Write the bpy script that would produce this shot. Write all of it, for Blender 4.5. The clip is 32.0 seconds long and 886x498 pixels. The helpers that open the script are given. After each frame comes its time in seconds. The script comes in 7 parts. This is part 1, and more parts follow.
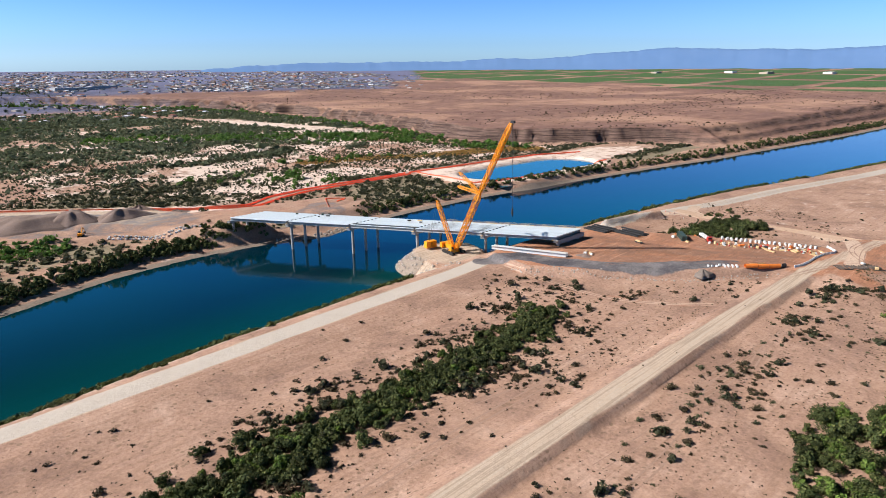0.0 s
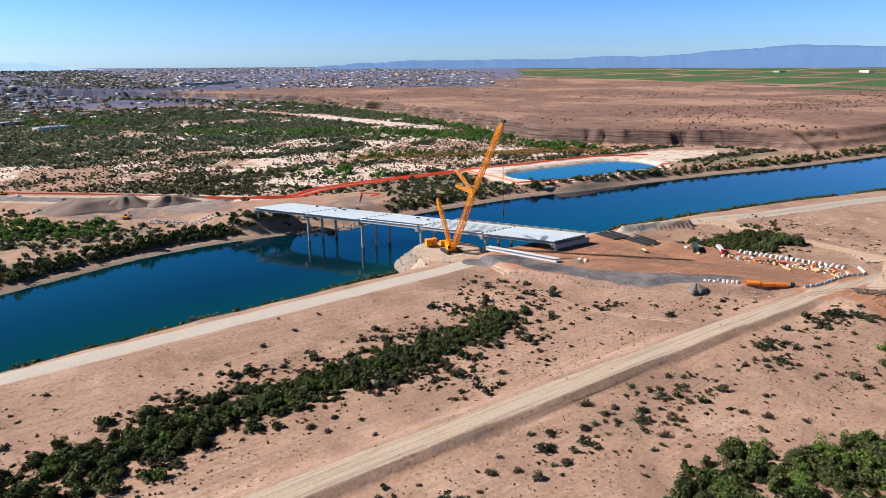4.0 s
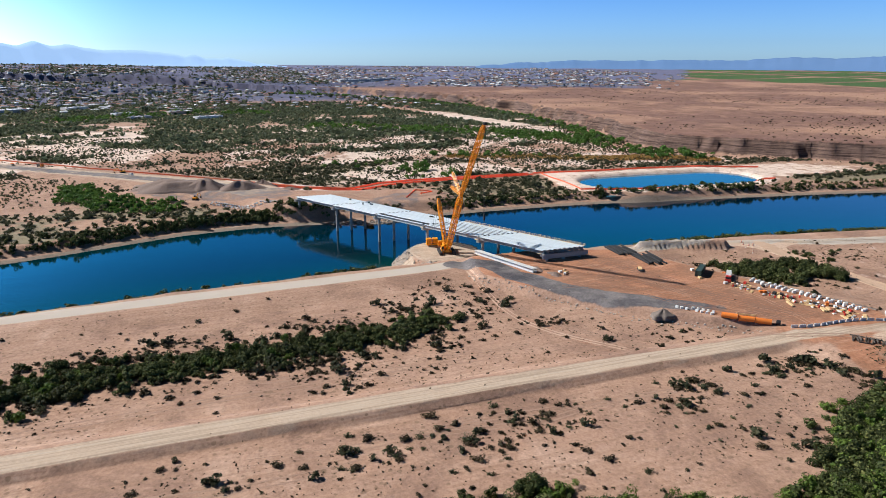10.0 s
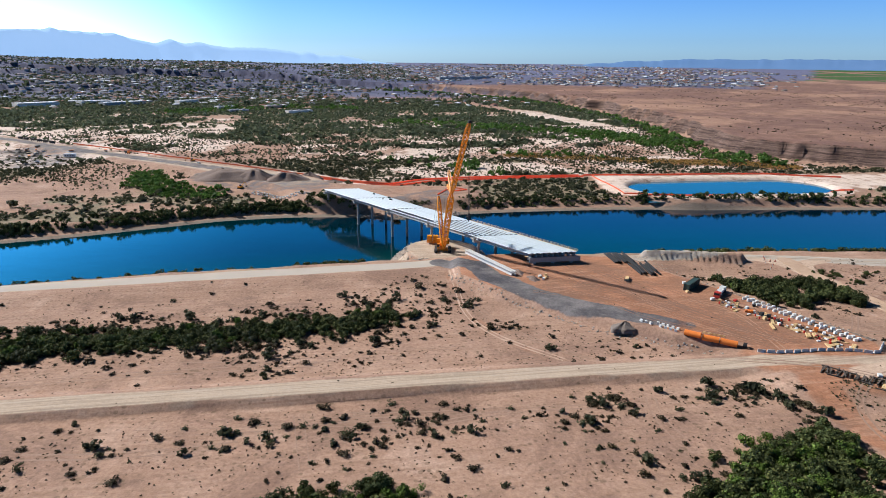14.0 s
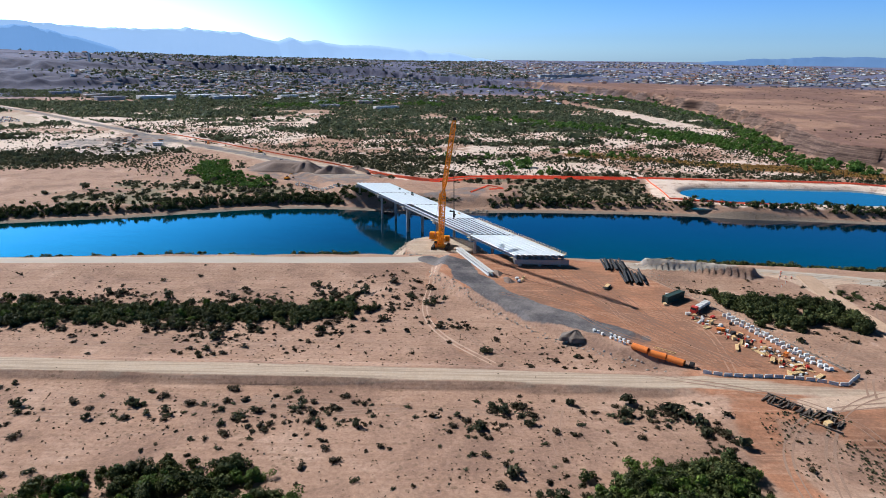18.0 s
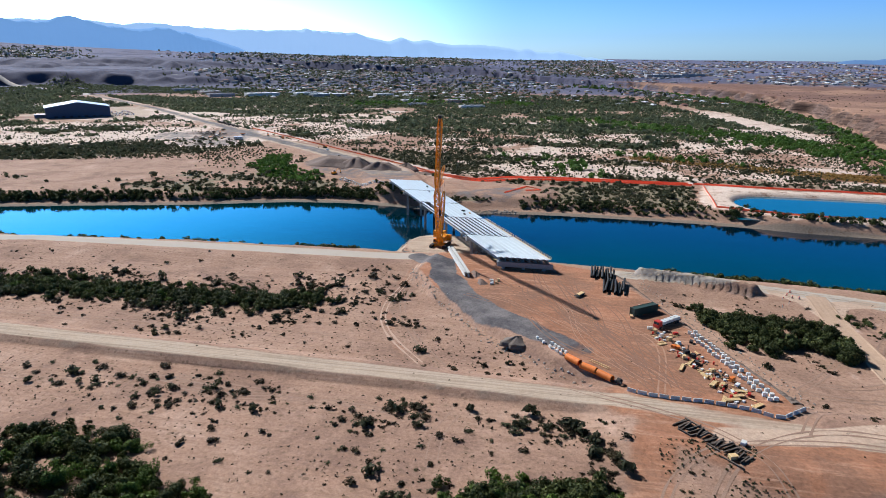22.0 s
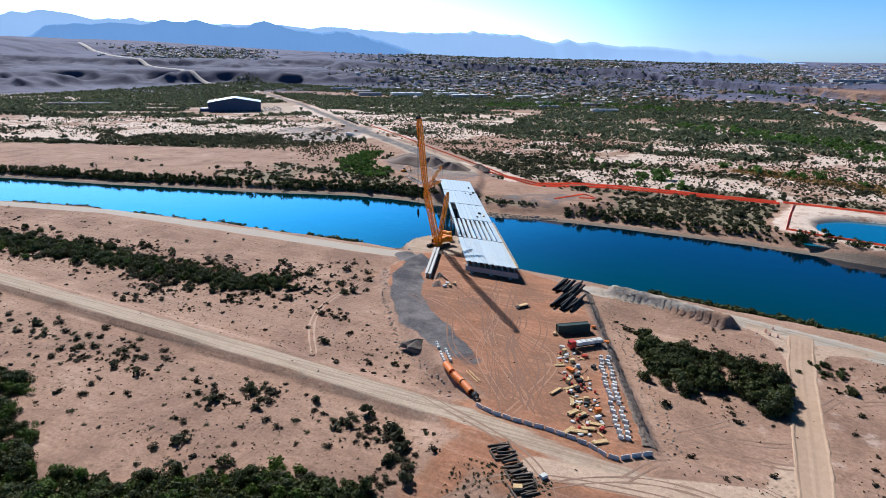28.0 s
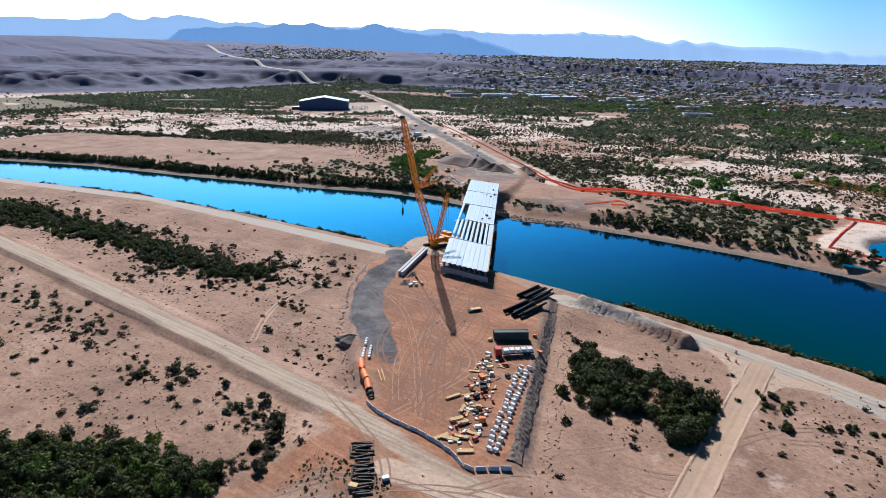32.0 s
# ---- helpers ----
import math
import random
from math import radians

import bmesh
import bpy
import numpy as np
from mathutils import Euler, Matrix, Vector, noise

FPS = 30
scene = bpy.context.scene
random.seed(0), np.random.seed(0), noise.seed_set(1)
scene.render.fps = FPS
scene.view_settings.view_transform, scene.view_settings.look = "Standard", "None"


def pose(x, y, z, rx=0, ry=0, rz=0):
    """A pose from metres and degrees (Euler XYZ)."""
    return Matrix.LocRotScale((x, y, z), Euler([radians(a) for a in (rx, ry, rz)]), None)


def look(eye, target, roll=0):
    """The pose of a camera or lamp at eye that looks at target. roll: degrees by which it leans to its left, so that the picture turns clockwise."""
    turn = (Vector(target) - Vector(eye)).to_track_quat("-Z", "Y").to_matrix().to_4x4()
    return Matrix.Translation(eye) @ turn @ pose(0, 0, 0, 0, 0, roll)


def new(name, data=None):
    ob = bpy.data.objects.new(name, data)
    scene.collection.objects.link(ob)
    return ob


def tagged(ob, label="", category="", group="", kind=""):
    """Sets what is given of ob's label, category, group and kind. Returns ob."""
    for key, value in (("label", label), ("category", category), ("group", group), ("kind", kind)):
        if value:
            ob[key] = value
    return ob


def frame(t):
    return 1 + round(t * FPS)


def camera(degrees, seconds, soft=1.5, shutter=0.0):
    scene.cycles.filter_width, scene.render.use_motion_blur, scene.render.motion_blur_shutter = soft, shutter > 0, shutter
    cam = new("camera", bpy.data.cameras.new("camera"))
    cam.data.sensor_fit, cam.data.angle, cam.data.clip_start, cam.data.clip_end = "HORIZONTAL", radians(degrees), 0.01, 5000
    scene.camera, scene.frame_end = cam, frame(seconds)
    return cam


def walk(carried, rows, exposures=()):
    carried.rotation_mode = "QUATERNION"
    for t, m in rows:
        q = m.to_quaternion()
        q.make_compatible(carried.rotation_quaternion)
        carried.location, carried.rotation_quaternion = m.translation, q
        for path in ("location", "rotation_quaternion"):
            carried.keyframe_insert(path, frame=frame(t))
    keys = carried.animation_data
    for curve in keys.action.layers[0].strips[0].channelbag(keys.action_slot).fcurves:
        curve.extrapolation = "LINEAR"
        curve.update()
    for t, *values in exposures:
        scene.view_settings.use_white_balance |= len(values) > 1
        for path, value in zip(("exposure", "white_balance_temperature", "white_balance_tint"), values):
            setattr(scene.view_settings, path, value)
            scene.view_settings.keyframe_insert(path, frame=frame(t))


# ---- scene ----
cam = camera(70.9, 32.0, soft=0.5)
METRES, EYE, TILT, LEAN, TURN = 463.8, 96.0, 0.0, 0.0, -44.3
ROWS = [
    (0.0, 0.0, 0.0, 0.0, -0.18, -16.45, 0.62),
    (0.5, 0.0158, 0.0003, -0.0, 1.07, -16.43, 0.64),
    (1.0, 0.0312, 0.0009, -0.0002, 2.32, -16.42, 0.6),
    (1.5, 0.0469, 0.0018, -0.0003, 3.58, -16.44, 0.58),
    (2.0, 0.0624, 0.0032, -0.0004, 4.84, -16.46, 0.58),
    (2.5, 0.0774, 0.0048, -0.0005, 6.05, -16.47, 0.59),
    (3.0, 0.093, 0.0068, -0.0005, 7.33, -16.51, 0.53),
    (3.5, 0.1085, 0.0091, -0.0005, 8.59, -16.54, 0.5),
    (5.5, 0.1701, 0.0219, -0.0003, 13.69, -16.58, 0.26),
    (6.0, 0.1851, 0.026, -0.0004, 14.96, -16.56, 0.18),
    (6.5, 0.2001, 0.0303, -0.0005, 16.22, -16.56, 0.16),
    (7.0, 0.215, 0.0349, -0.0005, 17.48, -16.57, 0.12),
    (7.5, 0.2298, 0.0399, -0.0003, 18.73, -16.6, 0.09),
    (8.0, 0.2445, 0.0454, -0.0001, 19.97, -16.58, 0.05),
    (8.5, 0.259, 0.051, 0.0, 21.24, -16.58, 0.01),
    (9.0, 0.2734, 0.0569, -0.0001, 22.48, -16.57, -0.03),
    (9.5, 0.2876, 0.0631, -0.0004, 23.73, -16.56, -0.06),
    (10.0, 0.3018, 0.0696, -0.0005, 24.99, -16.56, -0.1),
    (10.5, 0.3158, 0.0765, -0.0006, 26.24, -16.56, -0.17),
    (11.0, 0.3297, 0.0836, -0.0006, 27.51, -16.59, -0.19),
    (11.5, 0.3433, 0.0911, -0.0006, 28.77, -16.61, -0.24),
    (12.0, 0.3568, 0.0988, -0.0006, 30.01, -16.65, -0.28),
    (12.5, 0.3701, 0.107, -0.0007, 31.27, -16.67, -0.29),
    (13.0, 0.3834, 0.1153, -0.0008, 32.51, -16.71, -0.33),
    (13.5, 0.3965, 0.124, -0.0006, 33.78, -16.75, -0.36),
    (14.0, 0.4092, 0.1328, -0.0006, 35.04, -16.77, -0.4),
    (14.5, 0.4217, 0.142, -0.0007, 36.3, -16.8, -0.43),
    (16.5, 0.4701, 0.1814, -0.0005, 41.38, -16.95, -0.46),
    (17.0, 0.4816, 0.1918, -0.0005, 42.64, -16.99, -0.48),
    (17.5, 0.4931, 0.2026, -0.0006, 43.93, -17.02, -0.46),
    (18.0, 0.5041, 0.2137, -0.0007, 45.21, -17.06, -0.49),
    (18.5, 0.515, 0.2249, -0.0007, 46.46, -17.07, -0.46),
    (19.0, 0.5252, 0.2361, -0.0006, 47.7, -17.09, -0.47),
    (19.5, 0.5355, 0.2478, -0.0009, 48.98, -17.09, -0.44),
    (20.0, 0.5456, 0.2598, -0.0013, 50.27, -17.1, -0.43),
    (20.5, 0.5554, 0.2719, -0.0013, 51.55, -17.1, -0.41),
    (21.0, 0.5649, 0.2842, -0.0012, 52.84, -17.14, -0.41),
    (21.5, 0.5741, 0.2968, -0.0012, 54.12, -17.15, -0.37),
    (22.0, 0.583, 0.3095, -0.001, 55.42, -17.18, -0.39),
    (22.5, 0.5918, 0.3224, -0.0011, 56.72, -17.18, -0.43),
    (23.0, 0.6002, 0.3355, -0.0011, 58.02, -17.18, -0.45),
    (23.5, 0.6083, 0.3488, -0.001, 59.32, -17.19, -0.46),
    (24.0, 0.6162, 0.3624, -0.001, 60.61, -17.17, -0.48),
    (24.5, 0.6238, 0.3759, -0.0009, 61.89, -17.17, -0.49),
    (25.0, 0.6312, 0.3898, -0.0009, 63.18, -17.16, -0.5),
    (25.5, 0.6382, 0.4037, -0.0009, 64.46, -17.15, -0.51),
    (27.5, 0.6639, 0.4614, -0.0003, 69.6, -17.15, -0.55),
    (28.0, 0.6694, 0.476, -0.0003, 70.86, -17.14, -0.53),
    (28.5, 0.6745, 0.491, -0.0003, 72.13, -17.12, -0.54),
    (29.0, 0.6792, 0.506, -0.0003, 73.38, -17.11, -0.53),
    (29.5, 0.6836, 0.5212, -0.0002, 74.64, -17.12, -0.53),
    (30.0, 0.6875, 0.5364, -0.0002, 75.89, -17.11, -0.52),
    (30.5, 0.6912, 0.5517, -0.0002, 77.16, -17.12, -0.55),
    (31.0, 0.6945, 0.567, -0.0003, 78.43, -17.12, -0.54),
    (31.5, 0.6974, 0.5824, -0.0003, 79.69, -17.12, -0.55),
    (32.0, 0.7, 0.5979, -0.0003, 80.94, -17.12, -0.54),
]
walk(cam, [(t, pose(0, 0, EYE, TILT, LEAN, TURN) @ pose(METRES * x, METRES * y, METRES * z, 90 + pitch, roll, yaw)) for t, x, y, z, yaw, pitch, roll in ROWS],
     exposures=[(0.0, 0.86, 6500, 10), (4.0, 0.82, 6480, 10), (9.0, 0.71, 6420, 8), (14.0, 0.62, 6200, 7), (20.0, 0.57, 6040, 7), (32.0, 0.51, 5900, 8)])

# ---- world, sun and exposure ----
SUN_AZ, SUN_EL = -51.0, 36.0      # degrees clockwise from +y, and above the horizon
world = bpy.data.worlds.new("sky")
scene.world = world
world.use_nodes = True
wn = world.node_tree.nodes
wn.clear()
sky = wn.new("ShaderNodeTexSky")
sky.sky_type, sky.sun_disc = "NISHITA", False
sky.sun_elevation, sky.sun_rotation = radians(SUN_EL), radians(SUN_AZ)
sky.altitude, sky.air_density, sky.dust_density, sky.ozone_density = 150, 1.0, 0.7, 3.0
bg = wn.new("ShaderNodeBackground")
bg.inputs["Strength"].default_value = 0.25
wout = wn.new("ShaderNodeOutputWorld")
up = wn.new("ShaderNodeSeparateXYZ")
world.node_tree.links.new(wn.new("ShaderNodeTexCoord").outputs["Generated"], up.inputs[0])
tone = wn.new("ShaderNodeValToRGB")
for _ in range(4):
    tone.color_ramp.elements.new(0.5)
for e, (p, c) in zip(tone.color_ramp.elements, ((0.0, (0.245, 0.375, 0.62)), (0.03, (0.19, 0.295, 0.51)), (0.09, (0.14, 0.245, 0.455)), (0.24, (0.03, 0.21, 0.39)), (0.40, (0.010, 0.020, 0.034)), (1.0, (0.004, 0.007, 0.011)))):
    e.position, e.color = p, (*c, 1)
world.node_tree.links.new(up.outputs["Z"], tone.inputs[0])
tint = wn.new("ShaderNodeMix")
tint.data_type, tint.blend_type = "RGBA", "MULTIPLY"
tint.inputs[0].default_value = 1.0
world.node_tree.links.new(sky.outputs[0], tint.inputs[6])
world.node_tree.links.new(tone.outputs[0], tint.inputs[7])
toward = wn.new("ShaderNodeVectorMath")
toward.operation = "DOT_PRODUCT"
toward.inputs[1].default_value = (math.sin(radians(SUN_AZ)), math.cos(radians(SUN_AZ)), 0)
world.node_tree.links.new(up.inputs[0].links[0].from_socket, toward.inputs[0])
side = wn.new("ShaderNodeMapRange")
side.interpolation_type = "SMOOTHSTEP"
side.inputs[1].default_value, side.inputs[2].default_value, side.inputs[3].default_value, side.inputs[4].default_value = 0.68, 1.0, 0.0, 1.0
world.node_tree.links.new(toward.outputs["Value"], side.inputs[0])
pale = wn.new("ShaderNodeMix")
pale.data_type = "RGBA"
pale.inputs[6].default_value, pale.inputs[7].default_value = (0.95, 0.95, 0.95, 1), (2.9, 2.5, 2.25, 1)
world.node_tree.links.new(side.outputs[0], pale.inputs[0])
glow = wn.new("ShaderNodeVectorMath")
glow.operation = "MULTIPLY"
world.node_tree.links.new(tint.outputs[2], glow.inputs[0])
world.node_tree.links.new(pale.outputs[2], glow.inputs[1])
world.node_tree.links.new(glow.outputs[0], bg.inputs[0])
world.node_tree.links.new(bg.outputs[0], wout.inputs[0])
sun_data = bpy.data.lights.new("sun", "SUN")
sun_data.energy, sun_data.angle, sun_data.color = 4.5, radians(0.55), (1.0, 0.945, 0.905)
sun = new("sun", sun_data)
sa, se = radians(SUN_AZ), radians(SUN_EL)
sun.matrix_world = look((0, 0, 300), (-math.sin(sa) * math.cos(se), -math.cos(sa) * math.cos(se), 300 - math.sin(se)))

# ---- materials ----


def nodes_of(name):
    m = bpy.data.materials.new(name)
    m.use_nodes = True
    nt = m.node_tree
    return m, nt, nt.nodes["Principled BSDF"]


def ramp(nt, fac, stops):
    r = nt.nodes.new("ShaderNodeValToRGB")
    while len(r.color_ramp.elements) < len(stops):
        r.color_ramp.elements.new(0.5)
    for e, (p, c) in zip(r.color_ramp.elements, stops):
        e.position, e.color = p, (*c, 1)
    nt.links.new(fac, r.inputs[0])
    return r.outputs[0]


def noise_fac(nt, scale, detail=4.0, rough=0.55, vec=None, distort=0.0):
    n = nt.nodes.new("ShaderNodeTexNoise")
    n.inputs["Scale"].default_value, n.inputs["Detail"].default_value = scale, detail
    n.inputs["Roughness"].default_value, n.inputs["Distortion"].default_value = rough, distort
    if vec is not None:
        nt.links.new(vec, n.inputs["Vector"])
    return n.outputs["Fac"]


def mix(nt, fac, a, b, mode="MIX"):
    m = nt.nodes.new("ShaderNodeMix")
    m.data_type, m.blend_type = "RGBA", mode
    for sock, v in ((m.inputs[0], fac), (m.inputs[6], a), (m.inputs[7], b)):
        if isinstance(v, (int, float)):
            sock.default_value = v
        elif isinstance(v, tuple):
            sock.default_value = (*v, 1)
        else:
            nt.links.new(v, sock)
    return m.outputs[2]


def maths(nt, op, a, b, clamp=False):
    m = nt.nodes.new("ShaderNodeMath")
    m.operation, m.use_clamp = op, clamp
    for sock, v in zip(m.inputs, (a, b)):
        if isinstance(v, (int, float)):
            sock.default_value = v
        else:
            nt.links.new(v, sock)
    return m.outputs[0]


def position(nt):
    return nt.nodes.new("ShaderNodeNewGeometry").outputs["Position"]


def obcoord(nt):
    return nt.nodes.new("ShaderNodeTexCoord").outputs["Object"]


def bump(nt, bsdf, height, strength, distance):
    b = nt.nodes.new("ShaderNodeBump")
    b.inputs["Strength"].default_value, b.inputs["Distance"].default_value = strength, distance
    nt.links.new(height, b.inputs["Height"])
    nt.links.new(b.outputs[0], bsdf.inputs["Normal"])


def plain(name, c1, c2, scale, rough=0.8, metal=0.0, grain=None, vary=0.0, bump_d=0.0):
    """Two tones on a coarse noise, a finer grain over them, and an object-to-object change."""
    m, nt, b = nodes_of(name)
    vec = obcoord(nt)
    col = mix(nt, noise_fac(nt, scale, 5, 0.6, vec), c1, c2)
    g = noise_fac(nt, scale * 9, 3, 0.6, vec)
    col = mix(nt, 0.35, col, ramp(nt, g, [(0.25, (0.25, 0.25, 0.25)), (0.75, (0.75, 0.75, 0.75))]), "OVERLAY")
    if vary:
        info = nt.nodes.new("ShaderNodeObjectInfo")
        v = nt.nodes.new("ShaderNodeMapRange")
        v.inputs[3].default_value, v.inputs[4].default_value = 1 - vary, 1 + vary
        nt.links.new(info.outputs["Random"], v.inputs[0])
        hsv = nt.nodes.new("ShaderNodeHueSaturation")
        nt.links.new(v.outputs[0], hsv.inputs["Value"])
        nt.links.new(col, hsv.inputs["Color"])
        col = hsv.outputs[0]
    nt.links.new(col, b.inputs["Base Color"])
    b.inputs["Roughness"].default_value, b.inputs["Metallic"].default_value = rough, metal
    b.inputs["Specular IOR Level"].default_value = 0.3
    if bump_d:
        bump(nt, b, g, 0.6, bump_d)
    return m


def foliage(name, dark, light, warm, thinness=0.16):
    m, nt, b = nodes_of(name)
    g = nt.nodes.new("ShaderNodeNewGeometry")
    info = nt.nodes.new("ShaderNodeObjectInfo")
    col = ramp(nt, g.outputs["Random Per Island"], [(0.0, dark), (0.7, light), (1.0, warm)])
    n = noise_fac(nt, 0.035, 3, 0.5, g.outputs["Position"])
    col = mix(nt, maths(nt, "MULTIPLY", n, 0.75), col, ramp(nt, n, [(0.35, dark), (0.7, light)]))
    hsv = nt.nodes.new("ShaderNodeHueSaturation")
    v = nt.nodes.new("ShaderNodeMapRange")
    v.inputs[3].default_value, v.inputs[4].default_value = 0.7, 1.35
    nt.links.new(info.outputs["Random"], v.inputs[0])
    nt.links.new(v.outputs[0], hsv.inputs["Value"])
    nt.links.new(col, hsv.inputs["Color"])
    nt.links.new(hsv.outputs[0], b.inputs["Base Color"])
    b.inputs["Roughness"].default_value = 0.75
    b.inputs["Specular IOR Level"].default_value = 0.15
    thin = nt.nodes.new("ShaderNodeBsdfTranslucent")
    nt.links.new(hsv.outputs[0], thin.inputs["Color"])
    leafy = nt.nodes.new("ShaderNodeMixShader")
    leafy.inputs[0].default_value = thinness
    nt.links.new(b.outputs[0], leafy.inputs[1])
    nt.links.new(thin.outputs[0], leafy.inputs[2])
    nt.links.new(leafy.outputs[0], nt.nodes["Material Output"].inputs["Surface"])
    return m


def ground_material():
    """Sand and dirt; the land's kinds come from two attributes of the sheet, painted far haze from others."""
    m, nt, b = nodes_of("desert_ground")
    pos = position(nt)
    n_big = noise_fac(nt, 0.012, 5, 0.6, pos)
    n_mid = noise_fac(nt, 0.11, 5, 0.62, pos)
    n_fine = noise_fac(nt, 0.9, 6, 0.72, pos)
    n_patch = noise_fac(nt, 0.035, 6, 0.68, pos, 0.6)
    sand = mix(nt, n_big, (0.335, 0.212, 0.150), (0.445, 0.288, 0.210))
    sand = mix(nt, ramp(nt, n_mid, [(0.36, (0, 0, 0)), (0.7, (0.9, 0.9, 0.9))]), sand, (0.385, 0.238, 0.168))
    sand = mix(nt, ramp(nt, n_patch, [(0.50, (0, 0, 0)), (0.62, (0.85, 0.85, 0.85))]), sand, (0.24, 0.148, 0.11))
    sand = mix(nt, ramp(nt, n_patch, [(0.34, (0.6, 0.6, 0.6)), (0.45, (0, 0, 0))]), sand, (0.53, 0.365, 0.275))
    lane = nt.nodes.new("ShaderNodeMapping")
    lane.inputs["Rotation"].default_value, lane.inputs["Scale"].default_value = (0, 0, radians(8)), (0.018, 0.42, 1)
    nt.links.new(pos, lane.inputs[0])
    streak = noise_fac(nt, 1.0, 4, 0.65, lane.outputs[0], 0.6)
    sand = mix(nt, ramp(nt, streak, [(0.46, (0, 0, 0)), (0.64, (0.7, 0.7, 0.7))]), sand, (0.315, 0.195, 0.135))
    lane2 = nt.nodes.new("ShaderNodeMapping")
    lane2.inputs["Rotation"].default_value, lane2.inputs["Scale"].default_value = (0, 0, radians(66)), (0.03, 0.24, 1)
    nt.links.new(pos, lane2.inputs[0])
    wheel = noise_fac(nt, 1.0, 5, 0.66, lane2.outputs[0], 1.6)
    a1 = nt.nodes.new("ShaderNodeAttribute")
    a1.attribute_name = "land"
    s1 = nt.nodes.new("ShaderNodeSeparateColor")
    nt.links.new(a1.outputs["Color"], s1.inputs[0])
    a2 = nt.nodes.new("ShaderNodeAttribute")
    a2.attribute_name = "far_land"
    s2 = nt.nodes.new("ShaderNodeSeparateColor")
    nt.links.new(a2.outputs["Color"], s2.inputs[0])
    col = sand

    def lay(col, mask, colour, ragged=0.35):
        wob = maths(nt, "MULTIPLY", maths(nt, "SUBTRACT", n_mid, 0.5), ragged * 2)
        f = nt.nodes.new("ShaderNodeMapRange")
        f.interpolation_type = "SMOOTHSTEP"
        f.inputs[1].default_value, f.inputs[2].default_value = 0.3, 0.7
        nt.links.new(maths(nt, "ADD", mask, maths(nt, "MULTIPLY", wob, maths(nt, "GREATER_THAN", mask, 0.02))), f.inputs[0])
        return mix(nt, f.outputs[0], col, colour)

    whites = mix(nt, n_mid, (0.55, 0.425, 0.345), (0.74, 0.615, 0.52))
    blotch = noise_fac(nt, 0.028, 6, 0.7, pos, 0.8)
    reds = mix(nt, ramp(nt, n_mid, [(0.3, (0, 0, 0)), (0.7, (1, 1, 1))]), (0.215, 0.122, 0.09), (0.32, 0.19, 0.142))
    reds = mix(nt, ramp(nt, n_patch, [(0.46, (0, 0, 0)), (0.6, (0.8, 0.8, 0.8))]), reds, (0.195, 0.112, 0.09))
    reds = mix(nt, ramp(nt, blotch, [(0.48, (0, 0, 0)), (0.62, (0.7, 0.7, 0.7))]), reds, (0.15, 0.086, 0.064))
    reds = mix(nt, ramp(nt, blotch, [(0.3, (0.6, 0.6, 0.6)), (0.42, (0, 0, 0))]), reds, (0.43, 0.27, 0.195))
    n_wide = noise_fac(nt, 0.0032, 5, 0.6, pos, 0.5)
    reds = mix(nt, ramp(nt, n_wide, [(0.48, (0, 0, 0)), (0.62, (0.55, 0.55, 0.55))]), reds, (0.18, 0.105, 0.086))
    reds = mix(nt, ramp(nt, n_wide, [(0.38, (0.6, 0.6, 0.6)), (0.48, (0, 0, 0))]), reds, (0.46, 0.28, 0.19))
    greens = mix(nt, n_big, (0.045, 0.095, 0.033), (0.085, 0.145, 0.052))
    grays = mix(nt, n_mid, (0.45, 0.34, 0.25), (0.53, 0.415, 0.315))
    along = nt.nodes.new("ShaderNodeMapping")
    along.inputs["Rotation"].default_value, along.inputs["Scale"].default_value = (0, 0, radians(1)), (0.02, 1.1, 1)
    nt.links.new(pos, along.inputs[0])
    lines = noise_fac(nt, 1.0, 3, 0.6, along.outputs[0])
    grays = mix(nt, ramp(nt, lines, [(0.42, (0.6, 0.6, 0.6)), (0.5, (0, 0, 0))]), grays, (0.30, 0.235, 0.175))
    grays = mix(nt, ramp(nt, lines, [(0.52, (0, 0, 0)), (0.62, (0.6, 0.6, 0.6))]), grays, (0.46, 0.385, 0.305))
    oranges = mix(nt, ramp(nt, n_mid, [(0.35, (0, 0, 0)), (0.65, (1, 1, 1))]), (0.32, 0.148, 0.084), (0.44, 0.214, 0.127))
    oranges = mix(nt, ramp(nt, wheel, [(0.36, (0.45, 0.45, 0.45)), (0.5, (0, 0, 0))]), oranges, (0.215, 0.118, 0.075))
    oranges = mix(nt, ramp(nt, n_patch, [(0.46, (0, 0, 0)), (0.62, (0.7, 0.7, 0.7))]), oranges, (0.235, 0.135, 0.092))
    oranges = mix(nt, ramp(nt, wheel, [(0.53, (0, 0, 0)), (0.68, (0.55, 0.55, 0.55))]), oranges, (0.53, 0.325, 0.22))
    muds = mix(nt, n_mid, (0.20, 0.16, 0.125), (0.30, 0.24, 0.19))
    col = lay(col, s2.outputs[0], whites, 0.8)
    col = lay(col, s2.outputs[2], reds, 0.3)
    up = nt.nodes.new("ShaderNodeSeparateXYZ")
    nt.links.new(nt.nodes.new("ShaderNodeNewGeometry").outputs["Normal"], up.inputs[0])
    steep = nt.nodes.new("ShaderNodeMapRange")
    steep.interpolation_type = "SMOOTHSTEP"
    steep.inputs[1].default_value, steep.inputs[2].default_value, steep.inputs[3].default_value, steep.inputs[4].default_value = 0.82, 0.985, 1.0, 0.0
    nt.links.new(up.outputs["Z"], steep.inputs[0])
    # Steep red land turns dark brown, banded by height.
    band_map = nt.nodes.new("ShaderNodeMapping")
    band_map.inputs["Scale"].default_value = (0.02, 0.02, 0.6)
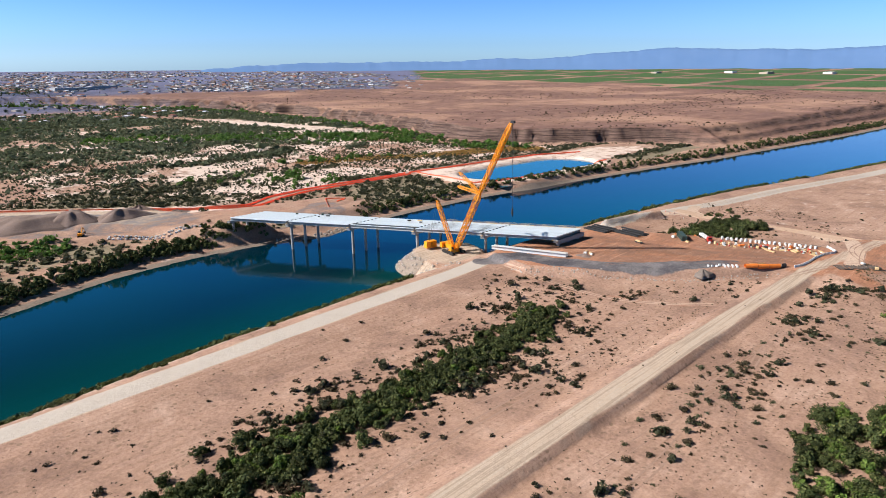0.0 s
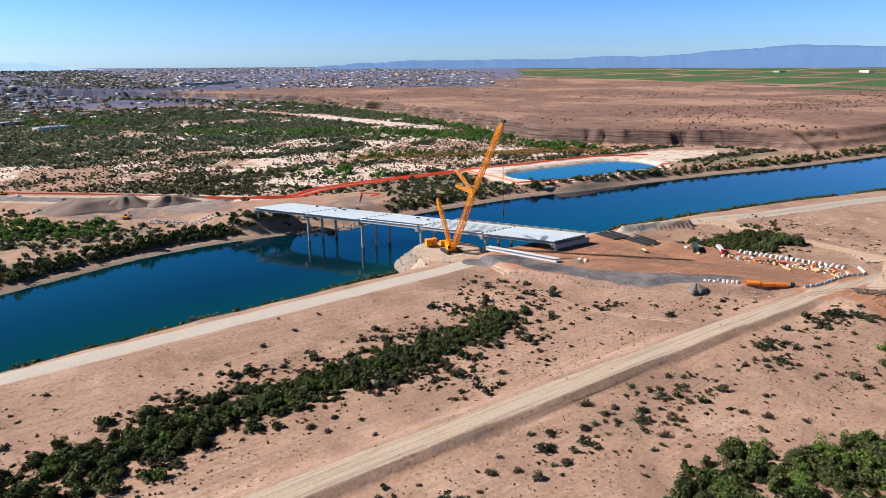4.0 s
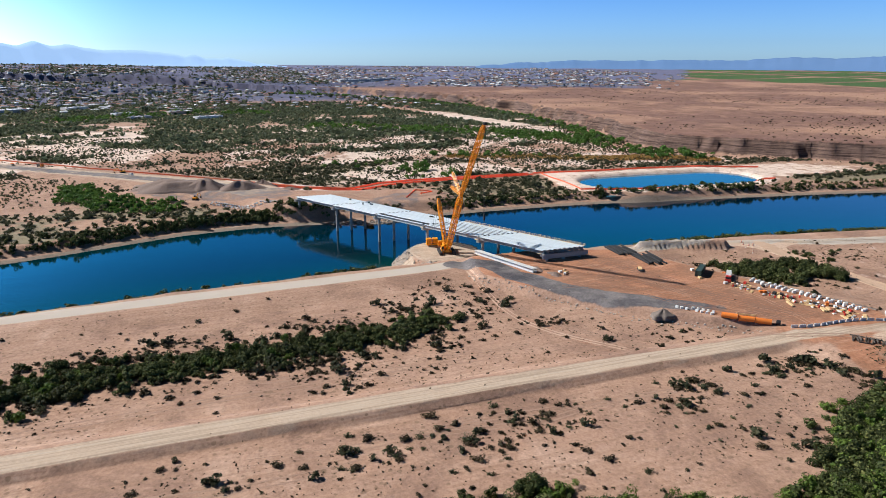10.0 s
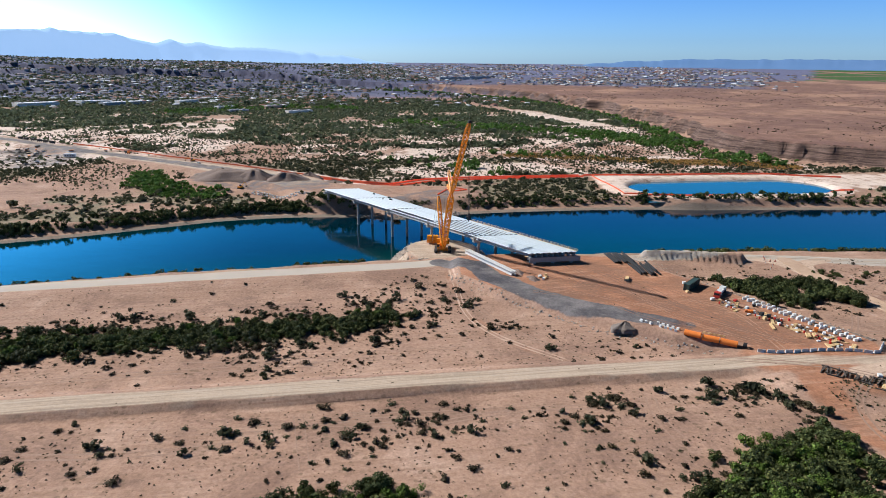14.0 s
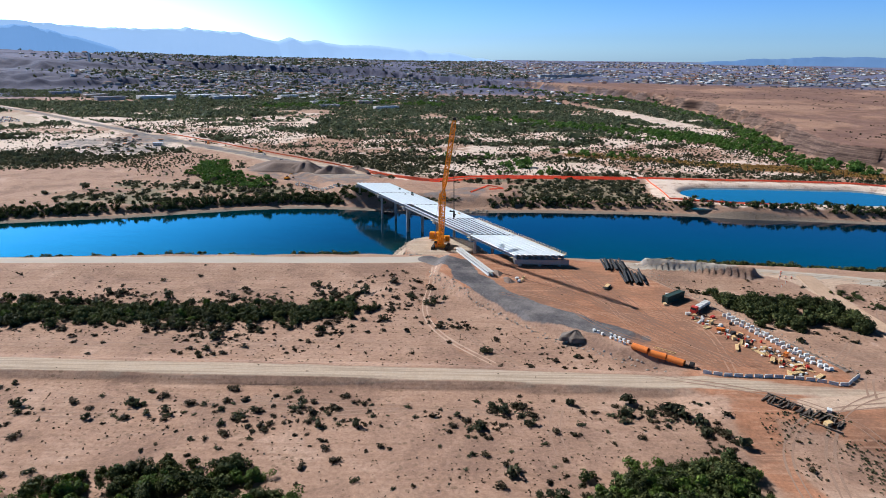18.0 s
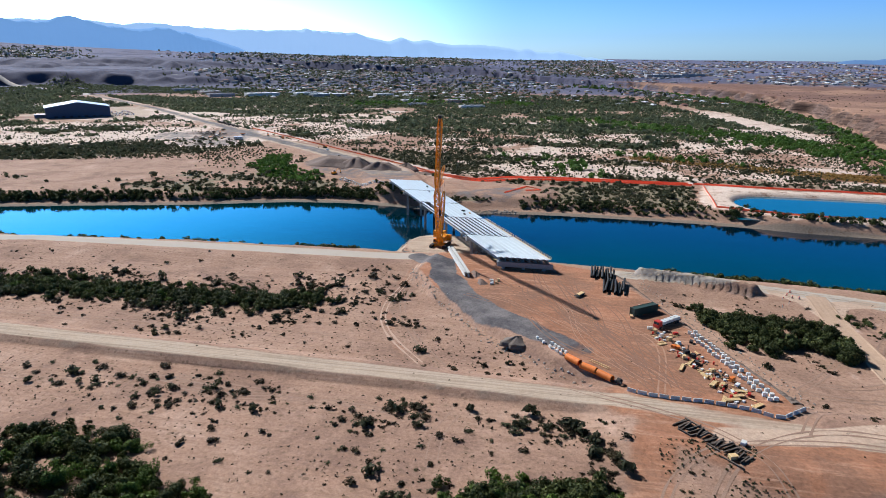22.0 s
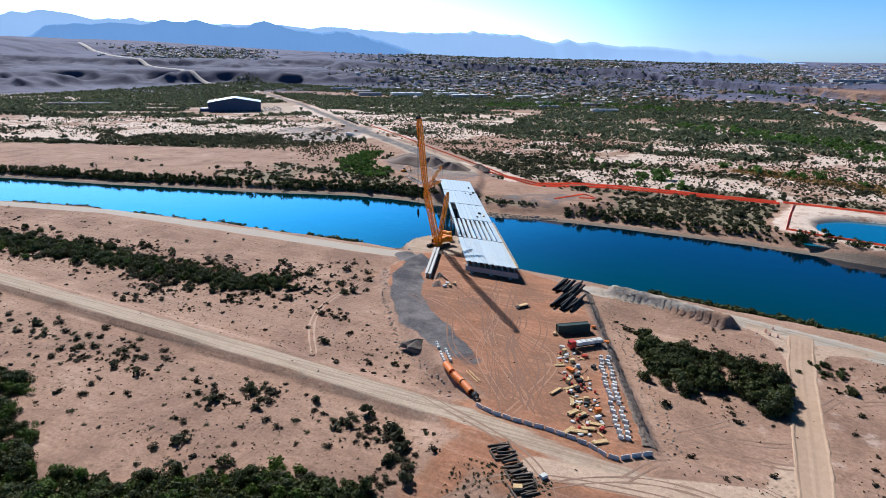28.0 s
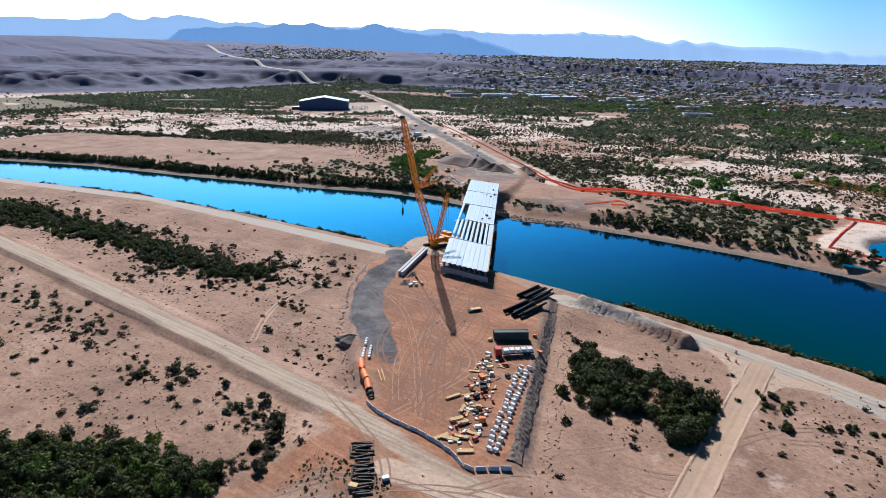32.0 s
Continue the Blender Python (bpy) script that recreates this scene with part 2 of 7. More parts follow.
    nt.links.new(pos, band_map.inputs[0])
    cliff_bands = mix(nt, ramp(nt, noise_fac(nt, 1.0, 4, 0.65, band_map.outputs[0], 0.4), [(0.38, (0, 0, 0)), (0.6, (1, 1, 1))]), (0.05, 0.032, 0.027), (0.165, 0.108, 0.086))
    col = mix(nt, maths(nt, "MULTIPLY", steep.outputs[0], maths(nt, "MULTIPLY", s2.outputs[2], 3.0, True), True), col, cliff_bands)
    col = lay(col, s2.outputs[1], greens, 0.1)
    col = lay(col, s1.outputs[2], muds, 0.4)
    col = lay(col, s1.outputs[1], oranges, 0.35)
    pales = mix(nt, n_mid, (0.43, 0.375, 0.315), (0.52, 0.455, 0.385))
    grays = mix(nt, maths(nt, "GREATER_THAN", s1.outputs[0], 0.95), grays, pales)
    col = lay(col, s1.outputs[0], grays, 0.22)
    a3 = nt.nodes.new("ShaderNodeAttribute")
    a3.attribute_name = "works"
    s3 = nt.nodes.new("ShaderNodeSeparateColor")
    nt.links.new(a3.outputs["Color"], s3.inputs[0])
    # Blue-mauve far land: distance haze painted into the base colour.
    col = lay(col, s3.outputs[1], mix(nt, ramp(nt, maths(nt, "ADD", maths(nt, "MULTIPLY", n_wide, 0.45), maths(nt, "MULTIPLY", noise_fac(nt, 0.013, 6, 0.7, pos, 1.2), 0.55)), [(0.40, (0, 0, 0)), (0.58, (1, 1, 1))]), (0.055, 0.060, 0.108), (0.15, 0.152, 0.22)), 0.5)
    a4 = nt.nodes.new("ShaderNodeAttribute")
    a4.attribute_name = "haze_spur"
    s4 = nt.nodes.new("ShaderNodeSeparateColor")
    nt.links.new(a4.outputs["Color"], s4.inputs[0])
    col = lay(col, s4.outputs[1], mix(nt, n_mid, (0.48, 0.345, 0.25), (0.58, 0.425, 0.32)), 0.1)
    # Paler blue outer plain, again with haze in its colour.
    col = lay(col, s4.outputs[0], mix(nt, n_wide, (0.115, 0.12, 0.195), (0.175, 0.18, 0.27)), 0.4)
    # Steep faces out there get one flat haze-blue tone.
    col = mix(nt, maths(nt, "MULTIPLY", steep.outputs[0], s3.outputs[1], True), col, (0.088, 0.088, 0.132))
    col = lay(col, s3.outputs[0], mix(nt, ramp(nt, maths(nt, "ADD", maths(nt, "MULTIPLY", n_patch, 0.5), maths(nt, "MULTIPLY", n_mid, 0.5)), [(0.40, (0, 0, 0)), (0.60, (1, 1, 1))]), (0.075, 0.071, 0.078), (0.21, 0.19, 0.185)), 0.55)
    col = lay(col, s3.outputs[2], mix(nt, n_mid, (0.18, 0.155, 0.10), (0.28, 0.23, 0.155)), 0.9)
    vor = nt.nodes.new("ShaderNodeTexVoronoi")
    vor.inputs["Scale"].default_value = 0.42
    nt.links.new(pos, vor.inputs["Vector"])
    speck = ramp(nt, maths(nt, "ADD", vor.outputs["Distance"], maths(nt, "MULTIPLY", maths(nt, "SUBTRACT", n_mid, 0.55), 1.1)), [(0.06, (1, 1, 1)), (0.16, (0, 0, 0))])
    clean = maths(nt, "SUBTRACT", 1.0, maths(nt, "MAXIMUM", s1.outputs[0], s1.outputs[1]), True)
    col = mix(nt, maths(nt, "MULTIPLY", maths(nt, "MULTIPLY", speck, clean), 0.55), col, (0.17, 0.115, 0.075))
    fine = maths(nt, "SUBTRACT", 0.5, maths(nt, "MULTIPLY", s1.outputs[0], 0.34), True)
    col = mix(nt, fine, col, ramp(nt, n_fine, [(0.3, (0.25, 0.25, 0.25)), (0.7, (0.75, 0.75, 0.75))]), "OVERLAY")
    # wheel ruts and graded scratches over the worked ground
    wv = nt.nodes.new("ShaderNodeTexWave")
    wv.inputs["Scale"].default_value, wv.inputs["Distortion"].default_value = 0.16, 9.0
    wv.inputs["Detail"].default_value, wv.inputs["Detail Scale"].default_value = 3.0, 0.35
    rot = nt.nodes.new("ShaderNodeMapping")
    rot.inputs["Rotation"].default_value = (0, 0, radians(35))
    nt.links.new(pos, rot.inputs[0])
    nt.links.new(rot.outputs[0], wv.inputs["Vector"])
    ruts = ramp(nt, wv.outputs["Fac"], [(0.46, (0, 0, 0)), (0.5, (1, 1, 1)), (0.54, (0, 0, 0))])
    col = mix(nt, maths(nt, "MULTIPLY", maths(nt, "MULTIPLY", ruts, s1.outputs[1]), 0.18), col, (0.35, 0.19, 0.115))
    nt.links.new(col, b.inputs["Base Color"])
    b.inputs["Roughness"].default_value = 0.95
    b.inputs["Specular IOR Level"].default_value = 0.1
    h = maths(nt, "ADD", n_fine, maths(nt, "MULTIPLY", n_mid, 2.0))
    bump(nt, b, h, 0.5, 0.45)
    return m


def water_material(name, deep, shallow, scale, gloss=1.9):
    m, nt, b = nodes_of(name)
    pos = position(nt)
    at = nt.nodes.new("ShaderNodeAttribute")
    at.attribute_name = "depth"
    n = noise_fac(nt, 0.012, 4, 0.6, pos, 1.0)
    f = maths(nt, "ADD", at.outputs["Fac"], maths(nt, "MULTIPLY", maths(nt, "SUBTRACT", n, 0.5), 0.5), True)
    nt.links.new(mix(nt, f, shallow, deep), b.inputs["Base Color"])
    b.inputs["Roughness"].default_value, b.inputs["IOR"].default_value = 0.05, gloss
    mp = nt.nodes.new("ShaderNodeMapping")
    mp.inputs["Scale"].default_value = (0.5, 1.2, 1)
    nt.links.new(pos, mp.inputs[0])
    h = maths(nt, "ADD", noise_fac(nt, scale, 4, 0.6, mp.outputs[0]), maths(nt, "MULTIPLY", noise_fac(nt, scale * 0.09, 3, 0.5, mp.outputs[0]), 2.0))
    bump(nt, b, h, 0.12, 0.2)
    return m


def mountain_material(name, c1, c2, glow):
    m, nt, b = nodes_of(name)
    # Distance haze is painted in as blue, and a glow adds its airlight.
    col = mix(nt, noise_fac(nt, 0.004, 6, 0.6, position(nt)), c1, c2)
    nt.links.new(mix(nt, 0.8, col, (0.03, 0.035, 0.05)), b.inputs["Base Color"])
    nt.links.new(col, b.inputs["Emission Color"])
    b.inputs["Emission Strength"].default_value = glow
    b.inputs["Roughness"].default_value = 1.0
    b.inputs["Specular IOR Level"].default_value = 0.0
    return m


M_GROUND = ground_material()
M_RIVER = water_material("river_water", (0.0, 0.009, 0.022), (0.0, 0.042, 0.043), 0.5, 1.78)
M_POND = water_material("pond_water", (0.0, 0.10, 0.18), (0.01, 0.15, 0.20), 0.8, 1.42)
# These blues are painted haze, not the rock's own colour.
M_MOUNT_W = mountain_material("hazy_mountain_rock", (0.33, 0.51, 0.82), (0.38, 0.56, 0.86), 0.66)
M_MOUNT_N = mountain_material("hazy_nearer_mountain", (0.155, 0.31, 0.60), (0.19, 0.35, 0.65), 0.68)
M_MOUNT_E = mountain_material("hazy_pale_mountain", (0.125, 0.26, 0.52), (0.18, 0.32, 0.59), 0.42)
M_CONCRETE = plain("precast_concrete", (0.50, 0.49, 0.46), (0.60, 0.59, 0.56), 0.35, 0.75, vary=0.07)
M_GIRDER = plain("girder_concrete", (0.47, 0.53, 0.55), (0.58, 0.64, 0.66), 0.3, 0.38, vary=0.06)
# Darker copy of the girder concrete, painting in the shade below the flanges.
M_GIRDER_SHADE = plain("shaded_girder_concrete", (0.25, 0.26, 0.26), (0.33, 0.34, 0.34), 0.3, 0.7, vary=0.06)
M_PIER = plain("pier_concrete", (0.28, 0.265, 0.25), (0.36, 0.345, 0.325), 0.4, 0.8, vary=0.06)
M_ORANGE = plain("crane_yellow_paint", (0.74, 0.26, 0.010), (0.85, 0.33, 0.015), 0.5, 0.4)
M_DARKSTEEL = plain("dark_steel", (0.018, 0.018, 0.02), (0.05, 0.045, 0.04), 0.8, 0.8)
M_RUST = plain("rusty_orange_pipe", (0.62, 0.15, 0.025), (0.78, 0.23, 0.04), 0.6, 0.6, vary=0.12)
M_BLACKPIPE = plain("black_pipe", (0.012, 0.012, 0.013), (0.03, 0.03, 0.032), 0.7, 0.75)
M_GREENBOX = plain("dark_green_container", (0.03, 0.055, 0.045), (0.05, 0.08, 0.065), 0.6, 0.5)
M_BROWNSTEEL = plain("brown_steel", (0.07, 0.055, 0.045), (0.14, 0.11, 0.09), 0.9, 0.85, vary=0.3)
M_WHITE = plain("white_painted_metal", (0.60, 0.60, 0.57), (0.72, 0.72, 0.69), 0.5, 0.5, vary=0.08)
M_RED = plain("red_paint", (0.42, 0.03, 0.02), (0.55, 0.05, 0.03), 0.6, 0.5, vary=0.15)
M_LUMBER = plain("yellow_lumber", (0.55, 0.37, 0.17), (0.68, 0.49, 0.26), 0.9, 0.8, vary=0.15)
M_FENCE = plain("orange_safety_net", (0.90, 0.25, 0.14), (0.96, 0.33, 0.19), 0.5, 0.8)
tr = M_FENCE.node_tree
lit = tr.nodes.new("ShaderNodeBsdfTranslucent")
lit.inputs["Color"].default_value = (0.95, 0.26, 0.14, 1)
both = tr.nodes.new("ShaderNodeMixShader")
tr.links.new(tr.nodes["Principled BSDF"].outputs[0], both.inputs[1])
tr.links.new(lit.outputs[0], both.inputs[2])
tr.links.new(both.outputs[0], tr.nodes["Material Output"].inputs["Surface"])
M_GLASS = plain("dark_glass", (0.02, 0.025, 0.03), (0.03, 0.035, 0.04), 0.5, 0.15)
M_HEAP = plain("grey_gravel", (0.15, 0.108, 0.09), (0.25, 0.182, 0.15), 0.12, 0.95, bump_d=0.4)
M_RIPRAP = plain("riprap_stone", (0.30, 0.26, 0.22), (0.42, 0.37, 0.32), 0.5, 0.9, vary=0.15, bump_d=0.1)
M_BLUESTEEL = plain("blue_grey_cladding", (0.035, 0.06, 0.115), (0.05, 0.085, 0.15), 0.08, 0.5)
M_ROOFPALE = plain("pale_metal_roof", (0.46, 0.55, 0.65), (0.56, 0.64, 0.72), 0.05, 0.4)
M_WOOD = plain("shrub_wood", (0.10, 0.07, 0.05), (0.16, 0.12, 0.09), 2.0, 0.9)
M_BUSH = foliage("dark_green_leaves", (0.014, 0.021, 0.007), (0.066, 0.082, 0.026), (0.18, 0.18, 0.06))
M_BUSHBRIGHT = foliage("bright_green_leaves", (0.035, 0.06, 0.011), (0.11, 0.165, 0.03), (0.21, 0.27, 0.06))
M_SHRUB = foliage("dry_shrub_twigs", (0.03, 0.024, 0.012), (0.078, 0.06, 0.032), (0.17, 0.125, 0.07))
M_FARBUSH = foliage("flood_plain_leaves", (0.05, 0.064, 0.036), (0.12, 0.142, 0.078), (0.20, 0.20, 0.115), 0.36)
M_SCRUB = foliage("grey_green_scrub", (0.045, 0.052, 0.028), (0.12, 0.125, 0.066), (0.21, 0.19, 0.11), 0.36)
M_MESQUITE = foliage("mesquite_leaves", (0.036, 0.078, 0.016), (0.095, 0.175, 0.035), (0.155, 0.235, 0.055), 0.36)
M_YELLOWGRASS = foliage("yellow_dry_brush", (0.30, 0.18, 0.045), (0.48, 0.29, 0.08), (0.62, 0.40, 0.14))

# ---- geometry helpers ----


class Geo:
    """Vertices and faces gathered for one mesh."""

    def __init__(self):
        self.v, self.f, self.k = [], [], []

    def add(self, vs, fs, k=0):
        n = len(self.v)
        self.v.extend(tuple(p) for p in vs)
        self.f.extend(tuple(n + i for i in f) for f in fs)
        self.k.extend([k] * len(fs))
        return self

    def box(self, c, size, rz=0.0, taper=1.0, k=0, m=None):
        sx, sy, sz = (d / 2 for d in size)
        r = m if m is not None else Matrix.Rotation(radians(rz), 4, "Z")
        vs = [Vector(c) + r.to_3x3() @ Vector((a * sx * (taper if e > 0 else 1), b * sy * (taper if e > 0 else 1), e * sz))
              for e in (-1, 1) for a, b in ((-1, -1), (1, -1), (1, 1), (-1, 1))]
        return self.add(vs, [(3, 2, 1, 0), (4, 5, 6, 7), (0, 1, 5, 4), (1, 2, 6, 5), (2, 3, 7, 6), (3, 0, 4, 7)], k)

    def tube(self, a, b, r, n=6, r2=None, k=0, caps=True):
        a, b = Vector(a), Vector(b)
        r2 = r if r2 is None else r2
        q = (b - a).to_track_quat("Z", "Y")
        ring = [Vector((math.cos(2 * math.pi * i / n), math.sin(2 * math.pi * i / n), 0)) for i in range(n)]
        vs = [a + q @ (p * r) for p in ring] + [b + q @ (p * r2) for p in ring]
        fs = [(i, (i + 1) % n, n + (i + 1) % n, n + i) for i in range(n)]
        if caps:
            fs += [tuple(reversed(range(n))), tuple(range(n, 2 * n))]
        return self.add(vs, fs, k)

    def sweep(self, profile, a, b, side, k=0):
        """A closed profile (across, up) drawn from a to b; side is the across direction."""
        n = len(profile)
        vs = [Vector(p) + Vector(side) * x + Vector((0, 0, z)) for p in (a, b) for x, z in profile]
        fs = [(i, (i + 1) % n, n + (i + 1) % n, n + i) for i in range(n)] + [tuple(reversed(range(n))), tuple(range(n, 2 * n))]
        return self.add(vs, fs, k)

    def mesh(self, name, mats):
        me = bpy.data.meshes.new(name)
        me.from_pydata([tuple(p) for p in self.v], [], self.f)
        for mt in (mats if isinstance(mats, (list, tuple)) else [mats]):
            me.materials.append(mt)
        if any(self.k):
            me.polygons.foreach_set("material_index", self.k)
        me.update()
        return me


def thing(name, at, label, category, group="", kind="", rz=0.0):
    ob = new(name)
    ob.empty_display_size = 0.5
    ob.matrix_basis = pose(*at, 0, 0, rz)
    return tagged(ob, label, category, group, kind)


def part(name, geo, material, parent, label=""):
    ob = new(name, geo if isinstance(geo, bpy.types.Mesh) else geo.mesh(name, material))
    ob.parent = parent
    return tagged(ob, label)


def solid(name, geo, material, label, category, group="", kind="", at=None):
    ob = new(name, geo if isinstance(geo, bpy.types.Mesh) else geo.mesh(name, material))
    if at is not None:
        ob.matrix_basis = at
    return tagged(ob, label, category, group, kind)


def smooth(a, b, x):
    t = np.clip((x - a) / (b - a), 0, 1)
    return t * t * (3 - 2 * t)


def lattice(ix, iy):
    h = (ix.astype(np.int64) * 374761393 + iy.astype(np.int64) * 668265263) & 0x7FFFFFFF
    h = ((h ^ (h >> 13)) * 1274126177) & 0x7FFFFFFF
    return ((h ^ (h >> 16)) & 0xFFFF) / 65535.0


def value_noise(x, y):
    ix, iy = np.floor(x), np.floor(y)
    fx, fy = x - ix, y - iy
    fx, fy = fx * fx * (3 - 2 * fx), fy * fy * (3 - 2 * fy)
    a, b = lattice(ix, iy), lattice(ix + 1, iy)
    c, d = lattice(ix, iy + 1), lattice(ix + 1, iy + 1)
    return (a * (1 - fx) + b * fx) * (1 - fy) + (c * (1 - fx) + d * fx) * fy


def fbm(x, y, size, octaves=4):
    """Noise from -1 to 1, whose coarsest bumps are about size metres."""
    x, y = np.asarray(x, float) / size, np.asarray(y, float) / size
    s, a, t = 0.0, 1.0, 0.0
    for i in range(octaves):
        s, t = s + a * (value_noise(x + 17.3 * i, y - 9.1 * i) * 2 - 1), t + a
        x, y, a = x * 2.03, y * 2.03, a * 0.5
    return s / t


def path_distance(x, y, pts):
    """Distance to a bent line, and the share of the way along it."""
    best, along = np.full(np.shape(x), 1e9), np.zeros(np.shape(x))
    n = len(pts) - 1
    for i in range(n):
        (ax, ay), (bx, by) = pts[i], pts[i + 1]
        dx, dy = bx - ax, by - ay
        t = np.clip(((x - ax) * dx + (y - ay) * dy) / (dx * dx + dy * dy), 0, 1)
        d = np.hypot(x - ax - t * dx, y - ay - t * dy)
        along = np.where(d < best, (i + t) / n, along)
        best = np.minimum(best, d)
    return best, along


def inside_hull(x, y, pts):
    """Signed distance to a convex outline given clockwise: positive inside."""
    d = np.full(np.shape(x), 1e9)
    for (ax, ay), (bx, by) in zip(pts, pts[1:] + pts[:1]):
        ln = math.hypot(bx - ax, by - ay)
        d = np.minimum(d, ((x - ax) * (by - ay) - (y - ay) * (bx - ax)) / ln)
    return d


# ---- the lie of the land ----
WATER = -10.5
NEAR_BANK = [(-5200, -1500), (-1500, -400), (-600, -20), (-330, 108), (-150, 182), (-20, 216), (92, 228), (193, 233), (278, 233),
             (350, 226), (400, 222), (500, 206), (617, 178), (800, 141), (1100, 88), (1500, 40), (2400, -150), (5200, -900)]
FAR_BANK = [(-5200, -1100), (-1500, -150), (-600, 105), (-330, 212), (-224, 256), (-111, 282), (-41, 302), (22, 318), (94, 345),
            (140, 350), (190, 344), (222, 330), (245, 342), (300, 345), (380, 343), (481, 329), (606, 311), (722, 288), (858, 272), (1059, 246),
            (1400, 215), (2400, 60), (5200, -600)]
LEVEE_ROAD = [(-600, -58), (-330, 72), (-160, 150), (15, 192), (125, 197), (205, 200), (226, 202)]
EAST_ROAD = [(322, 196), (377, 190), (412, 182), (440, 173), (520, 158), (640, 128), (800, 97), (1100, 42)]
DIAGONAL = [(-200, 78), (20, 86), (92, 85.5), (172, 84), (244, 82.5), (312, 79), (403, 65), (470, 50), (640, 10)]
SPUR = [(401, 184), (400.5, 160), (400.5, 130), (400.8, 104), (401, 60), (392, 20)]
HAUL = [(226, 202), (240, 190), (244, 172), (256, 150), (272, 132), (290, 118), (304, 108)]
MAIN_ROAD = [(176, 368), (140, 440), (96, 492), (31, 553), (-95, 660), (-213, 766), (-494, 1016), (-860, 1300)]
UPHILL_ROAD = [(-860, 1300), (-1060, 1440), (-1215, 1490), (-1370, 1528), (-1560, 1575), (-1760, 1665), (-2050, 1765), (-2300, 1850), (-2620, 1990)]
YARD = [(231, 178), (236, 206), (264, 210), (318, 190), (363, 86), (358, 75), (334, 76), (312, 86), (296, 102), (272, 116), (249, 146)]
MESA = [(230, 900), (313, 815), (405, 771), (459, 731), (507, 684), (560, 652), (610, 640), (690, 655), (800, 684), (960, 712), (1150, 733), (1400, 736), (1560, 714), (1772, 672),
        (1900, 600), (2030, 535), (2150, 440), (2220, 330), (2300, 200), (2500, -200), (2700, -1500)]


def curve(pts, x):
    px, py = np.array(pts, float).T
    return (np.interp(x - 14, px, py) + 2 * np.interp(x, px, py) + np.interp(x + 14, px, py)) / 4


def height(x, y):
    x, y = np.asarray(x, float), np.asarray(y, float)
    yn, yf = curve(NEAR_BANK, x), curve(FAR_BANK, x)
    wob = fbm(x, y, 14, 3)
    rough = 0.35 * fbm(x, y, 30, 4) + 0.5 * fbm(x, y, 90, 2)
    # near side: plain, levee, diagonal road, yard
    s = yn - y
    dd, _ = path_distance(x, y, DIAGONAL)
    yd = curve(DIAGONAL, x)
    plain_z = np.where(y > yd, -1.6, -0.9) + rough
    road_z = 1.0 + 0.15 * wob
    dside = np.where(y > yd, smooth(12, 4.2, dd), 0.12 * smooth(8, 5.5, dd) + 0.88 * smooth(5.9, 4.8, dd + 0.4 * wob))
    east = smooth(300, 420, x)
    near = plain_z + (road_z - plain_z) * dside * (1 - 0.55 * east)
    levee = smooth(60, 40, s)
    near = near * (1 - levee) + 0.0 * levee
    hull = inside_hull(x, y, YARD)
    near = near + (2.2 - near) * smooth(np.where(x > 315, -5.4, -5.0), 0.3, hull + 0.8 * wob)
    gz, _ = path_distance(x, y, [(318, 78), (345, 68), (380, 66)])
    near = near + (1.9 - near) * smooth(26, 12, gz) * smooth(300, 320, x)
    db, ab = path_distance(x, y, [(331, 196), (352, 192), (377, 184)])
    ribs = 0.5 + 0.5 * np.cos(ab * 2 * math.pi * 17)
    near = np.maximum(near, 4.2 - np.abs(db) * 0.62 - 2.1 * ribs * smooth(0.3, 4, db))
    ds, _ = path_distance(x, y, SPUR)
    near = near + 0.3 * smooth(2.4, 0.2, np.abs(ds - 4.6)) * smooth(168, 150, y)
    bank = np.where(s < 0, WATER + s * 0.3, WATER + 10.5 * smooth(-4, 27, s))
    bank = np.where(s < 0, np.minimum(bank, WATER - 0.2), bank + 0.5 * wob * smooth(0, 4, s))
    near = np.where(s < 27, np.minimum(near, np.maximum(bank, -20)), near)
    r = np.hypot((x - 231), (y - 233) * 1.0) + 1.2 * wob
    near = np.maximum(near, np.where(r < 31, -2.0 - np.clip(r - 18.5, 0, 40) * 0.86, -30))
    # far side
    f = y - yf
    flat = -5.2 + 0.7 * fbm(x, y, 60, 4) + 0.9 * fbm(x, y, 260, 2)
    far = np.where(f < 0, WATER + f * 0.3, WATER + 1.2 * smooth(-1, 8, f) + (flat - WATER - 1.2) * smooth(7, 20, f))
    far = np.where(f < 0, np.minimum(far, WATER - 0.2), far)
    dm, am = path_distance(x, y, MAIN_ROAD)
    top = np.interp(am, [0, 0.1, 0.3, 0.5, 1], [1.0, -0.5, -1.8, -3.0, -3.0])
    wide = np.interp(am, [0, 0.05, 0.2, 0.45, 1], [13, 18, 22, 16, 12])
    far = far + (np.maximum(top, far) - far) * smooth(wide + 10, wide, dm) * smooth(4, 16, f)
    # the site's levelled apron beside the bridge head
    ap, _ = path_distance(x, y, [(60, 455), (130, 425), (215, 395), (262, 388)])
    far = far + (-2.5 - far) * smooth(34, 22, ap) * smooth(wide, wide + 12, dm) * smooth(8, 24, f)
    # pond basin
    pd, _ = path_distance(x, y, [(452, 392), (500, 392), (560, 388)])
    far = far + (-4.0 - far) * smooth(62, 48, pd)
    far = far + (-9.5 - far) * smooth(38, 27, pd + 0.6 * wob)
    # the tableland with its cliffs
    mx = np.interp(y, [p[0] for p in MESA], [p[1] for p in MESA])
    close = smooth(2700, 2300, y)
    steep = smooth(1100, 700, y)
    gentle = smooth(750, 850, x) * smooth(700, 500, y)
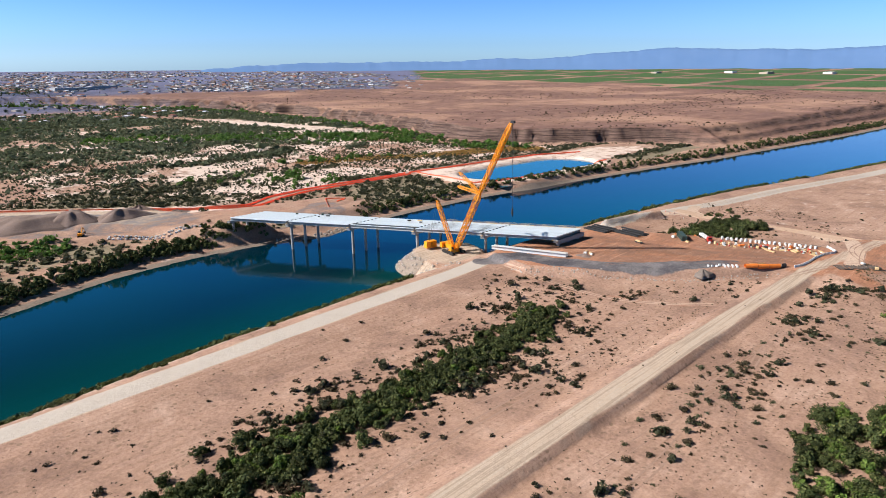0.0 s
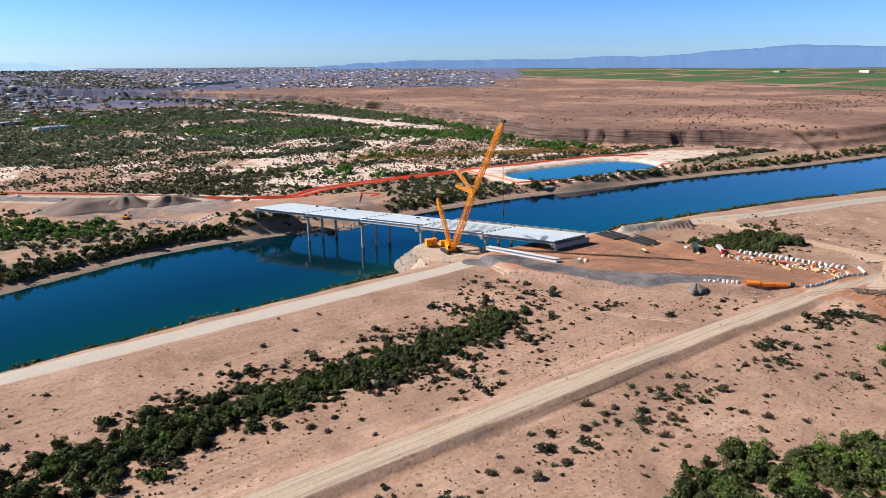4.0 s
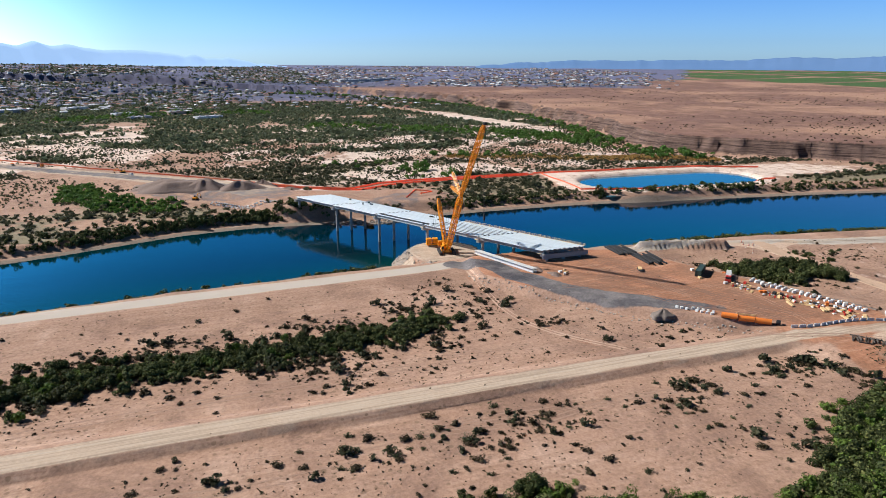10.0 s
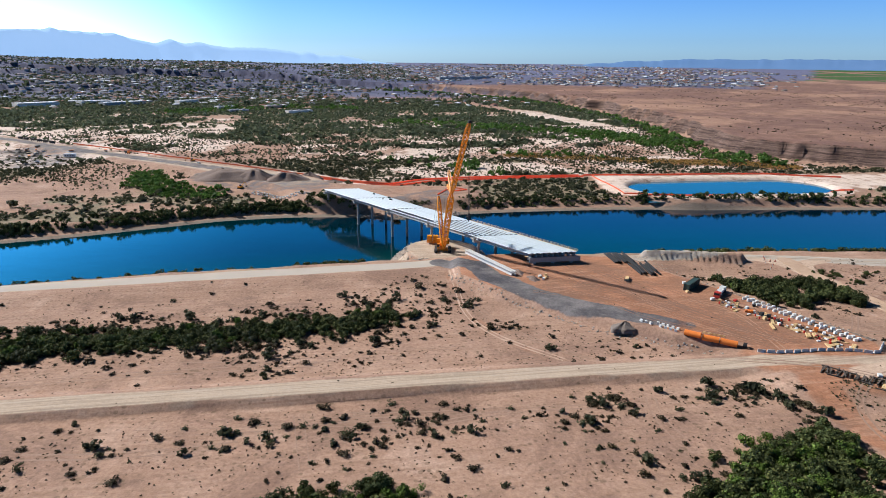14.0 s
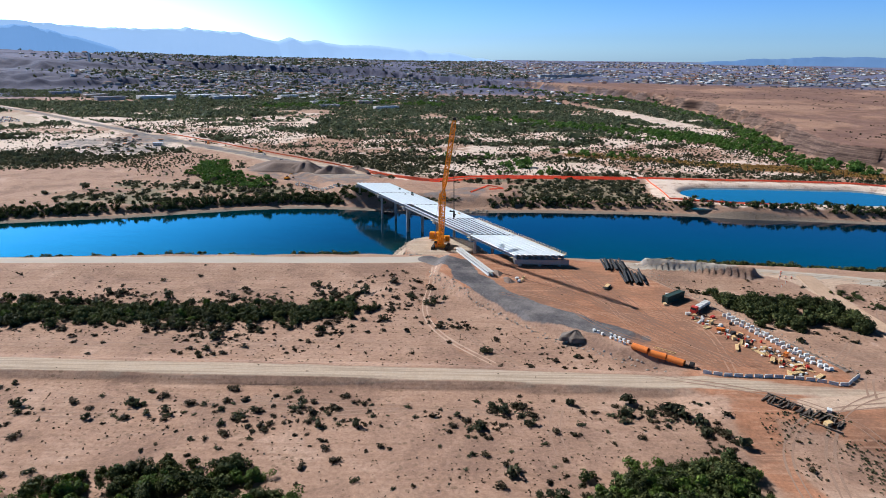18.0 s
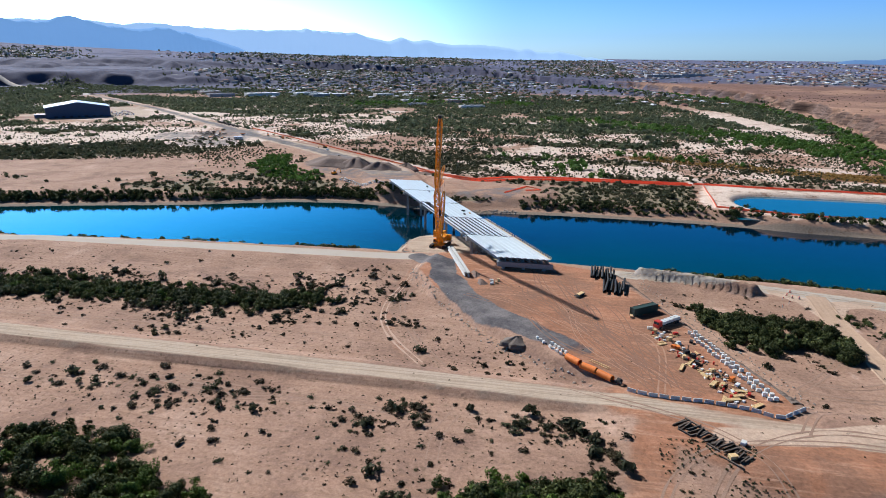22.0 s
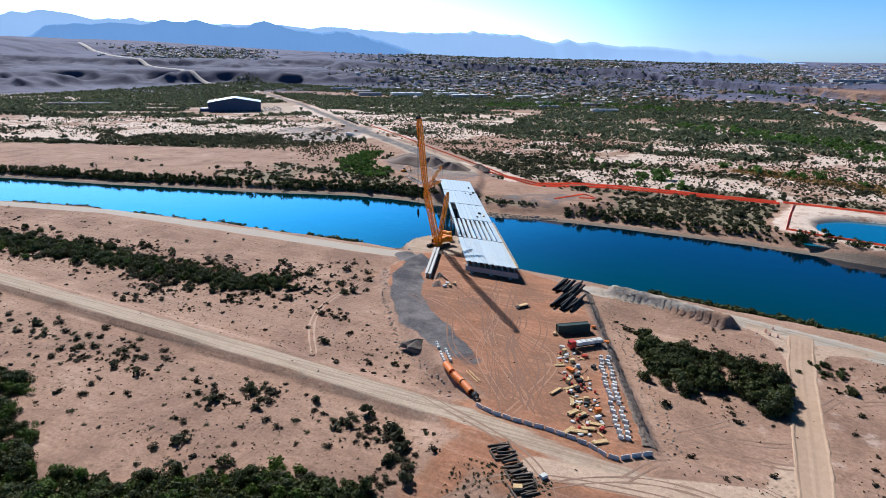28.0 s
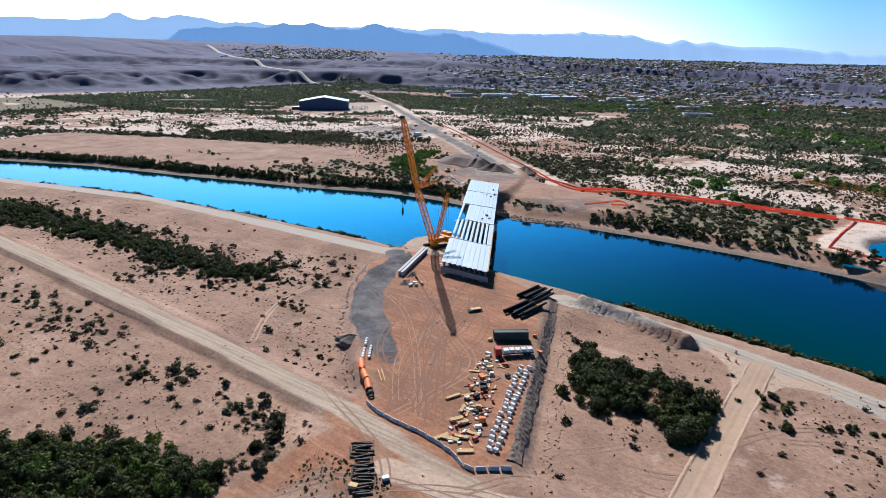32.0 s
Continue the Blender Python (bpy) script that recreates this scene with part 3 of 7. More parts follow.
    gully = 20 * fbm(x, y, 95, 4) * close + ((9 * steep + 16 * (1 - steep)) * np.abs(fbm(x, y, 40, 3)) + (11 * steep + 34 * (1 - steep)) * np.abs(fbm(x, y, 17 + 31 * (1 - steep), 2)) - 6) * close + 70 * fbm(x, y, 420, 3) * (1 - close)
    ms = np.minimum((x - mx) * np.where(y > 1800, 0.72, 0.95), (y - yf - 26 - 22 * gentle)) + gully * (1 - 0.6 * gentle)
    mesa_top = 14 + 3 * fbm(x, y, 400, 4) - 7.0 * np.abs(fbm(x, y, 190, 4)) * smooth(20, 140, ms) + 1.5 * fbm(x, y, 60, 3) * smooth(1500, 1000, np.hypot(x - 220, y))
    foot = 6 + 3 * (1 - steep) + 30 * (1 - close) + 12 * gentle
    brow = 15 + 9 * (1 - steep) + 40 * (1 - close) + 30 * gentle
    far = far + (mesa_top - far) * (0.4 * smooth(0, foot, ms) + 0.6 * smooth(foot * 0.9, brow, ms)) * smooth(0, 20, f)
    z = np.where(y > (yn + yf) / 2, far, near)
    # the plain climbs towards the mountains
    d = np.hypot(x - 220, y)
    bearing = np.degrees(np.arctan2(-(x - 220), y))
    rise = np.interp(bearing, [-120, -60, -20, 10, 40, 80, 130], [45, 54, 66, 76, 98, 106, 60])
    z = z + rise * smooth(1100, 5200, d) * np.clip((d - 1100) / 3800, 0, 1.05) ** 0.35
    # eroded bluffs before the mountains
    west = (0.5 + 0.5 * smooth(20, 36, bearing)) * smooth(-4, 10, bearing) * smooth(110, 85, bearing)
    worn = 170 * np.abs(fbm(x, y, 210, 3)) + 70 * np.abs(fbm(x, y, 85, 2))
    scarp = d - 1990 - 230 * fbm(x, y, 700, 2) - worn + 60
    step = scarp - 520 + 420 * fbm(x, y, 460, 3)
    z = z + west * (38 * smooth(0, 170, scarp) + 22 * smooth(0, 150, step) - 9 * smooth(0.12, 0, np.abs(fbm(x, y, 190, 3))) * smooth(0, 120, scarp)) * smooth(4400, 3300, d)
    z = z + np.interp(bearing, [5, 20, 31, 41, 50, 66, 110], [0, 8, 18, 45, 80, 100, 60]) * smooth(2850, 4050, d)
    return z


def axis(*spans):
    """Grid lines: (from, to, step at from, step at to)."""
    out = []
    for a, b, s0, s1 in spans:
        n = max(2, int(round((b - a) / ((s0 + s1) / 2))))
        t = np.linspace(0, 1, n + 1)[:-1]
        w = (s0 * t + (s1 - s0) * t * t / 2) / ((s0 + s1) / 2)
        out.append(a + (b - a) * w)
    return np.concatenate(out + [[spans[-1][1]]])


GX = axis((-5300, -2700, 150, 60), (-2700, -1900, 36, 16), (-1900, -700, 15, 12), (-700, -60, 12, 2.2), (-60, 220, 2.2, 1.5), (220, 385, 1.35, 1.35), (385, 460, 1.5, 2.6), (460, 700, 2.6, 4.5), (700, 1250, 4.5, 6), (1250, 5500, 7, 130))
GY = axis((-5300, -200, 260, 40), (-200, 20, 40, 2), (20, 75, 2, 1.4), (75, 262, 1.4, 1.4), (262, 420, 1.8, 3), (420, 1100, 3, 9), (1100, 2600, 9, 18), (2600, 5300, 18, 80))
X, Y = np.meshgrid(GX, GY)
Z = height(X, Y)


def zat(x, y):
    return float(zgrid(x, y))


def grid_mesh(name, X, Y, Z, material):
    ny, nx = X.shape
    me = bpy.data.meshes.new(name)
    idx = np.arange(nx * ny).reshape(ny, nx)
    q = np.stack([idx[:-1, :-1], idx[:-1, 1:], idx[1:, 1:], idx[1:, :-1]], -1).reshape(-1, 4)
    me.vertices.add(nx * ny)
    me.vertices.foreach_set("co", np.stack([X, Y, Z], -1).reshape(-1).astype(np.float32))
    me.loops.add(q.size)
    me.loops.foreach_set("vertex_index", q.reshape(-1).astype(np.int32))
    me.polygons.add(len(q))
    me.polygons.foreach_set("loop_start", (np.arange(len(q)) * 4).astype(np.int32))
    me.polygons.foreach_set("use_smooth", np.ones(len(q), bool))
    me.materials.append(material)
    me.update(calc_edges=True)
    return me


def zgrid(x, y):
    """The sheet's own height at x, y."""
    x, y = np.asarray(x, float), np.asarray(y, float)
    i = np.clip(np.searchsorted(GX, x) - 1, 0, len(GX) - 2)
    j = np.clip(np.searchsorted(GY, y) - 1, 0, len(GY) - 2)
    u, v = (x - GX[i]) / (GX[i + 1] - GX[i]), (y - GY[j]) / (GY[j + 1] - GY[j])
    return (Z[j, i] * (1 - u) + Z[j, i + 1] * u) * (1 - v) + (Z[j + 1, i] * (1 - u) + Z[j + 1, i + 1] * u) * v


def paint(me, name, r, g, b):
    at = me.attributes.new(name, "FLOAT_COLOR", "POINT")
    at.data.foreach_set("color", np.stack([r, g, b, np.ones_like(r)], -1).reshape(-1).astype(np.float32))


def far_clear(x, y):
    f = y - curve(FAR_BANK, x)
    dm, am = path_distance(x, y, MAIN_ROAD)
    wide = np.interp(am, [0, 0.05, 0.2, 0.45, 1], [22, 30, 34, 22, 14])
    ok = smooth(16, 24, f) * smooth(wide - 2, wide + 8, dm)
    ok = ok * smooth(26, 36, path_distance(x, y, [(60, 455), (130, 425), (215, 395), (262, 388)])[0])
    ok = ok * smooth(20, 30, path_distance(x, y, [(418, 385), (428, 440)])[0])
    ok = ok * smooth(58, 70, path_distance(x, y, [(452, 392), (500, 392), (560, 388)])[0])
    ok = ok * smooth(34, 44, path_distance(x, y, [(585, 402), (650, 404), (715, 398)])[0])
    ok = ok * smooth(40, 54, path_distance(x, y, [(-440, 315), (-330, 358), (-200, 400), (-85, 432)])[0] + 8 * fbm(x, y, 40, 2))
    ok = ok * smooth(66, 76, path_distance(x, y, [(-545, 845), (-480, 815)])[0])
    ok = ok * smooth(16, 22, path_distance(x, y, [(-705, 790), (-600, 845)])[0]) * smooth(8, 13, path_distance(x, y, [(-580, 785), (-490, 822), (-400, 860)])[0])
    ok = ok * smooth(38, 48, path_distance(x, y, [(-440, 872), (-480, 925), (-555, 1000)])[0])
    ok = ok * (0.12 + 0.88 * smooth(40, 58, path_distance(x, y, [(-195, 650), (-150, 680), (-130, 600)])[0]))
    ok = ok * smooth(15, 24, path_distance(x, y, [(-760, 640), (-520, 790), (-390, 900)])[0])
    for pts in ([(150, 488), (185, 455), (219, 431), (245, 447), (277, 454), (340, 457), (401, 455), (484, 449), (587, 435)], [(408, 454), (404, 410), (401, 370)], [(150, 488), (110, 520), (66, 560), (-20, 640), (-150, 750)]):
        ok = ok * smooth(7, 13, path_distance(x, y, pts)[0])
    mx = np.interp(y, [p[0] for p in MESA], [p[1] for p in MESA])
    return ok * smooth(-6, -22, x - mx)


SAND_STRIP = [(250, 1960), (432, 1677), (512, 1423), (560, 1206), (590, 980), (614, 820), (622, 740)]
GROVE_NEAR = [(300, 1000), (380, 920), (471, 860), (525, 770), (575, 720), (612, 620), (622, 520)]
CLEARING = [(-860, 1330), (-730, 1372), (-600, 1372), (-540, 1340)]
GROVE_FAR = [(-150, 1230), (-40, 1290), (60, 1360), (190, 1330)]
CLIFF_FOOT = [(640, 640), (660, 800), (690, 960), (700, 1150), (690, 1380), (655, 1600), (590, 1780), (470, 1960), (330, 2080)]


def scrub_density(x, y):
    band = np.interp(y, [340, 450, 470, 540, 620, 740, 790, 840, 1100, 1500], [0.75, 0.75, 0.40, 0.34, 0.22, 0.26, 0.6, 0.85, 0.85, 0.8])
    u = 0.78 * y - 0.62 * x
    left = np.interp(u, [300, 470, 500, 580, 610, 850, 880, 1000, 1300, 1700], [0.08, 0.12, 0.75, 0.75, 0.13, 0.11, 0.6, 0.85, 0.85, 0.75])
    w = smooth(60, -60, x)
    d = band * (1 - w) + left * w
    d = d + 0.85 * fbm(x * 0.7, y * 1.2, 75, 3) + 0.55 * fbm(x * 0.7, y, 24, 3)
    d = d * (1 - 0.95 * smooth(34, 18, path_distance(x, y, [(535, 522), (583, 510), (625, 484)])[0]))
    d = d * (1 - 0.9 * smooth(34, 16, path_distance(x, y, SAND_STRIP)[0] + 14 * fbm(x, y, 50, 3)))
    d = d * (1 - 0.85 * smooth(75, 40, path_distance(x, y, CLEARING)[0] + 30 * fbm(x, y, 60, 3)))
    return far_clear(x, y) * np.clip(1.45 * d - 0.3, 0, 1) * (1 - 0.75 * np.maximum(smooth(55, 30, path_distance(x, y, GROVE_NEAR)[0]), smooth(50, 26, path_distance(x, y, GROVE_FAR)[0])))


def land_kinds(x, y, z):
    yn, yf = curve(NEAR_BANK, x), curve(FAR_BANK, x)
    nearside = y < (yn + yf) / 2
    w = fbm(x, y, 18, 3)
    road = 0 * x
    for pts, half, full in ((LEVEE_ROAD, 4.6, 1.4), (EAST_ROAD, 4.6, 1.4), (DIAGONAL, 3.5, 0.9)):
        d, _ = path_distance(x, y, pts)
        cut = np.where(x > 300, smooth(345, 300, x) * 0.3 + 0.7, 1.0) if pts is DIAGONAL else 1.0
        road = np.maximum(road, full * cut * smooth(half + 1.2, half - 0.4, d + 0.4 * w))
    spur = 0 * x
    for pts, half in ((SPUR, 2.6), ([(386, 186), (395, 178), (400, 164)], 3.2), ([(420, 179), (407, 176), (401, 164)], 3.2), ([(396, 96), (393, 84), (385, 77), (362, 69), (340, 66)], 3.4)):
        spur = np.maximum(spur, smooth(half + 1.7, half - 1.1, path_distance(x, y, pts)[0]))
    d, a = path_distance(x, y, HAUL)
    haul = smooth(1.5, -1.5, d - np.interp(a, [0, 0.3, 0.7, 1], [5.6, 6.6, 7.0, 2.6]) + 2.5 * w) * (1 - 0.35 * smooth(0.75, 1.0, a))
    dm, am = path_distance(x, y, MAIN_ROAD)
    wide = np.interp(am, [0, 0.05, 0.2, 0.45, 1], [15, 20, 20, 13, 10])
    roadfar = 0.75 * smooth(wide + 3, wide - 3, dm) * smooth(0.02, 0.16, am)
    du, _ = path_distance(x, y, UPHILL_ROAD)
    lot, _ = path_distance(x, y, [(-440, 872), (-480, 925), (-555, 1000)])
    road = np.maximum(road, 0.6 * smooth(46, 34, lot + 5 * w))
    for pts, half in (([(-705, 790), (-600, 845)], 15), ([(-580, 785), (-490, 822), (-400, 860), (-330, 872)], 6)):
        road = np.maximum(road, 0.6 * smooth(half + 4, half - 2, path_distance(x, y, pts)[0]))
    road = np.maximum(np.maximum(road, roadfar), 0.6 * smooth(30, 12, du))
    r = np.hypot(x - 231, y - 233)
    road = np.maximum(road, 0.62 * smooth(21, 18, r + w))
    hull = inside_hull(x, y, YARD)
    slope_edge = smooth(-6.0, -5.2, hull) * smooth(0.2, -0.8, hull) * smooth(320, 328, x) * smooth(84, 92, y) * smooth(195, 188, y)
    berm, _ = path_distance(x, y, [(331, 196), (352, 192), (377, 184)])
    # Grey over the fill slope stands for its gravel and its shade.
    haul = np.maximum(haul, 0.42 * slope_edge)
    haul = np.maximum(haul, 0.38 * smooth(8, 5.5, berm))
    haul = np.maximum(haul, 0.64 * smooth(11, 7, np.abs(dm + 1.5 * w)) * smooth(0.12, 0.2, am))
    haul = np.maximum(haul, 0.5 * smooth(24, 12, path_distance(x, y, [(205, 352), (235, 362), (250, 380)])[0] + 6 * w))
    haul = np.maximum(haul, 0.52 * smooth(30, 18, path_distance(x, y, [(150, 420), (100, 440), (70, 480)])[0] + 6 * w))
    haul = np.maximum(haul, 0.52 * smooth(58, 36, path_distance(x, y, [(-195, 650), (-150, 680), (-130, 600)])[0] + 10 * w))
    orange = smooth(-2, 3, hull + 2 * w)
    gate, _ = path_distance(x, y, [(318, 80), (336, 66), (352, 56), (375, 62), (400, 66)])
    orange = np.maximum(orange, 0.75 * smooth(16, 6, gate + 3 * w))
    gate2, _ = path_distance(x, y, [(322, 70), (318, 40), (322, 0)])
    orange = np.maximum(orange, 0.7 * smooth(9, 3, gate2 + 2 * w))
    track, _ = path_distance(x, y, [(226, 190), (227, 172), (224, 145), (237, 113), (247, 92)])
    orange = np.maximum(orange, 0.42 * smooth(3.6, 1.2, track))
    apron, _ = path_distance(x, y, [(60, 455), (130, 425), (215, 395), (262, 388)])
    orange = np.maximum(orange, 0.36 * smooth(30, 20, apron))
    orange = np.maximum(orange, np.where(nearside, 0.28 * smooth(322, 350, x + 10 * w) * smooth(520, 440, x), 0))
    orange *= (z > -4)
    road = np.maximum(road, np.where(nearside & ((x < 212) | (x > 380)), 0.8 * smooth(1.5, 3.5, yn - y) * smooth(22, 15, yn - y + 3 * w), 0))
    mud_shade = np.where(nearside, smooth(4, 1, yn - y) * 0.9, smooth(9, 2, y - yf) * 0.85)
    mud_shade = np.maximum(mud_shade, smooth(0.35, -0.4, z - WATER - 0.9) * (y > yf - 3) * 0.9)
    # Darker strip painted in for the shaded south bank of the diagonal road.
    shade_rim = smooth(6.6, 5.8, path_distance(x, y, DIAGONAL)[0] + 0.5 * w) * (y < curve(DIAGONAL, x)) * 0.42
    mud_shade = np.maximum(mud_shade, np.where(nearside, shade_rim, 0))
    white = np.where(nearside, 0, np.clip(0.62 + 0.8 * fbm(x, y, 150, 4) + 0.6 * fbm(x, y, 28, 3), 0, 1)) * smooth(1500, 1000, y)
    white = np.maximum(white, 0.62 * smooth(40, 22, path_distance(x, y, SAND_STRIP)[0] + 14 * fbm(x, y, 50, 3)) * np.where(nearside, 0, 1))
    pd, _ = path_distance(x, y, [(452, 392), (500, 392), (560, 388)])
    white = np.maximum(white, 0.75 * smooth(80, 45, path_distance(x, y, CLEARING)[0] + 30 * fbm(x, y, 60, 3)))
    plainfar, _ = path_distance(x, y, [(-440, 315), (-330, 358), (-200, 400), (-85, 432)])
    white = white * np.where(x > 200, smooth(445, 475, y), 1)
    white = np.maximum((1 - smooth(52, 36, path_distance(x, y, [(60, 455), (130, 425), (190, 375), (262, 388)])[0])) * white * (1 - smooth(64, 52, pd)) * (1 - smooth(52, 38, plainfar + 5 * w)), 0)
    mx = np.interp(y, [p[0] for p in MESA], [p[1] for p in MESA])
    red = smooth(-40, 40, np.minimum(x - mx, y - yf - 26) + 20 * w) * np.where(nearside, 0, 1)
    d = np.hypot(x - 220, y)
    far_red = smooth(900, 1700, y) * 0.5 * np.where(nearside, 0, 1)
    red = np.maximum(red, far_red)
    b0 = np.degrees(np.arctan2(-(x - 220), y))
    # Where the far land is tinted with painted haze.
    haze_tint = np.where(nearside, 0, 1) * smooth(1500, 1900, d) * smooth(-42, -34, b0 + 4 * fbm(x, y, 300, 3)) * 0.8
    haze_tint = np.maximum(haze_tint, np.where(nearside, 0, 1) * smooth(2500, 2800, d + 300 * fbm(x, y, 500, 2)) * smooth(-44, -36, b0) * 0.75)
    haze_tint = haze_tint * (1 - smooth(-60, 30, np.minimum(x - mx, y - yf - 26)) * np.maximum(smooth(2300, 1950, d), smooth(-34, -42, b0)))
    white = np.maximum(white, 0.7 * smooth(30, 20, path_distance(x, y, [(418, 385), (428, 440)])[0]))
    dry = 0.8 * smooth(32, 16, path_distance(x, y, [(535, 522), (583, 510), (625, 484)])[0] + 6 * w)
    orange = np.maximum(orange, dry)
    white = np.maximum(white, 0.62 * smooth(42, 24, path_distance(x, y, [(585, 402), (650, 404), (715, 398)])[0] + 8 * w))
    white = np.maximum(white, 0.7 * smooth(56, 44, pd + 5 * w))
    white = np.maximum(white, 0.8 * smooth(70, 40, path_distance(x, y, [(-470, 700), (-360, 690), (-250, 660)])[0] + 14 * w))
    white *= np.where(x < 120, smooth(465, 530, 0.78 * y - 0.62 * x + 30 * w), 1)
    white *= (1 - smooth(0.1, 0.4, red)) * smooth(-20, -70, x - mx + 20 * w)
    white = np.maximum(white, np.where(nearside, 0.2 * smooth(335, 400, x) * smooth(50, 80, y) * smooth(28, 40, yn - y + 6 * w), 0))
    bearing = np.degrees(np.arctan2(-(x), y))
    strips = (np.sin(x / 95.0 + 0.4) > -0.9) & (np.sin(y / 60.0) > -0.9)
    start = np.interp(bearing, [-90, -66, -52, -40], [1700, 1950, 2500, 3000])
    field = smooth(start, start + 120, d + 60 * fbm(x, y, 300, 2)) * smooth(-34, -42, bearing + 5 * fbm(x, y, 300, 2)) * strips * smooth(4700, 4300, d)
    road *= (z > WATER + 1.5)
    return road, orange, mud_shade, white, field, red, haul * (z > -6), haze_tint, 0.8 * smooth(2500, 3100, d + 200 * fbm(x, y, 500, 2)) * (haze_tint > 0.1), np.where(nearside, spur, 0)


ground_me = grid_mesh("ground", X, Y, Z, M_GROUND)
kinds = land_kinds(X, Y, Z)
paint(ground_me, "land", *kinds[:3])
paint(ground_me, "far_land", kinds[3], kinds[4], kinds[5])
# Haul gravel, distance haze tint, scrub cover.
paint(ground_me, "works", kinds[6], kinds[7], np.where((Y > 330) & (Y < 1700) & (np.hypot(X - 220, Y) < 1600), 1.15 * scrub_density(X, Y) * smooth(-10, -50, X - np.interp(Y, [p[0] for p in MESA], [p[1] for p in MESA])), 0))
# Red: outermost haze tint; green: the spur road.
paint(ground_me, "haze_spur", kinds[8], kinds[9], 0 * kinds[8])
ground = tagged(new("ground", ground_me), "pinkish desert sand with graded dirt roads and banks", "ground", kind="structure")


def water_sheet(name, x, y, z, depth, material, label):
    X, Y = np.meshgrid(x, y)
    me = grid_mesh(name, X, Y, np.full_like(X, z), material)
    at = me.attributes.new("depth", "FLOAT", "POINT")
    at.data.foreach_set("value", depth(X, Y).reshape(-1).astype(np.float32))
    return tagged(new(name, me), label, "water", kind="structure")


def drape(name, pts, half, lift, material, label, category):
    """A road strip laid over the land."""
    spots = []
    for (ax, ay), (bx, by) in zip(pts, pts[1:]):
        n = max(2, int(math.hypot(bx - ax, by - ay) / 18))
        spots += [(ax + (bx - ax) * k / n, ay + (by - ay) * k / n) for k in range(n)]
    spots = np.array(spots + [pts[-1]])
    for _ in range(3):
        spots[1:-1] = (spots[:-2] + 2 * spots[1:-1] + spots[2:]) / 4
    d = np.gradient(spots, axis=0)
    nrm = np.stack([-d[:, 1], d[:, 0]], 1) / np.linalg.norm(d, axis=1)[:, None]
    rows = [spots + nrm * half * k for k in (1, 0.5, 0, -0.5, -1)]
    z = np.max([height(r[:, 0], r[:, 1]) for r in rows], axis=0)
    for _ in range(6):
        z[1:-1] = np.maximum(z[1:-1], (z[:-2] + 2 * z[1:-1] + z[2:]) / 4)
    Z = np.array([z + lift - (0 if abs(k) < 1 else 4) for k in (1, 0.5, 0, -0.5, -1)])
    me = grid_mesh(name, np.array([r[:, 0] for r in rows]), np.array([r[:, 1] for r in rows]), Z, material)
    return tagged(new(name, me), label, category, kind="structure")


M_PAVED = plain("pale_dusty_asphalt", (0.40, 0.36, 0.33), (0.50, 0.45, 0.41), 0.02, 0.9)
drape("road_uphill", UPHILL_ROAD, 11, 1.2, M_PAVED, "pale road climbing the bluffs to the mountains", "road")


def river_depth(x, y):
    return smooth(0, 46 + 60 * smooth(250, 340, x), y - curve(NEAR_BANK, x)) * (0.6 + 0.4 * smooth(60, 250, x))


water_sheet("water_river", axis((-5300, -300, 120, 20), (-300, 900, 12, 12), (900, 5400, 20, 160)), axis((-1700, 100, 120, 10), (100, 420, 6, 6)),
            WATER, river_depth, M_RIVER, "calm deep blue-green river between sandy banks")
water_sheet("water_pond", np.linspace(410, 600, 24), np.linspace(345, 440, 14), -6.4, lambda x, y: np.full_like(x, 0.8), M_POND, "bright blue settling pond in bare pale sand")


def mountain_range(name, centre, radius, az0, az1, peaks, base, rough, material, label, depth=400):
    """A long ridge on an arc; peaks are (bearing, height above the eye, half-width in degrees)."""
    deg = np.linspace(az0, az1, 900)
    az = np.radians(deg)
    pa, ph = np.array(peaks, float).T
    top = sum(np.interp(deg + o, pa, ph, base, base) for o in (-0.12, 0, 0.12)) / 3 + 8 * fbm(deg, deg * 0, 0.8, 5)
    XX, YY, ZZ = [], [], []
    for k in range(19):
        out = k / 14
        up = min(1.0, out) ** 2.4 if k <= 14 else 1.0 - 0.3 * (k - 14)
        rr = radius + depth * (out - 1)
        x, y = centre[0] - np.sin(az) * rr, centre[1] + np.cos(az) * rr
        crag = (0.28 - np.abs(fbm(x, y, 420, 6)) + 0.35 * fbm(x, y, 150, 4)) * (1 if k < 13 else 0.3) * 3
        XX.append(x)
        YY.append(y)
        ZZ.append(30 + (66 + top) * up + rough * np.clip(top / 90, 0.06, 1.4) * crag * (2.6 * max(0.0, up) ** 0.6))
    me = grid_mesh(name, np.array(XX)[::-1], np.array(YY)[::-1], np.array(ZZ)[::-1], material)
    return tagged(new(name, me), label, "mountains", kind="structure")


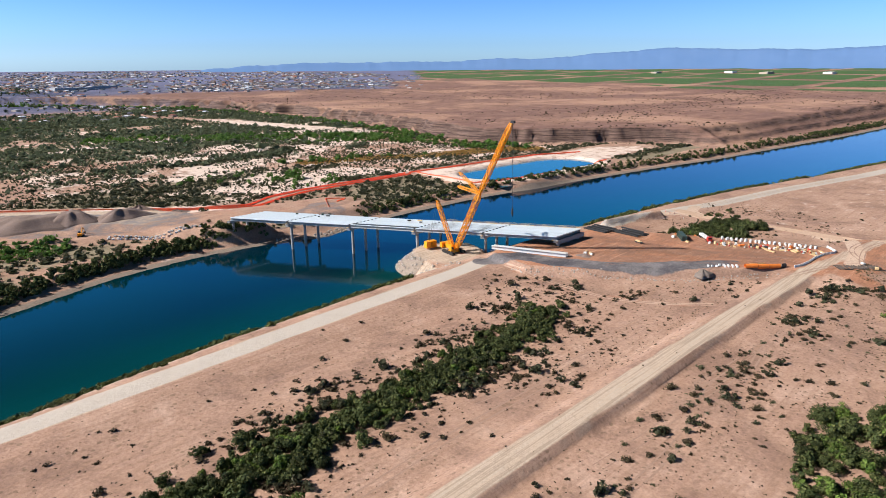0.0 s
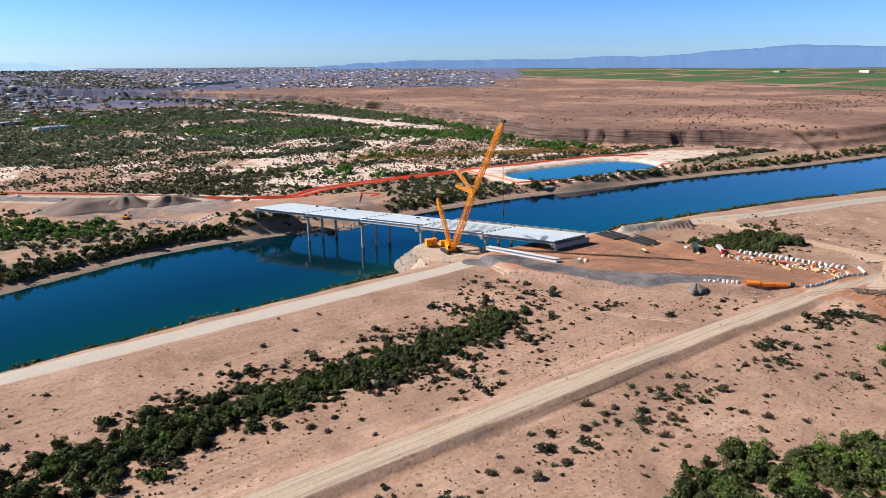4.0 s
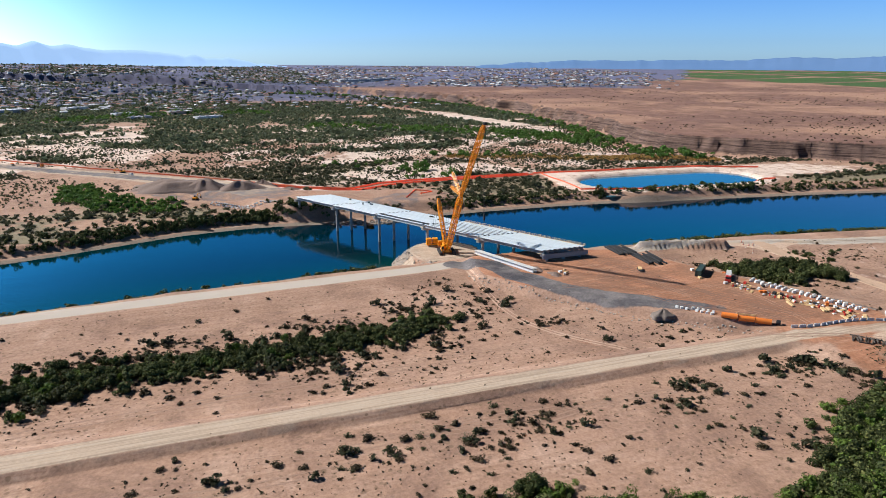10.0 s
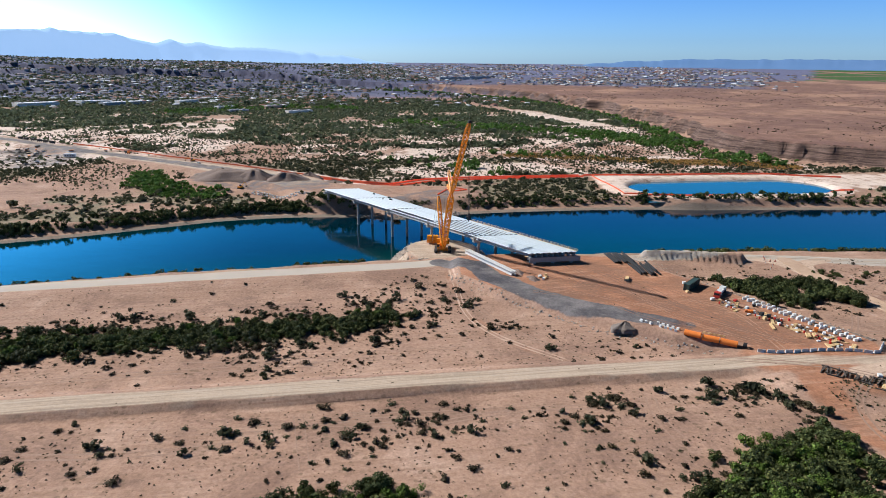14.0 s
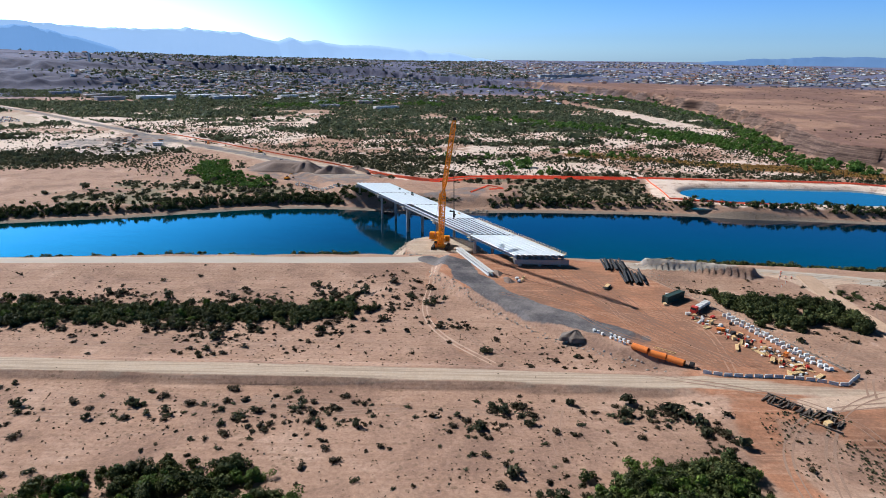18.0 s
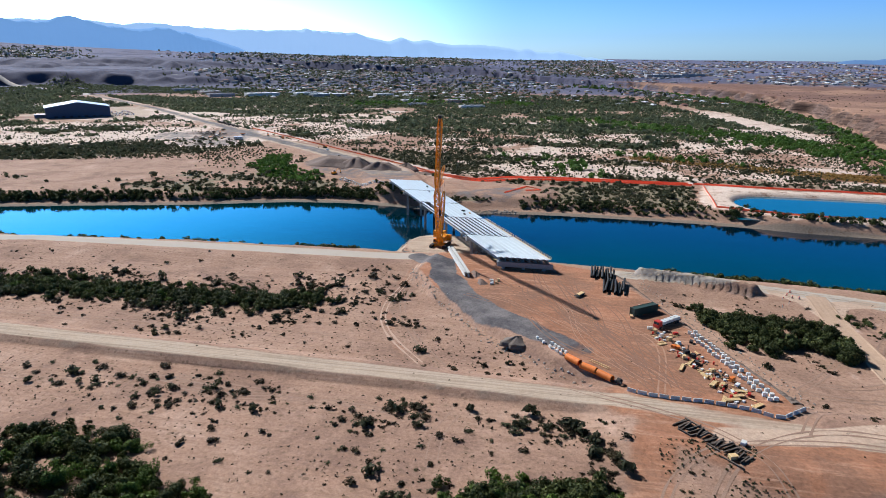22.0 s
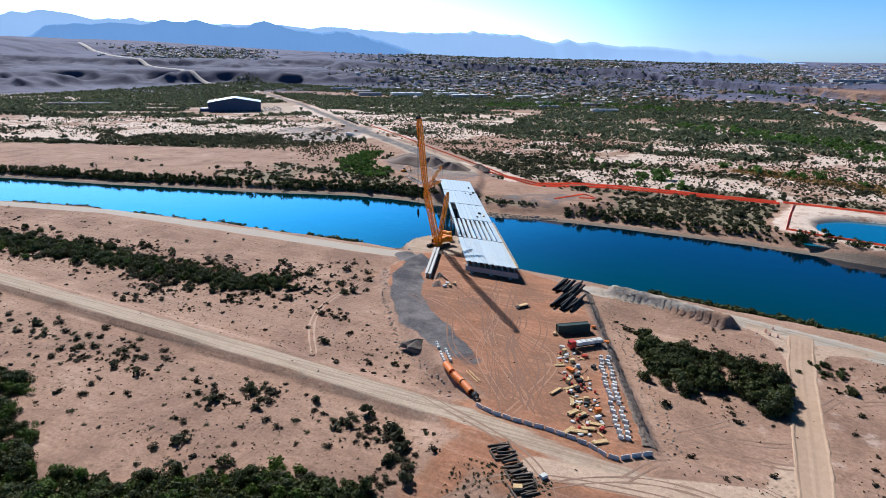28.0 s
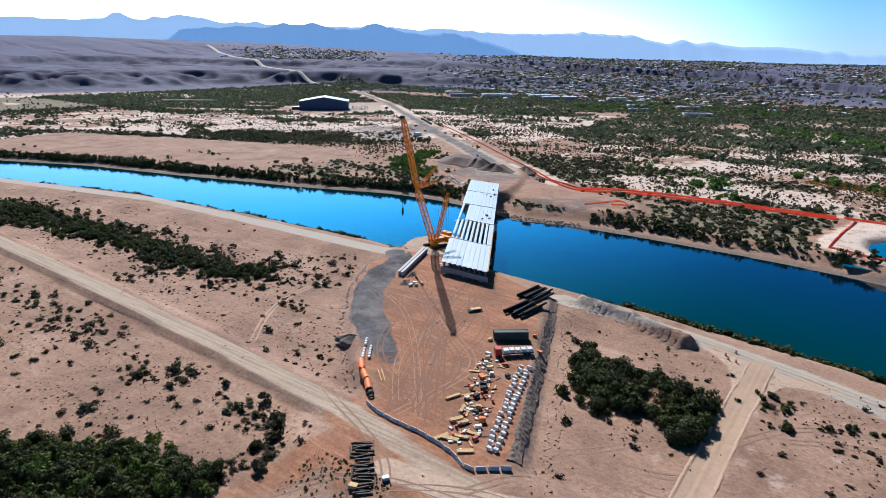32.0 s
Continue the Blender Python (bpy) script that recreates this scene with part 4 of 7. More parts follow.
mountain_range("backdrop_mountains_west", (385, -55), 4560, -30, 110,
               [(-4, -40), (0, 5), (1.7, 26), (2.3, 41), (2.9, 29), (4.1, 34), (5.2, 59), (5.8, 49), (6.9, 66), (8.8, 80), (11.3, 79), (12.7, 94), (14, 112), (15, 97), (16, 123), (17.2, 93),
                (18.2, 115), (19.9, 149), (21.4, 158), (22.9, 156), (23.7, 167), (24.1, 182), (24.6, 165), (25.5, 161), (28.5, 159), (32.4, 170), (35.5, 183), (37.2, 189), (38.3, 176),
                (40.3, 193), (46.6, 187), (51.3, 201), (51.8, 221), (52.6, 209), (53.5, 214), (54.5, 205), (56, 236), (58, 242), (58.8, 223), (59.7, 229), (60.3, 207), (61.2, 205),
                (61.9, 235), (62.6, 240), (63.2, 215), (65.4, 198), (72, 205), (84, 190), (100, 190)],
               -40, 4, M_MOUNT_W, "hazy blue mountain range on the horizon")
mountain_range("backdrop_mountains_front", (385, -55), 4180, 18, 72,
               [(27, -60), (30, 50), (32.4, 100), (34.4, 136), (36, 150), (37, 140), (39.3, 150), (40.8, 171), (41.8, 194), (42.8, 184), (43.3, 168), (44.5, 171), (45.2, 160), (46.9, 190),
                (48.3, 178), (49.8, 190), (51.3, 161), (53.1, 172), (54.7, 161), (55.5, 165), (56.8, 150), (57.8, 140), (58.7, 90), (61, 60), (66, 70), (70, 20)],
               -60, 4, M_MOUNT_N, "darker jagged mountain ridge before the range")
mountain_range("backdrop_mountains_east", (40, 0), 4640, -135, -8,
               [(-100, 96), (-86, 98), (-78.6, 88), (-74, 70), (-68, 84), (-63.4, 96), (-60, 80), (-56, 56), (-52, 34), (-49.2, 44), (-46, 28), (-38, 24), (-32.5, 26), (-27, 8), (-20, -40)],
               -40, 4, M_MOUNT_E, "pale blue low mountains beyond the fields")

# ---- the bridge under construction ----
B0, BU, BLEN, BWID, NG, NS = Vector((266, 187, 0)), Vector((-0.5045, 0.8634, 0)), 199.0, 25.0, 9, 5
BV = Vector((1, 0, 0))
DECK = 7.6


def bridge_at(s, a, z):
    """s along the bridge from the near end, a across it along the skewed ends."""
    return B0 + BU * s + BV * a + Vector((0, 0, z))


bridge = thing("bridge", bridge_at(0, BWID / 2, 2.2), "unfinished concrete girder bridge on column piers across the river", "bridge")


def bpart(name, geo, material, label=""):
    ob = part(name, geo, material, bridge, label)
    ob.matrix_parent_inverse = Matrix.Translation(-bridge.matrix_basis.translation)
    return ob


girder_profile = [(-1.05, 0), (-1.19, -0.13), (-1.19, -0.17), (-0.2, -0.3), (-0.11, -0.5), (-0.11, -1.5), (-0.42, -1.72), (-0.42, -1.95),
                  (0.42, -1.95), (0.42, -1.72), (0.11, -1.5), (0.11, -0.5), (0.2, -0.3), (1.19, -0.17), (1.19, -0.13), (1.05, 0)]
slim_profile = [(x * (0.56 if abs(x) > 0.9 else 1), z) for x, z in girder_profile]
span = BLEN / NS
across = BWID / NG
perp = Vector((BU.y, -BU.x, 0))
for k in range(NS):
    for i in range(NG):
        if k == 2 and i == 1:
            continue
        a = across * (i + 0.5)
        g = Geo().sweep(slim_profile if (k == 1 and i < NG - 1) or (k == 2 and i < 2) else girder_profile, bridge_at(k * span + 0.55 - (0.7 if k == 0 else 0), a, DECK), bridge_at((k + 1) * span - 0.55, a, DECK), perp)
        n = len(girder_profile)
        # Top faces stay light; sides, soffit and ends take the shaded tone.
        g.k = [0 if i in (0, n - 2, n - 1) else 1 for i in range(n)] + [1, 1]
        bpart("girder", g, [M_GIRDER, M_GIRDER_SHADE])
for k in range(NS + 1):
    s = k * span
    z0 = DECK - 2.0
    cap = Geo().add([bridge_at(s + e, a, z) for z in (z0 - 1.5, z0) for e, a in ((-0.95, 0.3), (-0.95, BWID - 0.3), (0.95, BWID - 0.3), (0.95, 0.3))],
                    [(3, 2, 1, 0), (4, 5, 6, 7), (0, 1, 5, 4), (1, 2, 6, 5), (2, 3, 7, 6), (3, 0, 4, 7)])
    bpart("pier_cap", cap, M_PIER)
    if 0 < k < NS:
        dia = Geo()
        for e in (-0.3, 0.3):
            dia.sweep([(-0.12, -1.8), (0.12, -1.8), (0.12, -0.5), (-0.12, -0.5)], bridge_at(s + e, 0.6, DECK - 0.1), bridge_at(s + e, BWID - 0.6, DECK - 0.1), BU)
        bpart("diaphragm", dia, M_PIER)
    for a in (3.2, 12.5, 21.8):
        p = bridge_at(s, a, 0)
        zb = zat(p.x, p.y) - 1.0
        bpart("column", Geo().tube((p.x, p.y, zb), (p.x, p.y, z0 - 1.4), 0.82, 14), M_PIER)
back = Geo().add([bridge_at(e, a, z) for z in (DECK - 4.3, DECK - 1.95) for e, a in ((-1.5, -0.2), (-1.5, BWID + 0.2), (-0.9, BWID + 0.2), (-0.9, -0.2))],
                 [(3, 2, 1, 0), (4, 5, 6, 7), (0, 1, 5, 4), (1, 2, 6, 5), (2, 3, 7, 6), (3, 0, 4, 7)])
bpart("end_beam", back, M_PIER)
rail = Geo()
for n in range(0, 33):
    s = 0.5 + n * 2.4
    rail.tube(bridge_at(s, BWID + 0.35, DECK - 0.2), bridge_at(s, BWID + 0.35, DECK + 1.05), 0.05, 4)
for z in (0.45, 0.98):
    rail.sweep([(-0.03, -0.05), (0.03, -0.05), (0.03, 0.05), (-0.03, 0.05)], bridge_at(0.4, BWID + 0.35, DECK + z), bridge_at(77.8, BWID + 0.35, DECK + z), perp)
bpart("edge_rail", rail, M_LUMBER, "yellow timber edge rail")
walkway = Geo().sweep([(-0.22, -0.12), (0.22, -0.12), (0.22, 0.0), (-0.22, 0.0)], bridge_at(0.4, BWID - 0.1, DECK + 0.13), bridge_at(78.5, BWID - 0.1, DECK + 0.13), perp)
bpart("walkway", walkway, M_LUMBER, "timber walkway boards")

# ---- the crawler crane ----
FOOT, JOINT, TIP, MAST = Vector((231, 228, -2.0)), Vector((232.5, 211.0, 33)), Vector((237.5, 194.8, 69.3)), Vector((230.5, 240.5, 25.5))
crane = thing("crawler_crane", FOOT, "tall yellow lattice-boom crawler crane standing on the gravel spit", "crane")
CI = Matrix.Translation(-FOOT)


def cpart(name, geo, material, label="", parent=None):
    ob = part(name, geo, material, parent or crane, label)
    if parent is None:
        ob.matrix_parent_inverse = CI
    return ob


def truss(a, b, w0, w1, r, bays, ends=True):
    """A square lattice boom from a to b."""
    g = Geo()
    a, b = Vector(a), Vector(b)
    ax = (b - a).normalized()
    sx = Vector((1, 0, 0))
    sx = (sx - ax * sx.dot(ax)).normalized()
    sy = ax.cross(sx)

    def ring(t):
        w = w1 if 0.12 < t < 0.9 else w1 + (w0 - w1) * (1 - t / 0.12 if t <= 0.12 else (t - 0.9) / 0.1)
        return [a + (b - a) * t + sx * (w / 2 * i) + sy * (w / 2 * j) for i, j in ((-1, -1), (1, -1), (1, 1), (-1, 1))]

    last = ring(0)
    for n in range(1, bays + 1):
        cur = ring(n / bays)
        for i in range(4):
            j = (i + 1) % 4
            g.tube(last[i], cur[i], r * 1.5, 4, caps=False)
            g.tube(last[i] if n % 2 else last[j], cur[j] if n % 2 else cur[i], r * 0.9, 3, caps=False)
            g.tube(cur[i], cur[j], r * 0.8, 3, caps=False)
        last = cur
    return g


turn = Matrix.Rotation(radians(-10), 4, "Z")
for side in (-1, 1):
    t = Geo()
    c = FOOT + turn @ Vector((side * 3.6, 0.5, 0.75))
    prof = [(-4.8, 0.0), (-5.2, 0.75), (-4.6, 1.5), (4.6, 1.5), (5.2, 0.75), (4.8, 0.0)]
    ay = turn @ Vector((0, 1, 0))
    t.sweep(prof, c - turn @ Vector((0.7, 0, 0.75)), c + turn @ Vector((0.7, 0, -0.75)), ay)
    tr = cpart("track", t, M_DARKSTEEL, "dark steel crawler track")
    for n in range(-4, 5):
        wv = c + ay * n * 1.05
        cpart("roller", Geo().tube(wv + turn @ Vector((side * 0.55, 0, 0)), wv + turn @ Vector((side * 0.85, 0, 0)), 0.45, 8), M_DARKSTEEL)
cpart("undercarriage", Geo().box(FOOT + Vector((0, 0.5, 1.0)), (6.0, 3.2, 1.1), -10, 0.9).tube(FOOT + Vector((0, 0.5, 1.4)), FOOT + Vector((0, 0.5, 2.0)), 1.7, 16), M_ORANGE)
cpart("engine_house", Geo().box(FOOT + turn @ Vector((0, 3.6, 3.3)), (3.2, 7.0, 2.4), -10, 0.95), M_ORANGE)
cab = cpart("cab", Geo().box(FOOT + turn @ Vector((-2.4, -0.6, 3.2)), (1.5, 2.4, 2.3), -10, 0.9), M_ORANGE)
cpart("cab_window", Geo().box(FOOT + turn @ Vector((-2.4, -1.75, 3.4)), (1.25, 0.16, 1.3), -10), M_GLASS)
for n in range(3):
    for side in (-1, 1):
        cpart("counterweight", Geo().box(FOOT + turn @ Vector((side * 1.85, 7.6, 2.4 + n * 0.95)), (3.3, 2.0, 0.9), -10), M_ORANGE)
tray = FOOT + Vector((-3.2, 15.5, 0))
cpart("ballast_tray", Geo().box(tray + Vector((0, 0, 1.2)), (6.5, 4.0, 0.6), -10), M_ORANGE)
for side in (-1, 1):
    for n in range(3):
        cpart("ballast_block", Geo().box(tray + turn @ Vector((side * 1.75, 0, 2.0 + n * 1.0)), (2.9, 3.2, 0.94), -10, 0.97), M_ORANGE)
cpart("main_boom", truss(FOOT + Vector((0.1, -1.2, 2.2)), JOINT, 0.9, 2.4, 0.19, 20), M_ORANGE)
cpart("luffing_jib", truss(JOINT, TIP, 0.8, 1.9, 0.165, 22), M_ORANGE)
cpart("back_mast", truss(FOOT + Vector((0, 0.8, 2.4)), MAST, 0.7, 1.7, 0.165, 14), M_ORANGE)
strut1, strut2 = JOINT + Vector((1.0, 15.5, 9.0)), JOINT + Vector((0.5, 16.0, 1.5))
cpart("jib_strut", truss(JOINT, strut1, 0.5, 1.2, 0.09, 9), M_ORANGE)
cpart("jib_strut", truss(JOINT, strut2, 0.5, 1.2, 0.09, 9), M_ORANGE)
ropes = Geo()
for dx in (-0.6, 0.6):
    o = Vector((dx, 0, 0))
    ropes.tube(MAST + o, JOINT + o, 0.035, 3).tube(MAST + o, tray + o + Vector((0, 0, 4)), 0.06, 3)
    ropes.tube(strut1 + o, TIP + o * 0.6, 0.035, 3).tube(strut2 + o, strut1 + o, 0.035, 3).tube(strut2 + o, FOOT + Vector((dx, 3, 4)), 0.03, 3)
cpart("rope", ropes, M_DARKSTEEL, "dark steel guy ropes")
HOOK = TIP + Vector((0.3, -1.2, -44.0))
hl = Geo()
for dx in (-0.25, 0.25):
    hl.tube(TIP + Vector((dx, -0.6, 0)), HOOK + Vector((dx, 0, 1.5)), 0.08, 3)
cpart("hoist_rope", hl, M_DARKSTEEL)
cpart("hook_block", Geo().box(HOOK, (0.9, 0.7, 3.0), 0, 0.8).tube(HOOK - Vector((0, 0, 1.5)), HOOK - Vector((0, 0, 2.6)), 0.25, 8), M_DARKSTEEL, "dark hook block")
cpart("jib_head", Geo().box(TIP + Vector((0, -0.6, 0.2)), (1.6, 2.2, 1.2), 0, 0.8), M_DARKSTEEL)

# ---- plants ----
prng = random.Random(7)
nrng = np.random.RandomState(11)


def leaf_cloud(n, rx, ry, rz, leaf, lumps=7, seed=0, spread=1.0):
    """Leaf cards on a handful of overlapping lumps: three points for each leaf."""
    r = np.random.RandomState(seed)
    c = r.normal(size=(lumps, 3)) * (0.42 * spread, 0.42 * spread, 0.22) + (0, 0, 0.45)
    w = r.uniform(0.35, 0.62, lumps)
    pick = r.randint(0, lumps, n)
    d = r.normal(size=(n, 3))
    d /= np.linalg.norm(d, axis=1)[:, None]
    p = c[pick] + d * (w[pick] * r.uniform(0.55, 1.0, n))[:, None]
    p = p * (rx, ry, rz)
    p[:, 2] = np.abs(p[:, 2]) + leaf * 0.3
    u = np.cross(d, r.normal(size=(n, 3)))
    u /= np.linalg.norm(u, axis=1)[:, None]
    v = np.cross(d + r.normal(size=(n, 3)) * 0.45, u)
    v /= np.linalg.norm(v, axis=1)[:, None]
    s = leaf * r.uniform(0.6, 1.3, n)[:, None]
    leafs = np.stack([p - u * s - v * s * 0.55, p + u * s - v * s * 0.4, p + v * s * 1.15], 1)
    return leafs.reshape(-1, 3)


def leaf_mesh(name, pts, material):
    n = len(pts) // 3
    me = bpy.data.meshes.new(name)
    me.vertices.add(3 * n)
    me.vertices.foreach_set("co", np.ascontiguousarray(pts, dtype=np.float32).reshape(-1))
    me.loops.add(3 * n)
    me.loops.foreach_set("vertex_index", np.arange(3 * n, dtype=np.int32))
    me.polygons.add(n)
    me.polygons.foreach_set("loop_start", np.arange(0, 3 * n, 3, dtype=np.int32))
    me.materials.append(material)
    me.update(calc_edges=True)
    return me


def stems(n, h, spread, seed):
    r = random.Random(seed)
    g = Geo()
    for i in range(n):
        a = r.uniform(0, 6.28)
        e = Vector((math.cos(a) * spread * r.uniform(0.4, 1), math.sin(a) * spread * r.uniform(0.4, 1), h * r.uniform(0.6, 1)))
        m = e * 0.5 + Vector((0, 0, h * 0.12))
        g.tube((0, 0, -0.3), m, 0.11, 5, 0.08).tube(m, e, 0.08, 4, 0.03)
    return g


CROWNS = [leaf_mesh("crown", leaf_cloud(2000, 3.2, 3.0, 3.2, 0.225, 12, 20 + i), M_BUSH if i < 5 else M_BUSHBRIGHT) for i in range(7)]
STEMS = [stems(7, 2.4, 1.8, i).mesh("stems", M_WOOD) for i in range(3)]
SHRUBS = [leaf_mesh("twigs", leaf_cloud(230, 1.15, 1.05, 1.0, 0.14, 8, 60 + i, 0.6), M_SHRUB if i < 4 else M_SCRUB) for i in range(6)]


def bush(x, y, size, group, label, bright=0.15):
    k = prng.randrange(5, 7) if prng.random() < bright else prng.randrange(5)
    ob = thing("bush", (x, y, zat(x, y) - 0.15), label, "bush", group, rz=prng.uniform(0, 360))
    ob.scale = (size * prng.uniform(0.85, 1.2), size * prng.uniform(0.85, 1.2), size * prng.uniform(0.8, 1.05))
    part("crown", CROWNS[k], None, ob)
    part("stem", STEMS[prng.randrange(3)], None, ob)


def thicket(pts, width, n, size, group, label, bright=0.15):
    """Bushes crowded along a bent line."""
    seg = [math.dist(a, b) for a, b in zip(pts, pts[1:])]
    for i in range(n):
        d = (i + prng.random()) / n * sum(seg)
        for (a, b), l in zip(zip(pts, pts[1:]), seg):
            if d <= l:
                break
            d -= l
        t = min(1, d / l)
        x, y = a[0] + (b[0] - a[0]) * t, a[1] + (b[1] - a[1]) * t
        bush(x + prng.gauss(0, width / 2), y + prng.gauss(0, width / 2), size * prng.uniform(0.6, 1.2), group, label, bright)


UNDER, UNDER_WASH = [], []


def undergrowth(pts, width, n, size, bright):
    """Places for the bushes that fill a thicket."""
    for x, y, _ in line_points(pts, sum(math.dist(a, c) for a, c in zip(pts, pts[1:])) / n):
        (UNDER_WASH if prng.random() < bright else UNDER).append((x + prng.gauss(0, width / 2), y + prng.gauss(0, width / 2), size * prng.uniform(0.55, 1.15)))


def line_points(pts, step, start=0.0):
    """Points and headings at even steps on a bent line."""
    out, left = [], start
    for (ax, ay), (bx, by) in zip(pts, pts[1:]):
        ln = math.hypot(bx - ax, by - ay)
        while left < ln:
            t = left / ln
            out.append((ax + (bx - ax) * t, ay + (by - ay) * t, math.degrees(math.atan2(by - ay, bx - ax))))
            left += step
        left -= ln
    return out


THICK = "dense dark green desert thicket bush on sand"
WASH = "rounded green thicket bush on the lower plain"
YARDB = "dark olive thicket bush beside the work yard"
for pts, width, n, more, size, group, label, bright in (
        ([(-60, 116), (0, 120), (36, 127), (52, 131)], 14, 50, 190, 1.05, "thicket on the plain", THICK, 0.15),
        ([(56, 131), (84, 132)], 9.5, 22, 80, 1.0, "thicket on the plain", THICK, 0.1),
        ([(88, 130), (125, 133), (165, 134), (197, 140)], 8.5, 70, 300, 0.9, "thicket on the plain", THICK, 0.04),
        ([(118, 12), (150, 22), (172, 29), (187, 26), (200, 14), (222, 8), (238, 7)], 9, 84, 190, 1.0, "thicket by the wash", WASH, 0.22),
        ([(120, -4), (165, 6), (205, -3), (240, -5)], 11, 44, 120, 1.1, "thicket by the wash", WASH, 0.25),
        ([(405, 164), (410, 152), (414, 150)], 7, 9, 8, 0.5, "brush beside the spur road", "brown-green desert bush beside the dirt road", 0.0),
        ([(424, 158), (436, 160)], 3, 4, 3, 0.42, "brush beside the spur road", "brown-green desert bush beside the dirt road", 0.0),
        ([(240, 8), (257, 10), (270, 18), (281, 29), (292, 35), (308, 36)], 7.5, 64, 150, 1.0, "thicket by the wash", WASH, 0.25),
        ([(256, 4), (280, 18), (304, 28)], 10, 34, 110, 1.1, "thicket by the wash", WASH, 0.22),
        ([(300, 14), (280, 4), (255, -6)], 10, 20, 60, 1.1, "thicket by the wash", WASH, 0.25),
        ([(354, 156), (360, 146), (366, 137), (376, 134)], 8, 26, 60, 1.15, "thicket beside the yard", YARDB, 0.03),
        ([(370, 155), (378, 152)], 4, 6, 10, 0.95, "thicket beside the yard", YARDB, 0.03),
        ([(386, 150), (389, 141), (389, 133), (391, 127)], 5.5, 18, 44, 1.15, "thicket beside the yard", YARDB, 0.03)):
    thicket(pts, width, max(3, int(n * 0.62)), size, group, label, bright)
    undergrowth(pts, width * 1.1, int(more * 1.25), size * 0.82, bright)

CLOUDS = {n: [leaf_cloud(n, 1.15, 1.15, 0.95, l, 5, 100 + n + i, 0.65).reshape(-1, 9) for i in range(6)] for n, l in ((320, 0.14), (64, 0.27), (26, 0.38), (14, 0.5), (7, 0.72))}


def scatter(name, xs, ys, rad, tall, n, material, label, category, zs=None):
    """Many plants in one mesh: a leaf cloud for each, turned, stretched and set on the ground."""
    xs, ys, rad, tall = (np.asarray(v, float) for v in (xs, ys, rad, tall))
    zs = height(xs, ys) - 0.1 if zs is None else zs
    out = []
    kind_of = nrng.randint(0, 6, len(xs))
    turn_of = nrng.uniform(0, 6.283, len(xs))
    for k in range(6):
        sel = np.where(kind_of == k)[0]
        if not len(sel):
            continue
        p = CLOUDS[n][k].reshape(-1, 3)[None]
        c, s = np.cos(turn_of[sel])[:, None], np.sin(turn_of[sel])[:, None]
        st = nrng.uniform(0.8, 1.25, len(sel))[:, None]
        r, h = rad[sel][:, None], tall[sel][:, None]
        x = (p[..., 0] * c - p[..., 1] * s) * r * st + xs[sel][:, None]
        y = (p[..., 0] * s + p[..., 1] * c) * r / st + ys[sel][:, None]
        z = p[..., 2] * h + zs[sel][:, None]
        out.append(np.stack([x, y, z], -1).reshape(-1, 3))
    return tagged(new(name, leaf_mesh(name, np.concatenate(out), material)), label, category, kind="stuff")


ua = np.array(UNDER)
scatter("thicket_undergrowth", ua[:, 0], ua[:, 1], ua[:, 2] * 2.9, ua[:, 2] * 3.1, 320, M_BUSH, "dense dark undergrowth filling the thickets", "undergrowth")
ua = np.array(UNDER_WASH)
scatter("wash_undergrowth", ua[:, 0], ua[:, 1], ua[:, 2] * 2.7, ua[:, 2] * 3.2, 320, M_BUSHBRIGHT, "bright green undergrowth among the thickets", "undergrowth")


def sample(n, x0, x1, y0, y1, density):
    """About n points of the box, kept where the density allows."""
    x, y = nrng.uniform(x0, x1, n), nrng.uniform(y0, y1, n)
    keep = nrng.uniform(0, 1, n) < density(x, y)
    return x[keep], y[keep]


def near_density(x, y):
    d = 0.05 + 0.0 * x
    t1, _ = path_distance(x, y, [(-60, 118), (60, 132), (125, 132), (197, 139), (215, 160)])
    d = np.maximum(d, 0.8 * smooth(30, 10, t1))
    t2, _ = path_distance(x, y, [(40, 44), (130, 40), (190, 44), (245, 48), (300, 56), (330, 60)])
    d = np.maximum(d, 0.26 * smooth(30, 10, t2) * np.interp(x, [60, 150, 220, 260, 310], [0.7, 0.5, 1.1, 1.7, 1.9]))
    t3, _ = path_distance(x, y, [(340, 112), (372, 118), (390, 130), (420, 150)])
    d = np.maximum(d, 0.12 * smooth(18, 6, t3))
    t4, _ = path_distance(x, y, [(215, 160), (222, 128), (240, 118)])
    d = np.maximum(d, 0.3 * smooth(14, 5, t4))
    d = d * (0.3 + 3.0 * smooth(0.0, 0.4, fbm(x, y, 21, 3)))
    yn = curve(NEAR_BANK, x)
    d = d * smooth(38, 62, yn - y)
    for pts, w in ((DIAGONAL, 9), (SPUR, 6), (HAUL, 14), ([(318, 80), (336, 66), (352, 56), (375, 62), (400, 66)], 12), ([(322, 70), (318, 40), (322, 0)], 6)):
        d = d * smooth(w - 1, w + 3, path_distance(x, y, pts)[0])
    return d * (inside_hull(x, y, YARD) < -7)


# the shrubs that stand nearest to the flight, one by one
sx, sy = sample(2600, 60, 330, 28, 76, near_density)
count = 0
for x, y in zip(sx, sy):
    if count >= 290:
        break
    count += 1
    ob = new("desert_shrub", SHRUBS[prng.randrange(6)])
    s = prng.choice((0.6, 0.8, 1.0, 1.3, 1.8)) * prng.uniform(0.8, 1.2)
    ob.matrix_basis = pose(x, y, zat(x, y) - 0.1, 0, 0, prng.uniform(0, 360)) @ Matrix.Diagonal((s, s, s * 0.6, 1))
    tagged(ob, "small dry brown-green desert shrub on bare sand", "shrub", "shrubs on the lower plain")
hx, hy = sx[290:], sy[290:]
